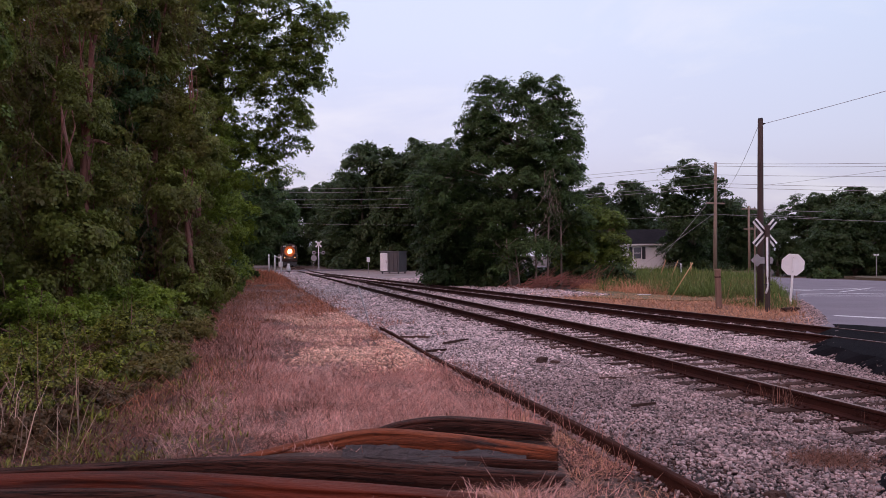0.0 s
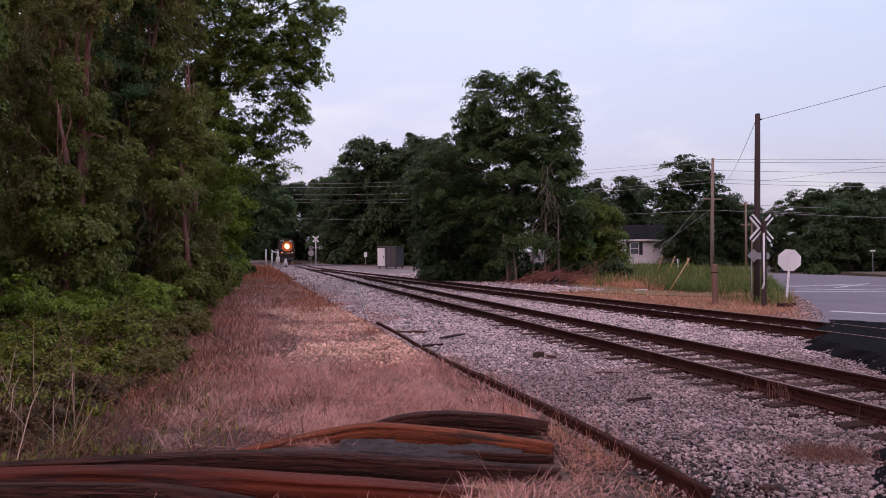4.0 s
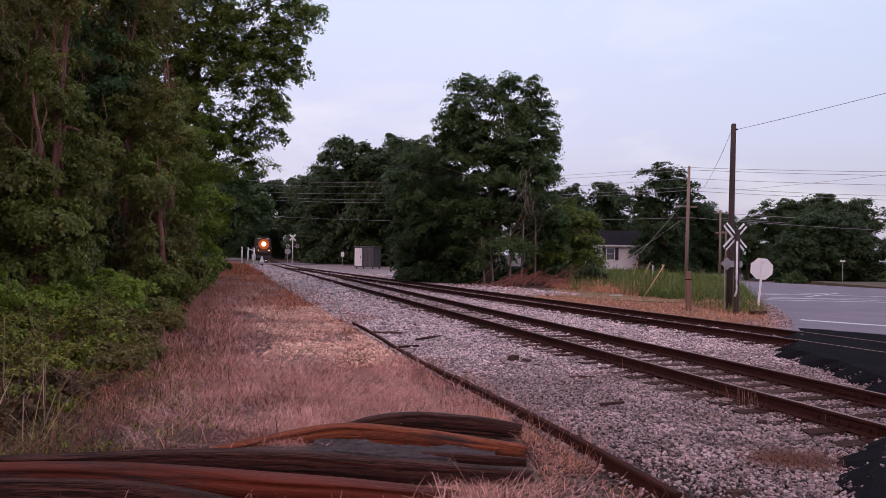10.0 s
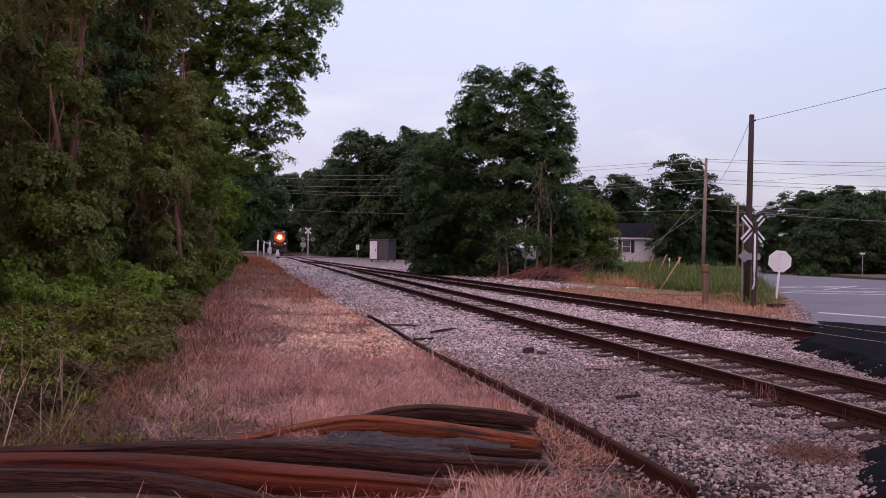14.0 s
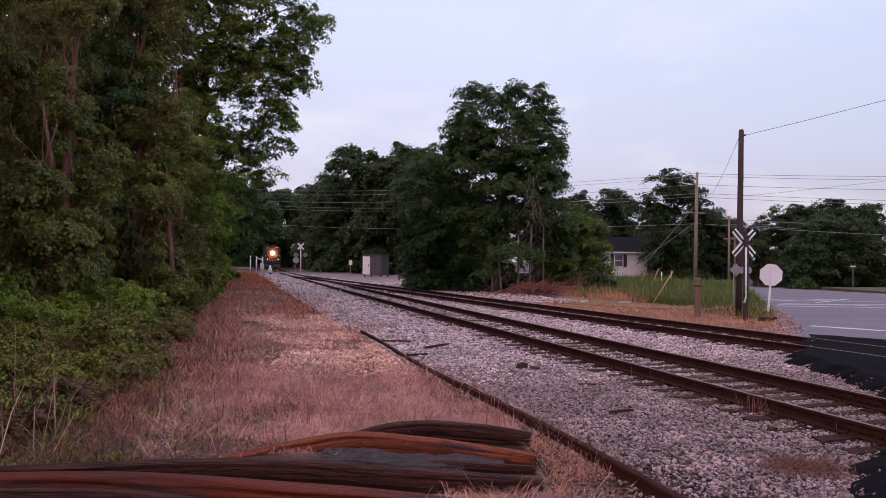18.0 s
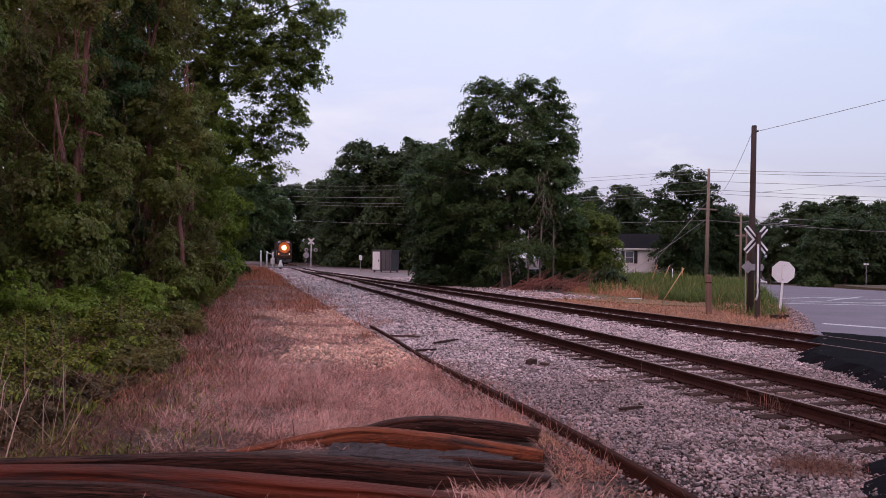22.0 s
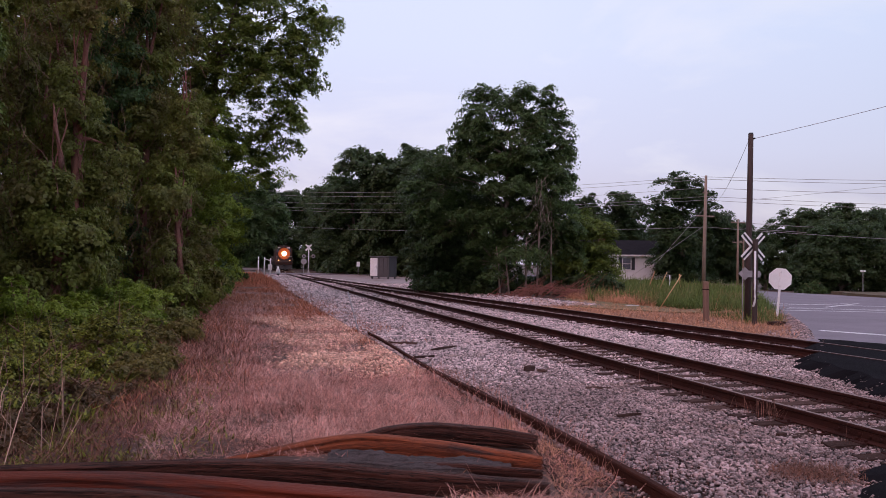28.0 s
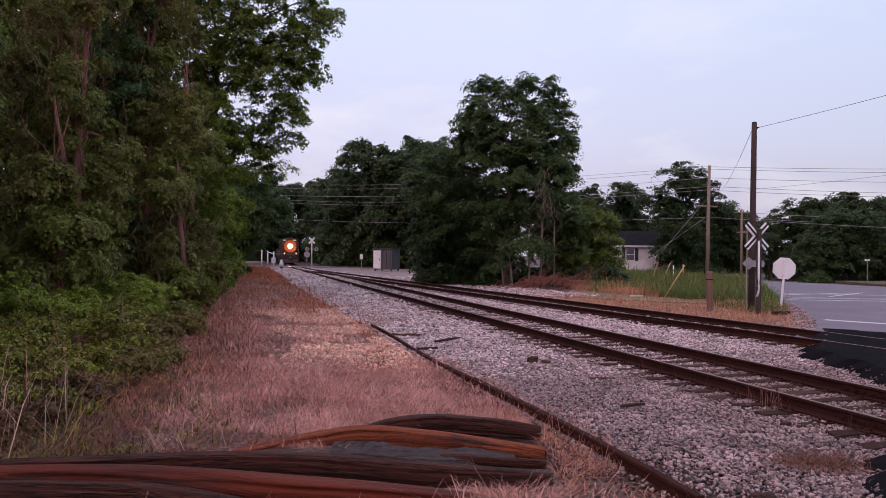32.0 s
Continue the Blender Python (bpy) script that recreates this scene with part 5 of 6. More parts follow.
UNDER = "undergrowth at the wood's edge"
bushes = [(8.2, -5.0, 0.9, 0.34, M_LEAF_BROWN), (9.6, -4.2, 1.0, 0.38, M_LEAF_BROWN), (11.0, -3.5, 0.9, 0.40, M_LEAF_BROWN), (11.2, -4.9, 1.3, 0.7, M_LEAF_WEED), (12.6, -4.0, 1.0, 0.6, M_LEAF_WEED), (13.2, -5.4, 1.3, 1.0, M_LEAF_BRIGHT),
          (13.4, -3.0, 0.8, 0.40, M_LEAF_YELLOW), (14.6, -4.3, 1.2, 0.8, M_LEAF_WEED), (15.8, -3.3, 0.9, 0.6, M_LEAF_YELLOW), (16.4, -5.2, 1.3, 1.3, M_LEAF_BRIGHT), (17.6, -4.2, 1.1, 1.0, M_LEAF_WEED), (18.2, -3.0, 0.8, 0.6, M_LEAF_YELLOW),
          (19.8, -4.4, 1.2, 1.3, M_LEAF_BRIGHT), (21.0, -3.4, 0.9, 0.8, M_LEAF_VINE), (22.5, -4.2, 1.2, 1.5, M_LEAF_VINE), (25.0, -3.6, 1.1, 1.2, M_LEAF_VINE), (27.5, -3.0, 1.0, 1.0, M_LEAF_DARK), (30.0, -3.4, 1.2, 1.5, M_LEAF_DARK), (34, -2.8, 1.4, 1.4, M_LEAF_DARK),
          (40, -2.2, 1.5, 1.6, M_LEAF_DARK), (47, -1.6, 1.6, 1.6, M_LEAF_MID), (56, -2.6, 1.8, 1.8, M_LEAF_DARK), (66, -2.4, 1.8, 1.8, M_LEAF_MID), (78, -2.6, 2.0, 2.0, M_LEAF_DARK)]
for i, (s, n, r, h, mat) in enumerate(bushes):
    n += 1.2 * max(0, min(1, (32 - s) / 8))
    p = plan(s, n)
    shrub("undergrowth_bush", (p.x, p.y), [(rr.uniform(-r, r) * 0.8, rr.uniform(-r, r) * 0.8, h * rr.uniform(0.3, 0.75), r * rr.uniform(0.5, 0.8), r * rr.uniform(0.5, 0.8), h * rr.uniform(0.35, 0.6)) for _ in range(6)],
          1100 if s < 20 else 800, 26 if s < 20 else 16, 0.028 + 0.0018 * s, mat, "low leafy bush at the edge of the wood", 300 + i, UNDER)
# dry brush among the undergrowth
R4 = random.Random(9)
blades("brambles", scatter(R4, 5200, 14, 36, -3.8, 0.3, lambda s, n, x, y: min(1, (0.3 - n) / 1.8)), 0.42, 0.011, 66, 53, M_TWIG, "reddish brown brambles before the thicket", "brambles", 0.8)
blades("dry_brush", scatter(R4, 3000, 9, 34, -5.6, -2.0), 0.9, 0.012, 45, 51, M_TWIG, "tangled dry brush under the trees", "brush", 0.7)
blades("low_weeds", scatter(R4, 16000, 9.6, 18, -5.5, -1.6, patchy(0.7, 0.35, 0.6, 7)), 0.16, 0.035, 50, 52, M_LEAF_WEED, "low green weeds", "weeds", 0.3)

blades("low_weeds", scatter(R4, 7500, 6.5, 15, -3.4, 0.0, lambda s, n, x, y: patchy(1.1, 0.4, 0.62, 13)(s, n, x, y) * min(1, (0.2 - n) / 1.6)), 0.07, 0.018, 55, 54, M_LEAF_WEED, "low green weeds among brown ones", "weeds", 0.3)
blades("olive_weeds", scatter(R4, 9000, 7, 16, -4.2, -0.4, lambda s, n, x, y: patchy(1.4, 0.35, 0.6, 19)(s, n, x, y) * min(1, max(0, (-0.2 - n) / 1.8))), 0.055, 0.026, 48, 55, M_LEAF_YELLOW, "small olive and yellow leaves of dying weeds", "weeds", 0.3)
# tree group beyond the siding
MID = "tree group beyond the siding"
tree("tall_tree", (4.3, 45.0), [(0.5, 0, 8.2, 2.6, 2.2, 2.0), (0.0, 0, 5.0, 2.8, 2.2, 2.0), (2.4, 0, 4.6, 2.0, 1.8, 1.8), (2.2, 0, 7.4, 2.0, 1.8, 1.8), (0.7, 0, 12.0, 1.6, 1.6, 1.2), (-1.2, 0, 11.5, 1.7, 1.5, 1.3), (2.3, 0, 11.7, 1.5, 1.5, 1.2), (3.1, 0, 10.2, 1.2, 1.4, 1.3), (-2.4, 0, 9.9, 1.3, 1.4, 1.2), (3.4, 0, 8.8, 1.0, 1.2, 1.2), (-3.6, 0.3, 8.3, 1.4, 1.4, 1.3), (0.6, -0.9, 10.0, 1.8, 1.4, 1.4), (3.1, 0, 7.4, 1.1, 1.3, 1.3), (-1.08, 0, 10.81, 2.05, 1.98, 1.68), (1.9, 0, 10.5, 1.8, 1.9, 1.6), (0.3, 0, 9.18, 2.9, 2.7, 2.24), (-2.16, 0, 8.67, 2.17, 2.09, 1.79), (2.6, 0, 8.57, 1.5, 1.65, 1.79),
     (-3.46, 0, 6.73, 2.74, 2.42, 2.13), (0.65, 0, 6.12, 3.65, 3.08, 2.46), (2.6, 0, 5.92, 1.6, 1.76, 2.02), (-2.38, 0, 4.28, 2.74, 2.42, 1.9), (1.08, -0.5, 3.37, 2.96, 2.42, 2.02), (-0.65, -1, 2.04, 2.28, 1.76, 1.46), (3.24, 0, 3.67, 1.82, 1.65, 2.02)],
     9600, 23, 0.118, M_LEAF_DARK, M_PALEBARK, "tall dark leafy tree in a group", 210, 0.22, 11.0, 0.4, 12, 1200, MID)
tree("spreading_tree", (0.4, 48.5), [(0.9, 0, 8.8, 1.8, 1.8, 1.5), (-0.7, 0, 7.0, 1.8, 2.0, 1.6), (1.2, 0, 6.2, 2.4, 2.2, 1.9), (-1.1, 0, 5.2, 1.7, 2.0, 1.7), (0.6, 0, 4.0, 2.4, 2.4, 1.9), (-0.9, 0, 3.0, 1.6, 1.9, 1.8), (1.6, -0.5, 2.2, 2.2, 2, 1.7), (-0.1, 0, 1.6, 1.8, 2, 1.3)],
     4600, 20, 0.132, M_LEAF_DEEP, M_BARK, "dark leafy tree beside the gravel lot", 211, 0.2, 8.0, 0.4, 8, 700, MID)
tree("small_tree", (9.2, 46.5), [(0, 0, 4.4, 1.4, 1.4, 1.1), (-1.0, 0, 3.4, 1.4, 1.4, 1.3), (1.0, 0, 3.3, 1.4, 1.4, 1.3), (0, 0, 2.2, 1.8, 1.6, 1.4), (1.5, 0, 1.8, 1.1, 1.1, 1.3), (-1.5, 0, 1.8, 1.1, 1.1, 1.4), (0.3, 0, 0.9, 1.6, 1.4, 0.8)],
     3600, 15, 0.125, M_LEAF_MID, M_PALEBARK, "small round green tree at the lawn's corner", 212, 0.1, 4.3, 0.4, 6, 400, MID)
for i, (x, y, h) in enumerate(((3.9, 43.2, 3.0), (5.4, 43.4, 3.6), (6.1, 43.8, 7.0), (4.4, 43.0, 2.4), (7.0, 44.2, 6.2))):
    t = thing("bare_sapling", Matrix.Translation((x, y, ground_z(x, y))), "thin pale bare trunk hung with dead vines", "tree trunk", MID)
    part("trunk", tube([Vector((0, 0, 0)), Vector((0.1 * (i % 3 - 1), 0, h * 0.5)), Vector((0.25 * (i % 3 - 1), 0, h))], [0.07, 0.05, 0.02], 7), M_PALEBARK, t, smooth=True)
    for j in range(5):
        z = h * (0.4 + 0.12 * j)
        part("twig", tube([Vector((0.1 * (i % 3 - 1), 0, z)), Vector((0.35 * (-1) ** j, -0.1, z + 0.35)), Vector((0.55 * (-1) ** j, -0.15, z + 0.4))], [0.02, 0.012, 0.006], 5), M_PALEBARK, t)

for i, (x, y, r, h) in enumerate(((0.0, 46.8, 1.2, 1.2), (0.6, 46.4, 1.4, 1.2), (2.6, 45.4, 1.2, 1.0), (8.6, 44.6, 1.3, 1.3), (10.6, 45.2, 1.2, 1.4), (-0.4, 50, 1.4, 1.6), (4.6, 46.5, 1.5, 1.4), (6.4, 46.5, 1.4, 1.3), (3.0, 47.5, 1.4, 1.5), (7.6, 46.0, 1.2, 1.3))):
    # the deep leaf colour carries the darkness beneath the crowns
    shrub("understorey_shrub", (x, y), puff(rr, 6, r * 0.7, r * 0.6, (h * 0.2, h * 0.8), r * 0.6), 420, 11, 0.15, M_LEAF_DEEP, "shrub coloured dark for the shade at the foot of the tree group", 400 + i, MID)

strands("dead_vines", [(6.2 + rr.gauss(0, 0.28), 42.2 + rr.gauss(0, 0.2), rr.uniform(3.9, 6.9)) for _ in range(42)], 1.1, 0.010, 72, M_PALEBARK, "pale dead vines hanging on the tall tree")
board = new("loose_board", bm_mesh("loose_board", box(0.62, 0.12, 0.06, 0, 0, 0.03, 0.01), M_WHITE))
board.matrix_basis = pose(9.2, 34.2, -0.15, 0, 0, 6)
tagged(board, "short pale board lying on the bare ground", "board")
# heap of cut branches under the trees
heap = thing("brush_heap", Matrix.Translation((6.6, 41.6, GROUND)), "low heap of reddish cut branches under the trees", "brush heap")
for j in range(150):
    x, y, a = rr.gauss(0, 1.4), rr.gauss(0, 0.5), rr.uniform(-1.5, 1.5)
    ln = rr.uniform(0.8, 2.2)
    z = max(0.04, 0.6 - 0.16 * abs(x) + rr.uniform(-0.2, 0.15))
    d = Vector((math.cos(a), math.sin(a) * 0.7, rr.uniform(-0.25, 0.75)))
    p0 = Vector((x, y, z)) - d * ln / 2
    p0.z = max(0.02, p0.z)
    part("branch", tube([p0, p0 + d * ln * 0.5 + Vector((0, 0, rr.uniform(-0.06, 0.12))), p0 + d * ln], [0.022, 0.015, 0.005], 5), M_REDBARK, heap)

# far wood behind the lot and the train, and trees behind the house and the side street
far_protos = []
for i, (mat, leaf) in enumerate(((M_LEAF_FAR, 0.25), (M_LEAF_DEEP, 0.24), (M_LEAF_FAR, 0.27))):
    rp = random.Random(500 + i)
    blobs = [(rp.uniform(-3, 3), rp.uniform(-2.5, 2.5), z, rp.uniform(1.8, 3.0), rp.uniform(1.8, 2.8), rp.uniform(1.4, 2.2)) for z in np.linspace(1.2, 11.5, 15)]
    far_protos.append(tree("far_tree", (40 + 12 * i, 175), blobs, 3600, 16, leaf, mat, M_BARK, "dark leafy tree in the far wood", 510 + i, 0.25, 11.5, 0.4, 7, 300, "far wood"))
rf = random.Random(6)
far_places = []
for i in range(11):
    far_places.append((-46 + i * 4.6 + rf.uniform(-1, 1), 146 + rf.uniform(-4, 6) - i * 1.8, rf.uniform(1.0, 1.25)))
for i in range(8):
    far_places.append((-60 + i * 9 + rf.uniform(-2, 2), 178 + rf.uniform(-6, 6), rf.uniform(1.45, 1.7)))
far_places += [(-11.5, 108, 1.1), (-7.5, 104, 1.36), (-3.0, 100, 1.40), (1.5, 94, 1.25), (-15, 124, 1.1), (-12, 135, 1.3), (5, 86, 0.95)]
far_places += [(-22, 158, 1.5), (-15.5, 152, 1.45), (-44, 120, 1.0), (-41, 104, 0.9), (-52, 135, 1.1)]
far_places += [(-38 - 9 * i, 190 - 3 * i, 1.2) for i in range(3)]
far_places += [(25.6, 76, 0.86), (30.5, 80, 0.62), (33.5, 84, 0.6), (37, 90, 0.55), (24, 96, 0.86), (19.5, 94, 0.84), (15.5, 92, 0.7), (45, 112, 0.55), (49.5, 118, 0.52), (41, 108, 0.5), (55, 130, 0.5), (62, 190, 0.9), (70, 190, 0.9), (77, 189, 1.0), (84, 187, 1.25), (92, 188, 1.6), (100, 190, 1.7), (108, 192, 1.6), (54, 186, 0.9), (81, 200, 1.1)]
far_places += [(38.5, 72, 0.6), (36.5, 66, 0.5), (40, 66, 0.6), (45, 62, 0.62), (48, 50, 0.6), (52, 58, 0.7)]
for i, (x, y, k) in enumerate(far_places):
    if abs(x * NV[0] + y * NV[1] - 7.5) < 3 + 3 * k and x * DV[0] + y * DV[1] < 178:
        continue
    m = Matrix.Translation((x, y, ground_z(x, y))) @ pose(0, 0, 0, 0, 0, rf.uniform(0, 360)) @ Matrix.Diagonal((k * rf.uniform(0.95, 1.2), k * rf.uniform(0.95, 1.2), k, 1))
    c = copy_thing(far_protos[i % 3], Matrix.Identity(4))
    c.matrix_basis = m

SIDE = "broad trees by the side street"
for i, (x, y, k) in enumerate(((33.6, 60.5, 1.0), (40.2, 55.5, 1.02))):
    rp = random.Random(640 + i)
    blobs = [(rp.uniform(-2.6, 2.6) * k, rp.uniform(-1.6, 1.4), z * k, 1.7 * k * rp.uniform(0.8, 1.2), 1.5, 1.1 * k * rp.uniform(0.8, 1.2)) for z in (0.9, 1.0, 1.1, 2.0, 2.2, 2.4, 3.3, 3.4, 3.6, 4.2)]
    blobs += [(-3.0 * k, -0.5, 1.8 * k, 1.4, 1.4, 1.2), (-2.6 * k, -0.4, 3.4 * k, 1.5, 1.4, 1.2), (2.8 * k, -0.4, 3.2 * k, 1.6, 1.4, 1.2), (-1.0, 0, 5.0 * k, 1.7, 1.6, 0.9), (1.2, 0, 5.1 * k, 1.7, 1.6, 0.9)]
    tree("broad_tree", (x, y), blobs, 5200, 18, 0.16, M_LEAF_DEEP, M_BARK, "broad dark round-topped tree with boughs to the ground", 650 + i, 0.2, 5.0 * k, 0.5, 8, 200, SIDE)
for i, (x, y) in enumerate(((29.6, 57.6), (35.6, 54.4))):
    shrub("roadside_shrub", (x, y), puff(rr, 6, 0.7, 0.6, (0.2, 0.6), 0.55), 300, 14, 0.12, M_LEAF_DARK, "low green shrub before the broad trees", 660 + i, SIDE)

# ---- signs, posts and poles by the near crossing ----


def flat_sign(outline, thick=0.006):
    bm = bmesh.new()
    a = [bm.verts.new((x, -thick / 2, z)) for x, z in outline]
    b = [bm.verts.new((x, thick / 2, z)) for x, z in outline]
    bm.faces.new(a)
    bm.faces.new(b[::-1])
    for i in range(len(a)):
        j = (i + 1) % len(a)
        bm.faces.new((a[i], b[i], b[j], a[j]))
    return bm


# main dark pole with its span wires
POLE = (10.88, 25.6)
pole = thing("utility_pole", pose(*POLE, -0.15, 0, 0.8, 0), "dark creosoted wooden utility pole by the crossing", "utility pole")
part("pole", tube([(0, 0, 0), (0, 0, 2.4), (0, 0, 4.8), (0, 0, 6.5)], [0.112, 0.104, 0.096, 0.086], 12), M_POLE, pole, smooth=True)
part("pole_cap", cyl(0.085, 0.075, (0, 0, 6.5), (0, 0, 6.55), 12), M_DARKMETAL, pole)
part("bracket", box(0.05, 0.2, 0.05, 0.1, 0, 6.35), M_DARKMETAL, pole)

# crossbuck on a square timber post, seen from behind, with a white conduit
cb = thing("crossbuck_sign", pose(10.43, 24.0, -0.17, 0, 0.6, 12), "railway crossbuck sign on a brown timber post", "crossing sign")
part("post", box(0.13, 0.12, 2.82, 0, 0, 1.41, 0.012), M_POLE, cb)
for k, (rot, y) in enumerate(((46, 0.075), (-46, 0.085))):
    bm = box(1.10, 0.006, 0.20, 0, 0, 0, 0.002)
    ob = part("blade", bm, M_SIGNBACK, cb, "grey-white sign blade seen from behind", pose(-0.03, y, 2.58, 0, rot, 0))
    part("stiffener", box(1.09, 0.02, 0.06, 0, -0.013, 0, 0.004), M_DARKMETAL, ob)
part("conduit", tube([(-0.07, -0.09, 2.42), (-0.065, -0.09, 1.2), (-0.06, -0.09, 0.95), (-0.065, -0.09, 0.78), (-0.12, -0.09, 0.62)], [0.032] * 5, 8), M_WHITE, cb, "white plastic conduit strapped to the post", smooth=True)
for z in (2.2, 1.55, 0.9):
    part("strap", box(0.17, 0.16, 0.03, 0, -0.02, z, 0.004), M_DARKMETAL, cb)
# small grey signs fixed to the dark pole behind it
st = thing("small_sign", pose(10.75, 25.2, -0.15, 0, 0, -8), "small grey diamond and oblong signs on a thin post", "road sign")
part("post", cyl(0.02, 0.02, (-0.2, 0, 0), (-0.2, 0, 1.85), 8), M_SIGNGREY, st)
part("diamond", flat_sign([(-0.34, 1.66), (-0.12, 1.88), (0.10, 1.66), (-0.12, 1.44)]), M_SIGNGREY, st)
part("oblong", flat_sign([(-0.1, 1.76), (0.34, 1.76), (0.40, 1.66), (0.36, 1.54), (-0.1, 1.54)]), M_SIGNGREY, st, m=Matrix.Translation((0, -0.03, 0)))

stop = thing("stop_sign", pose(12.25, 26.35, -0.13, 0, 4.5, -12), "bare back of a leaning octagonal stop sign", "road sign")
R8 = 0.41
part("plate", flat_sign([(R8 * math.cos(math.tau * (i + 0.5) / 8), 1.46 + R8 * math.sin(math.tau * (i + 0.5) / 8)) for i in range(8)], 0.004), M_SIGNBACK, stop)
bm = box(0.06, 0.02, 1.8, 0, -0.02, 0.9, 0.003)
box(0.015, 0.03, 1.8, 0.03, -0.02, 0.9, 0.003, bm)
box(0.015, 0.03, 1.8, -0.03, -0.02, 0.9, 0.003, bm)
part("post", bm, M_SIGNBACK, stop, "galvanised channel post")
for z in (1.2, 1.7):
    part("bolt", cyl(0.012, 0.012, (0, -0.04, z), (0, 0.01, z), 6), M_DARKMETAL, stop)
tagged(new("tie_offcut", bm_mesh("tie_offcut", box(0.62, 0.24, 0.13, 11.2, 24.1, -0.09, 0.02, rot=Matrix.Rotation(0.4, 3, "Z")), M_TIE)), "short dark offcut of a wooden tie", "wooden tie")

post = thing("wooden_post", pose(9.45, 25.6, -0.16, 0, -1.2, -10), "short stout brown wooden post in the straw", "post")
bm = box(0.19, 0.18, 1.38, 0, 0, 0.69, 0.03)
part("post", bm, M_POST, post)
part("band", box(0.2, 0.19, 0.04, 0, 0, 1.1, 0.008), M_RAIL, post)


def bar_thing(name, a, b, r, mat, label, category, group=""):
    t = thing(name, Matrix.Translation(a), label, category, group)
    part("bar", cyl(r, r, (0, 0, 0), Vector(b) - Vector(a), 8), mat, t, smooth=True)
    return t


bar_thing("guy_guard", (9.6, 31.5, -0.15), (10.72, 32.0, 1.35), 0.022, M_YELLOW, "yellow plastic guy wire guard leaning in the grass", "guy guard", "guy guards")
bar_thing("guy_guard", (16.75, 55, -0.15), (17.35, 55, 1.25), 0.032, M_YELLOW, "yellow plastic guy wire guard leaning in the grass", "guy guard", "guy guards")
bar_thing("guy_guard", (16.2, 56, -0.15), (16.75, 56, 1.3), 0.032, M_STRAW, "pale guy wire guard in the far grass", "guy guard", "guy guards")
bar_thing("marker_post", (18.2, 57, -0.15), (18.2, 57, 1.0), 0.035, M_WHITE, "pale marker post in the grass", "post", "marker posts")
bar_thing("marker_post", (19.0, 57, -0.15), (18.95, 57, 1.1), 0.05, M_YELLOW, "yellow marker post in the grass", "post", "marker posts")
bar_thing("whip_post", tuple(plan(20.3, 3.3, GROUND)), tuple(plan(21.3, 3.12, 0.9)), 0.02, M_SIGNGREY, "thin grey steel rod leaning by the ballast", "rod")


def wire(a, b, sag, r=0.012, name="power_line", group="power lines", label="thin dark overhead power line"):
    a, b = Vector(a), Vector(b)
    pts = [a.lerp(b, i / 20) - Vector((0, 0, sag * 4 * (i / 20) * (1 - i / 20))) for i in range(21)]
    return tagged(new(name, bm_mesh(name, tube(pts, [r] * 21, 4), M_WIRE)), label, "power line", group)


def wood_pole(x, y, h, label, arms=((0.5, 2.2),), r=0.14, lean=0.0):
    t = thing("utility_pole", pose(x, y, -0.2, 0, lean, 20), label, "utility pole", "line of utility poles")
    part("pole", tube([(0, 0, 0), (0, 0, h * 0.5), (0, 0, h)], [r, r * 0.85, r * 0.65], 10), M_GREYPOLE, t, smooth=True)
    for dz, w in arms:
        arm = part("crossarm", box(w, 0.1, 0.12, 0, 0, h - dz, 0.01), M_GREYPOLE, t)
        for k in (-0.45, 0, 0.45):
            part("insulator", cyl(0.05, 0.03, (w * k, 0, h - dz + 0.06), (w * k, 0, h - dz + 0.22), 8), M_DARKMETAL, arm)
    return t


P2 = (21.9, 60.0)
wood_pole(*P2, 9.3, "grey wooden utility pole carrying power lines", ((3.3, 1.8), (1.4, 0.5)), 0.16, 1.2)
wood_pole(28.8, 70, 6.4, "far grey wooden utility pole with crossarms", ((0.3, 1.6), (2.2, 1.2)), 0.13)
wood_pole(30.6, 73, 5.0, "far grey wooden utility pole", ((0.6, 1.0),), 0.11)
wood_pole(-38.0, 128.0, 15.0, "far wooden utility pole among the trees", ((0.5, 2.4),), 0.16)
for i, (z1, z0, zr, sag) in enumerate(((9.0, 14.2, 9.5, 1.1), (8.8, 13.6, 9.1, 1.2), (8.1, 12.4, 8.3, 1.2), (7.4, 11.8, 7.2, 1.3), (7.1, 11.2, 6.9, 1.2), (4.9, 8.4, 4.3, 0.9))):
    wire((P2[0] + 0.25 * (i % 2), P2[1], z1), (-38 + 0.4 * i, 128, z0), sag, 0.014)
    wire((P2[0] + 0.25 * (i % 2), P2[1], z1), (66, 44 + i * 0.3, zr - 1.0), 0.6, 0.016)
for z, zb in ((4.4, 3.4), (3.9, 2.6)):
    wire((28.8, 70, z + 1.5), (80, 60, zb + 1.6), 0.7, 0.02)
wire((11.07, 25.6, 6.2), (24, 14.0, 9.6), 0.25, 0.009, label="thin span wire from the dark pole")
wire((10.88, 25.6, 6.1), (17.0, 45, 5.4), 0.3, 0.008, label="thin span wire from the dark pole")
wire((P2[0], P2[1], 5.0), (14.4, 57.0, 0.3), 0.02, 0.012, "guy_wire", "guy wires", "thin steel guy wire")
wire((P2[0], P2[1], 6.4), (15.6, 56.5, 0.3), 0.02, 0.012, "guy_wire", "guy wires", "thin steel guy wire")
wire((26, 60, 7.2), (70, 40, 14.0), 0.8, 0.012, label="faint far overhead power line")

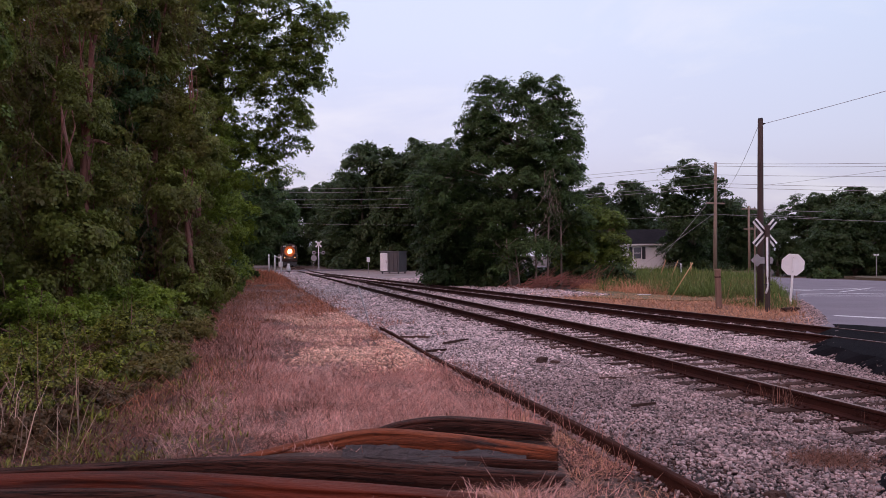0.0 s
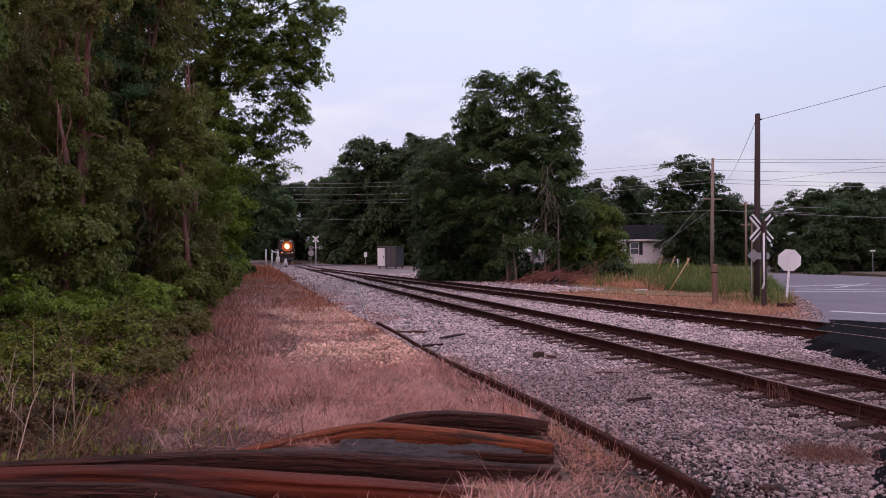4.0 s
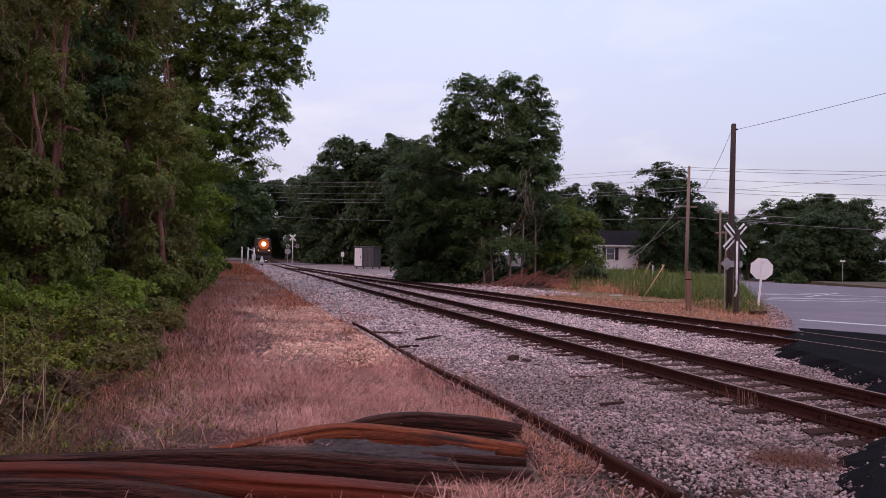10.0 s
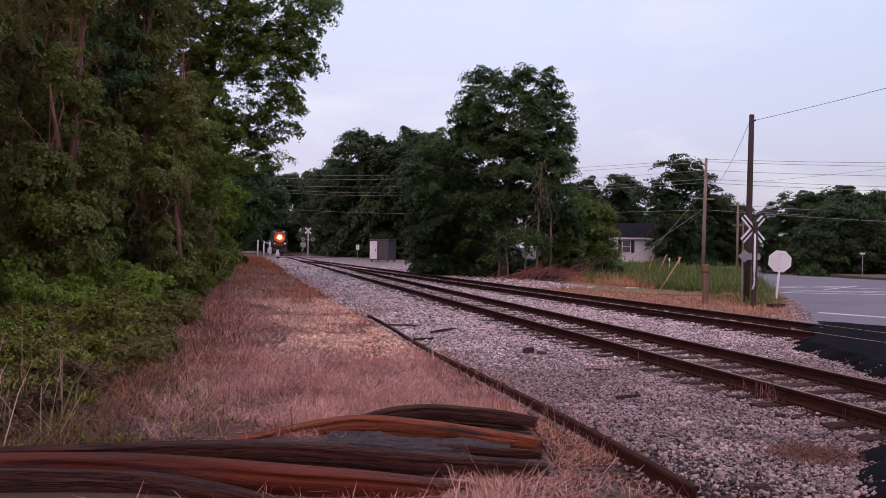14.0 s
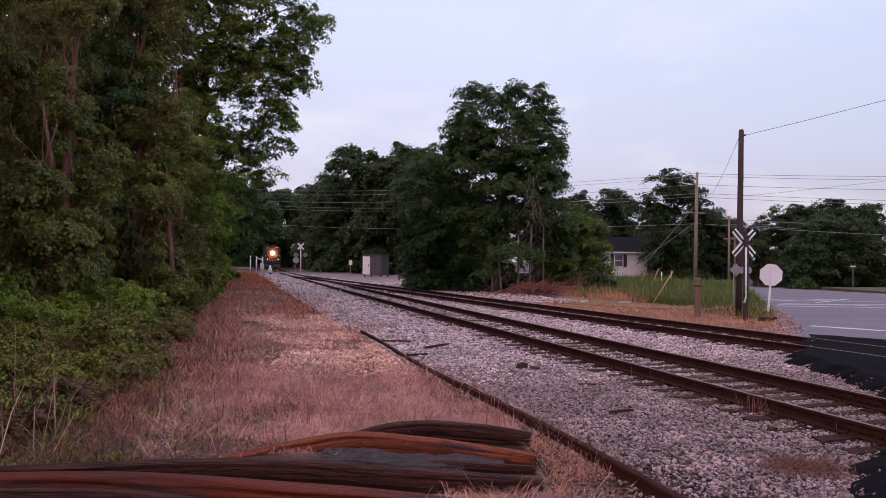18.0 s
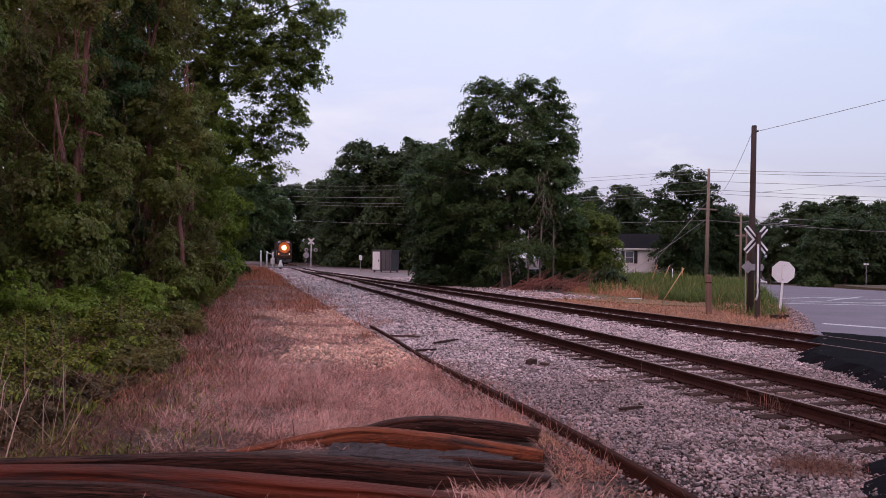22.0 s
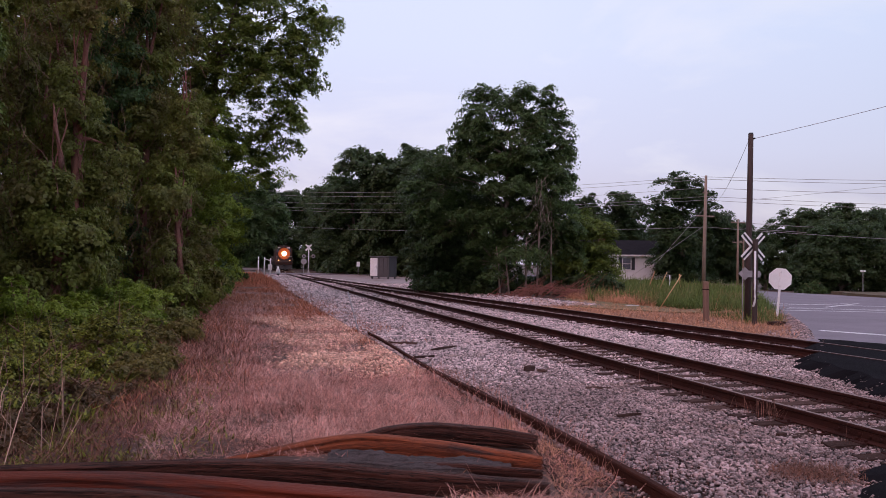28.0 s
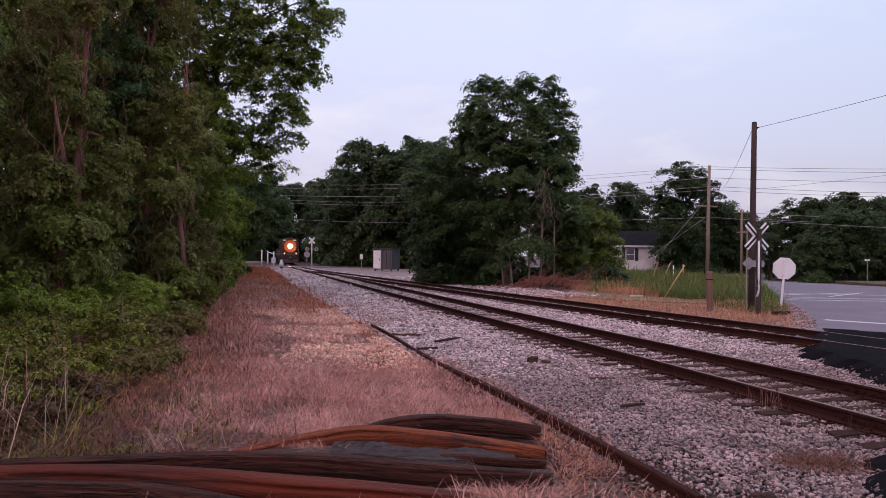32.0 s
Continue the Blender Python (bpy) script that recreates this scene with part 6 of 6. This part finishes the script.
# ---- house ----
house = thing("house", pose(20.3, 80.0, -0.15, 0, 0, -6), "low white clapboard house with a dark roof", "house")
part("wall", box(9.0, 6.0, 2.72, 0, 3.0, 1.66, 0.02), M_SIDING, house)
part("skirting", box(8.9, 5.9, 0.32, 0, 3.0, 0.15, 0.01), M_ROOF, house)
for k in range(16):
    part("clapboard", box(9.04, 0.02, 0.155, 0, -0.008, 0.42 + k * 0.162, 0.004, rot=Matrix.Rotation(0.06, 3, "X")), M_SIDING, house)
bm = bmesh.new()
prof = [(-0.45, 2.99), (3.0, 4.65), (6.45, 2.99), (6.45, 2.86), (3.0, 4.52), (-0.45, 2.86)]
ra, rb = [bm.verts.new((-4.8, y, z)) for y, z in prof], [bm.verts.new((4.8, y, z)) for y, z in prof]
for i in range(6):
    bm.faces.new((ra[i], ra[(i + 1) % 6], rb[(i + 1) % 6], rb[i]))
bm.faces.new(ra)
bm.faces.new(rb)
roof = part("roof", bm, M_ROOF, house)
part("chimney", box(0.7, 0.7, 1.3, -1.9, 2.2, 4.6, 0.02), M_BRICK, roof)
part("fascia", box(9.6, 0.03, 0.16, 0, -0.47, 2.91, 0.004), M_WHITE, house)
for wx in (0.55, -2.9):
    win = part("window", box(0.95, 0.06, 1.35, wx, -0.03, 2.02, 0.01), M_WHITE, house)
    part("pane", box(0.80, 0.02, 0.56, wx, -0.065, 2.33, 0.003), M_GLASS, win)
    part("pane", box(0.80, 0.02, 0.56, wx, -0.065, 1.71, 0.003), M_GLASS, win)
    part("sill", box(1.05, 0.1, 0.05, wx, -0.06, 1.33, 0.006), M_WHITE, win)
    for side in (-0.68, 0.68):
        part("shutter", box(0.36, 0.04, 1.35, wx + side, -0.03, 2.02, 0.008), M_SHUTTER, house)

# ---- things at the far crossing ----
ms = thing("crossing_signal", pose(-18.8, 112.0, -0.1, 0, 0, 4), "white crossbuck mast with flashing lamps", "crossing signal")
part("mast", cyl(0.09, 0.08, (0, 0, 0), (0, 0, 4.2), 10), M_WHITE, ms, smooth=True)
for rot, y in ((45, -0.1), (-45, -0.12)):
    part("blade", box(1.25, 0.01, 0.23, 0, 0, 0, 0.003), M_WHITE, ms, m=pose(0, y, 3.85, 0, rot, 0))
part("crossarm", cyl(0.04, 0.04, (-0.75, 0, 2.55), (0.75, 0, 2.55), 8), M_SIGNGREY, ms)
for side in (-0.7, 0.7):
    lamp = part("signal_lamp", cyl(0.3, 0.3, (side, -0.02, 2.55), (side, -0.06, 2.55), 14), M_SIGNGREY, ms)
    part("hood", cyl(0.12, 0.11, (side, -0.06, 2.55), (side, -0.25, 2.55), 10), M_DARKMETAL, lamp)
part("base", box(0.4, 0.4, 0.3, 0, 0, 0.15), M_SIGNGREY, ms)
ds = thing("round_sign", pose(-19.45, 111.6, -0.1, 0, 0, 4), "grey round warning sign seen from behind", "road sign")
part("post", cyl(0.035, 0.035, (0, 0, 0), (0, 0, 2.0), 8), M_SIGNGREY, ds)
part("disc", cyl(0.45, 0.45, (0, -0.05, 1.75), (0, -0.03, 1.75), 20), M_SIGNGREY, ds)

# white gate-like posts and a marker left of the track
for i, (n, h) in enumerate(((2.8, 2.4), (3.5, 2.3), (4.2, 2.2))):
    p = plan(95.5 - i * 0.7, n, -0.2)
    t = thing("white_post", Matrix.Translation(p), "thin white post beside the far track", "post", "white posts by the far track")
    part("post", cyl(0.09, 0.08, (0, 0, 0), (0, 0, h), 8), M_WHITE, t, smooth=True)
    if i == 1:
        part("arm", cyl(0.06, 0.05, (0, 0, h - 0.15), (0.75, 0.1, h - 0.42), 8), M_WHITE, t)
    if i == 2:
        part("box", box(0.45, 0.3, 0.7, 0, -0.15, 1.1), M_WHITE, t)
rail_ = thing("guard_rail", Matrix.Translation(plan(96.5, -0.4, -0.2)), "low grey guard rail beside the far road", "guard rail")
part("beam", box(4.2, 0.08, 0.28, 1.6, 0, 0.85), M_SIGNGREY, rail_)
for k in range(3):
    part("post", box(0.12, 0.12, 0.8, 0.1 + k * 1.5, 0.08, 0.4), M_GREYPOLE, rail_)
mk = thing("white_marker", Matrix.Translation(plan(94.5, 5.15, -0.2)), "stout white marker on a dark foot by the track", "marker")
part("foot", cyl(0.16, 0.14, (0, 0, 0), (0, 0, 0.35), 10), M_DARKMETAL, mk)
part("body", tube([(0, 0, 0.3), (0, 0, 0.55), (0, 0, 0.8), (0, 0, 0.9), (0, 0, 1.2)], [0.30, 0.28, 0.22, 0.15, 0.12], 12), M_WHITE, mk, smooth=True)

cab = thing("relay_cabinet", pose(-7.0, 82.5, -0.14, 0, 0, -24), "large grey metal relay cabinet on short legs", "relay cabinet")
part("body", box(2.3, 1.9, 2.2, 1.15, 0.95, 1.3, 0.03), M_CABINET, cab)
d = part("end_door", box(0.9, 0.05, 2.0, 0.45, -0.03, 1.3, 0.01), M_WHITE, cab, "pale metal door")
part("handle", box(0.05, 0.06, 0.3, 0.75, -0.07, 1.3, 0.01), M_DARKMETAL, d)
part("roof", box(2.5, 2.1, 0.1, 1.15, 0.95, 2.45, 0.03), M_CABINET, cab)
for k in range(3):
    part("rib", box(0.04, 0.05, 2.1, 1.1 + k * 0.5, -0.02, 1.3, 0.006), M_CABINET, cab)
for x in (0.15, 2.15):
    for y in (0.15, 1.75):
        part("leg", box(0.12, 0.12, 0.22, x, y, 0.11), M_DARKMETAL, cab)
sg = thing("small_white_sign", pose(-8.6, 85.0, -0.15, 0, 0, 0), "small white sign on a post by the cabinet", "road sign")
part("post", cyl(0.03, 0.03, (0, 0, 0), (0, 0, 1.7), 8), M_SIGNGREY, sg)
part("plate", box(0.36, 0.02, 0.55, 0, -0.04, 1.6, 0.005), M_WHITE, sg)
# far street sign at the side street
fs = thing("street_sign", pose(32.6, 56.0, -0.1, 0, 0, 0), "small pale street sign on a white post", "road sign")
part("post", cyl(0.025, 0.025, (0, 0, 0), (0, 0, 1.7), 8), M_SIGNGREY, fs)
part("plate", box(0.40, 0.03, 0.12, 0, 0, 1.62, 0.005), M_WHITE, fs)



def make_car(label, paint):
    t = thing("car", Matrix.Identity(4), label, "car", "cars on the far street")
    side = [(-2.15, 0.42), (-2.2, 0.85), (-1.25, 0.95), (-0.65, 1.40), (0.75, 1.42), (1.45, 0.98), (2.1, 0.92), (2.2, 0.45)]
    bm = bmesh.new()
    rows = [[bm.verts.new((x, w * (1.0 if z < 1.2 else 0.78), z)) for x, z in side] for w in (-0.86, 0.86)]
    for i in range(8):
        bm.faces.new((rows[0][i], rows[0][(i + 1) % 8], rows[1][(i + 1) % 8], rows[1][i]))
    bm.faces.new(rows[0])
    bm.faces.new(rows[1])
    bmesh.ops.bevel(bm, geom=bm.edges[:], offset=0.05, segments=2, affect="EDGES")
    body = part("body", bm, paint, t)
    for w in (-0.84, 0.84):
        part("side_window", box(1.5, 0.05, 0.3, 0.05, w * 0.97, 1.14, 0.02), M_SHUTTER, body)
    part("windscreen", box(0.05, 1.35, 0.44, -1.0, 0, 1.17, 0.02, rot=None), M_SHUTTER, body)
    for x in (-1.35, 1.35):
        for w in (-0.78, 0.78):
            wheel = part("wheel", cyl(0.33, 0.33, (x, w - 0.1, 0.33), (x, w + 0.1, 0.33), 16), M_TYRE, t)
            part("rim", cyl(0.2, 0.2, (x, w * 1.14, 0.33), (x, w * 1.15, 0.33), 12), M_SIGNGREY, wheel)
    return t


M_PALECAR = material("pale_car_paint", (0.72, 0.72, 0.76), (0.66, 0.66, 0.70), rough=0.25, bump=0.0)
M_SILVERCAR = material("silver_car_paint", (0.45, 0.46, 0.50), (0.40, 0.41, 0.45), rough=0.25, bump=0.0)
white_car = make_car("white saloon car driving on the far street", M_PALECAR)
silver_car = make_car("silver saloon car driving on the far street", M_SILVERCAR)

# scraps lying on the stones
for i, (x, y, a, l, w, h, z) in enumerate(((1.75, 13.4, 0.6, 0.24, 0.07, 0.12, -0.19), (1.95, 13.2, 2.0, 0.26, 0.07, 0.06, -0.17), (2.64, 11.7, 0.1, 0.42, 0.16, 0.035, -0.2), (4.02, 8.5, 0.5, 0.15, 0.10, 0.06, -0.2),
                                           (2.5, 9.4, 0.2, 0.34, 0.05, 0.04, -0.16), (-0.7, 17.5, -0.2, 0.7, 0.1, 0.06, -0.17), (0.25, 16.6, 0.9, 0.9, 0.07, 0.05, -0.17), (-0.2, 15.0, 0.3, 0.5, 0.06, 0.05, -0.17), (2.62, 5.95, 0.2, 0.15, 0.12, 0.06, -0.2))):
    bm = bmesh.new()
    ends = []
    for q in range(5):
        u = q / 4
        taper = 1 - 0.5 * abs(u - 0.45) - 0.15 * rr.random()
        ends.append([bm.verts.new(((u - 0.5) * l + rr.uniform(-0.01, 0.01), w / 2 * cy * taper + rr.uniform(-0.1, 0.1) * w, h / 2 * cz * taper + rr.uniform(-0.1, 0.1) * h)) for cy, cz in ((-1, -1), (1, -1), (1.0, 0.4), (0.4, 1), (-0.7, 0.8))])
    for e0, e1 in zip(ends, ends[1:]):
        for q in range(5):
            bm.faces.new((e0[q], e0[(q + 1) % 5], e1[(q + 1) % 5], e1[q]))
    bm.faces.new(ends[0])
    bm.faces.new(ends[-1])
    ob = new("wood_scrap", bm_mesh("wood_scrap", bm, M_TIE))
    ob.matrix_basis = pose(x, y, z + h / 2, rr.uniform(-4, 4), rr.uniform(-4, 4), math.degrees(a))
    tagged(ob, "dark splintered scrap of tie wood on the stones", "wood scrap", "scraps on the ballast")
blades("rust_tuft", np.array([(3.6 + rr.gauss(0, 0.22), 6.95 + rr.gauss(0, 0.16), -0.17) for _ in range(2600)]), 0.055, 0.006, 70, 61, M_BROWNWEED, "flat tuft of brown dead weeds on the stones", "weeds")

# ---- locomotive ----


def make_train():
    t = thing("locomotive", pose(*plan(150, 7.5, 0), 0, 0, HEAD), "dark diesel locomotive, tinted red for the glow of its lit headlight", "locomotive")
    bm = box(3.0, 20.0, 0.5, 0, 10.4, 1.25, 0.03)
    part("underframe", bm, M_LOCO_DARK, t)
    # nose and cab: outlines swept across
    bm = bmesh.new()
    ring = [(-1.05, 1.5), (-1.05, 2.75), (-0.8, 2.95), (0.8, 2.95), (1.05, 2.75), (1.05, 1.5)]
    f = [bm.verts.new((x * 0.86, 0.55 + (z - 1.5) * 0.22, z)) for x, z in ring]
    b = [bm.verts.new((x, 2.4, z)) for x, z in ring]
    for i in range(5):
        bm.faces.new((f[i], f[i + 1], b[i + 1], b[i]))
    bm.faces.new(f)
    nose = part("nose", bm, M_LOCO, t)
    part("nose_door", box(0.62, 0.04, 1.15, 0.0, 0.66, 2.15, 0.02, rot=None), M_LOCO, nose)
    bm = bmesh.new()
    ring = [(-1.52, 1.5), (-1.52, 3.9), (-1.25, 4.3), (-0.6, 4.5), (0.6, 4.5), (1.25, 4.3), (1.52, 3.9), (1.52, 1.5)]
    f = [bm.verts.new((x, 2.2 + max(0, z - 2.9) * 0.15, z)) for x, z in ring]
    b = [bm.verts.new((x, 4.8, z)) for x, z in ring]
    for i in range(7):
        bm.faces.new((f[i], f[i + 1], b[i + 1], b[i]))
    bm.faces.new(f)
    bm.faces.new(b)
    cabin = part("cab", bm, M_LOCO, t)
    for x in (-1.0, -0.36, 0.36, 1.0):
        w = part("windshield", box(0.5, 0.03, 0.55, x, 2.28, 3.5, 0.01), M_GLASS, cabin)
    for side in (-1, 1):
        part("side_window", box(0.03, 1.2, 0.6, side * 1.53, 3.5, 3.45, 0.01), M_GLASS, cabin)
        part("number_board", box(0.55, 0.08, 0.2, side * 0.85, 2.36, 4.08, 0.01), M_WHITE, cabin)
    house_ = part("headlight_housing", box(1.0, 0.55, 0.9, 0, 0.86, 3.0, 0.06), M_LOCO_DARK, nose)
    # lamp disc drawn larger than a lens to take in its glare
    part("headlight", cyl(0.36, 0.36, (0, 0.58, 3.0), (0, 0.54, 3.0), 20), M_HEADLAMP, house_, "glaring warm headlight")
    # added flat cone glows orange in place of the lamp's bloom
    bm = bmesh.new()
    bmesh.ops.create_cone(bm, cap_ends=False, segments=20, radius1=0.34, radius2=1.05, depth=0.06, matrix=Matrix.Translation((0, 0.5, 3.0)) @ Matrix.Rotation(radians(90), 4, "X"))
    part("reflector", bm, M_HEADBLOOM, house_, "orange disc standing in for the headlight's bloom")
    for side in (-1, 1):
        dl = part("ditch_light_box", box(0.36, 0.2, 0.34, side * 1.0, 0.3, 1.78, 0.03), M_LOCO_DARK, t)
        part("ditch_light", cyl(0.11, 0.11, (side * 1.0, 0.2, 1.78), (side * 1.0, 0.17, 1.78), 14), M_DITCH, dl, "glowing ditch lamp")
        for z in (0.5, 0.85, 1.2):
            part("step", box(0.5, 0.3, 0.04, side * 1.25, 0.55, z, 0.006), M_LOCO_DARK, t)
        bm = cyl(0.025, 0.025, (side * 1.42, 0.2, 1.5), (side * 1.42, 0.2, 2.5), 6)
        cyl(0.025, 0.025, (side * 1.42, 0.2, 2.5), (side * 0.3, 0.15, 2.5), 6, bm)
        part("handrail", bm, M_SIGNGREY, t)
        bm = cyl(0.02, 0.02, (side * 1.45, 5.0, 2.5), (side * 1.45, 20.2, 2.5), 6)
        for k in range(11):
            cyl(0.02, 0.02, (side * 1.45, 5.2 + k * 1.5, 1.5), (side * 1.45, 5.2 + k * 1.5, 2.5), 6, bm)
        part("side_rail", bm, M_SIGNGREY, t)
    bm = bmesh.new()
    pl = [(-1.45, 0.95), (1.45, 0.95), (1.3, 0.22), (-1.3, 0.22)]
    f = [bm.verts.new((x, 0.25 - (0.95 - z) * 0.3 + abs(x) * 0.12, z)) for x, z in pl]
    b = [bm.verts.new((x, 0.75, z)) for x, z in pl]
    for i in range(4):
        bm.faces.new((f[i], f[(i + 1) % 4], b[(i + 1) % 4], b[i]))
    bm.faces.new(f)
    bm.faces.new(b)
    part("plow", bm, M_LOCO_DARK, t)
    part("front_sill", box(3.0, 0.3, 0.55, 0, 0.45, 1.25, 0.03), M_LOCO, t)
    part("coupler", box(0.3, 0.6, 0.3, 0, 0.0, 0.95, 0.05), M_DARKMETAL, t)
    part("long_hood", box(1.9, 14.6, 2.6, 0, 12.4, 2.85, 0.12), M_LOCO, t)
    part("fuel_tank", box(2.6, 4.5, 0.8, 0, 10.4, 0.65, 0.1), M_LOCO_DARK, t)
    for y in (4.2, 16.6):
        tr = part("truck", box(2.2, 4.6, 0.55, 0, y, 0.72, 0.08), M_LOCO_DARK, t)
        for k in (-1.7, 0, 1.7):
            for side in (-0.75, 0.75):
                part("wheel", cyl(0.51, 0.51, (side - 0.06, y + k, 0.51), (side + 0.06, y + k, 0.51), 20), M_DARKMETAL, tr)
    for y in (8, 12, 16):
        part("roof_fan", cyl(0.6, 0.6, (0, y, 4.15), (0, y, 4.3), 16), M_LOCO_DARK, t)
    part("horn", cyl(0.06, 0.12, (0.3, 3.2, 4.62), (0.3, 2.7, 4.62), 10), M_DARKMETAL, t)
    return t


train = make_train()


def motions():
    """The locomotive creeps up to the far crossing; two cars pass each other's way on the far street."""
    away = [(0, 151.0), (4, 150.2), (8, 149.6), (12, 149.0), (15, 148.2), (18, 147.0), (20, 145.6), (22, 143.8), (24, 141.8), (26, 139.4), (28, 136.4), (30, 132.8), (32, 128.8)]
    walk(train, [(t, pose(*plan(s, main_centre(s), 0), 0, 0, HEAD)) for t, s in away])

    # along the far street, x by time
    for car, y, turn, xs in ((white_car, 170.0, 0, ((0, 260.0), (20.0, 91.3), (21.0, 83.4), (21.8, 75.6), (32, -10.0))),
                             (silver_car, 174.0, 180, ((0, -80.0), (23.0, 62.0), (24.8, 76.4), (25.2, 79.2), (32, 130.0)))):
        walk(car, [(t, pose(x, y, GROUND - 0.03 - fall(80, y), 0, 0, turn)) for t, x in xs])


motions()
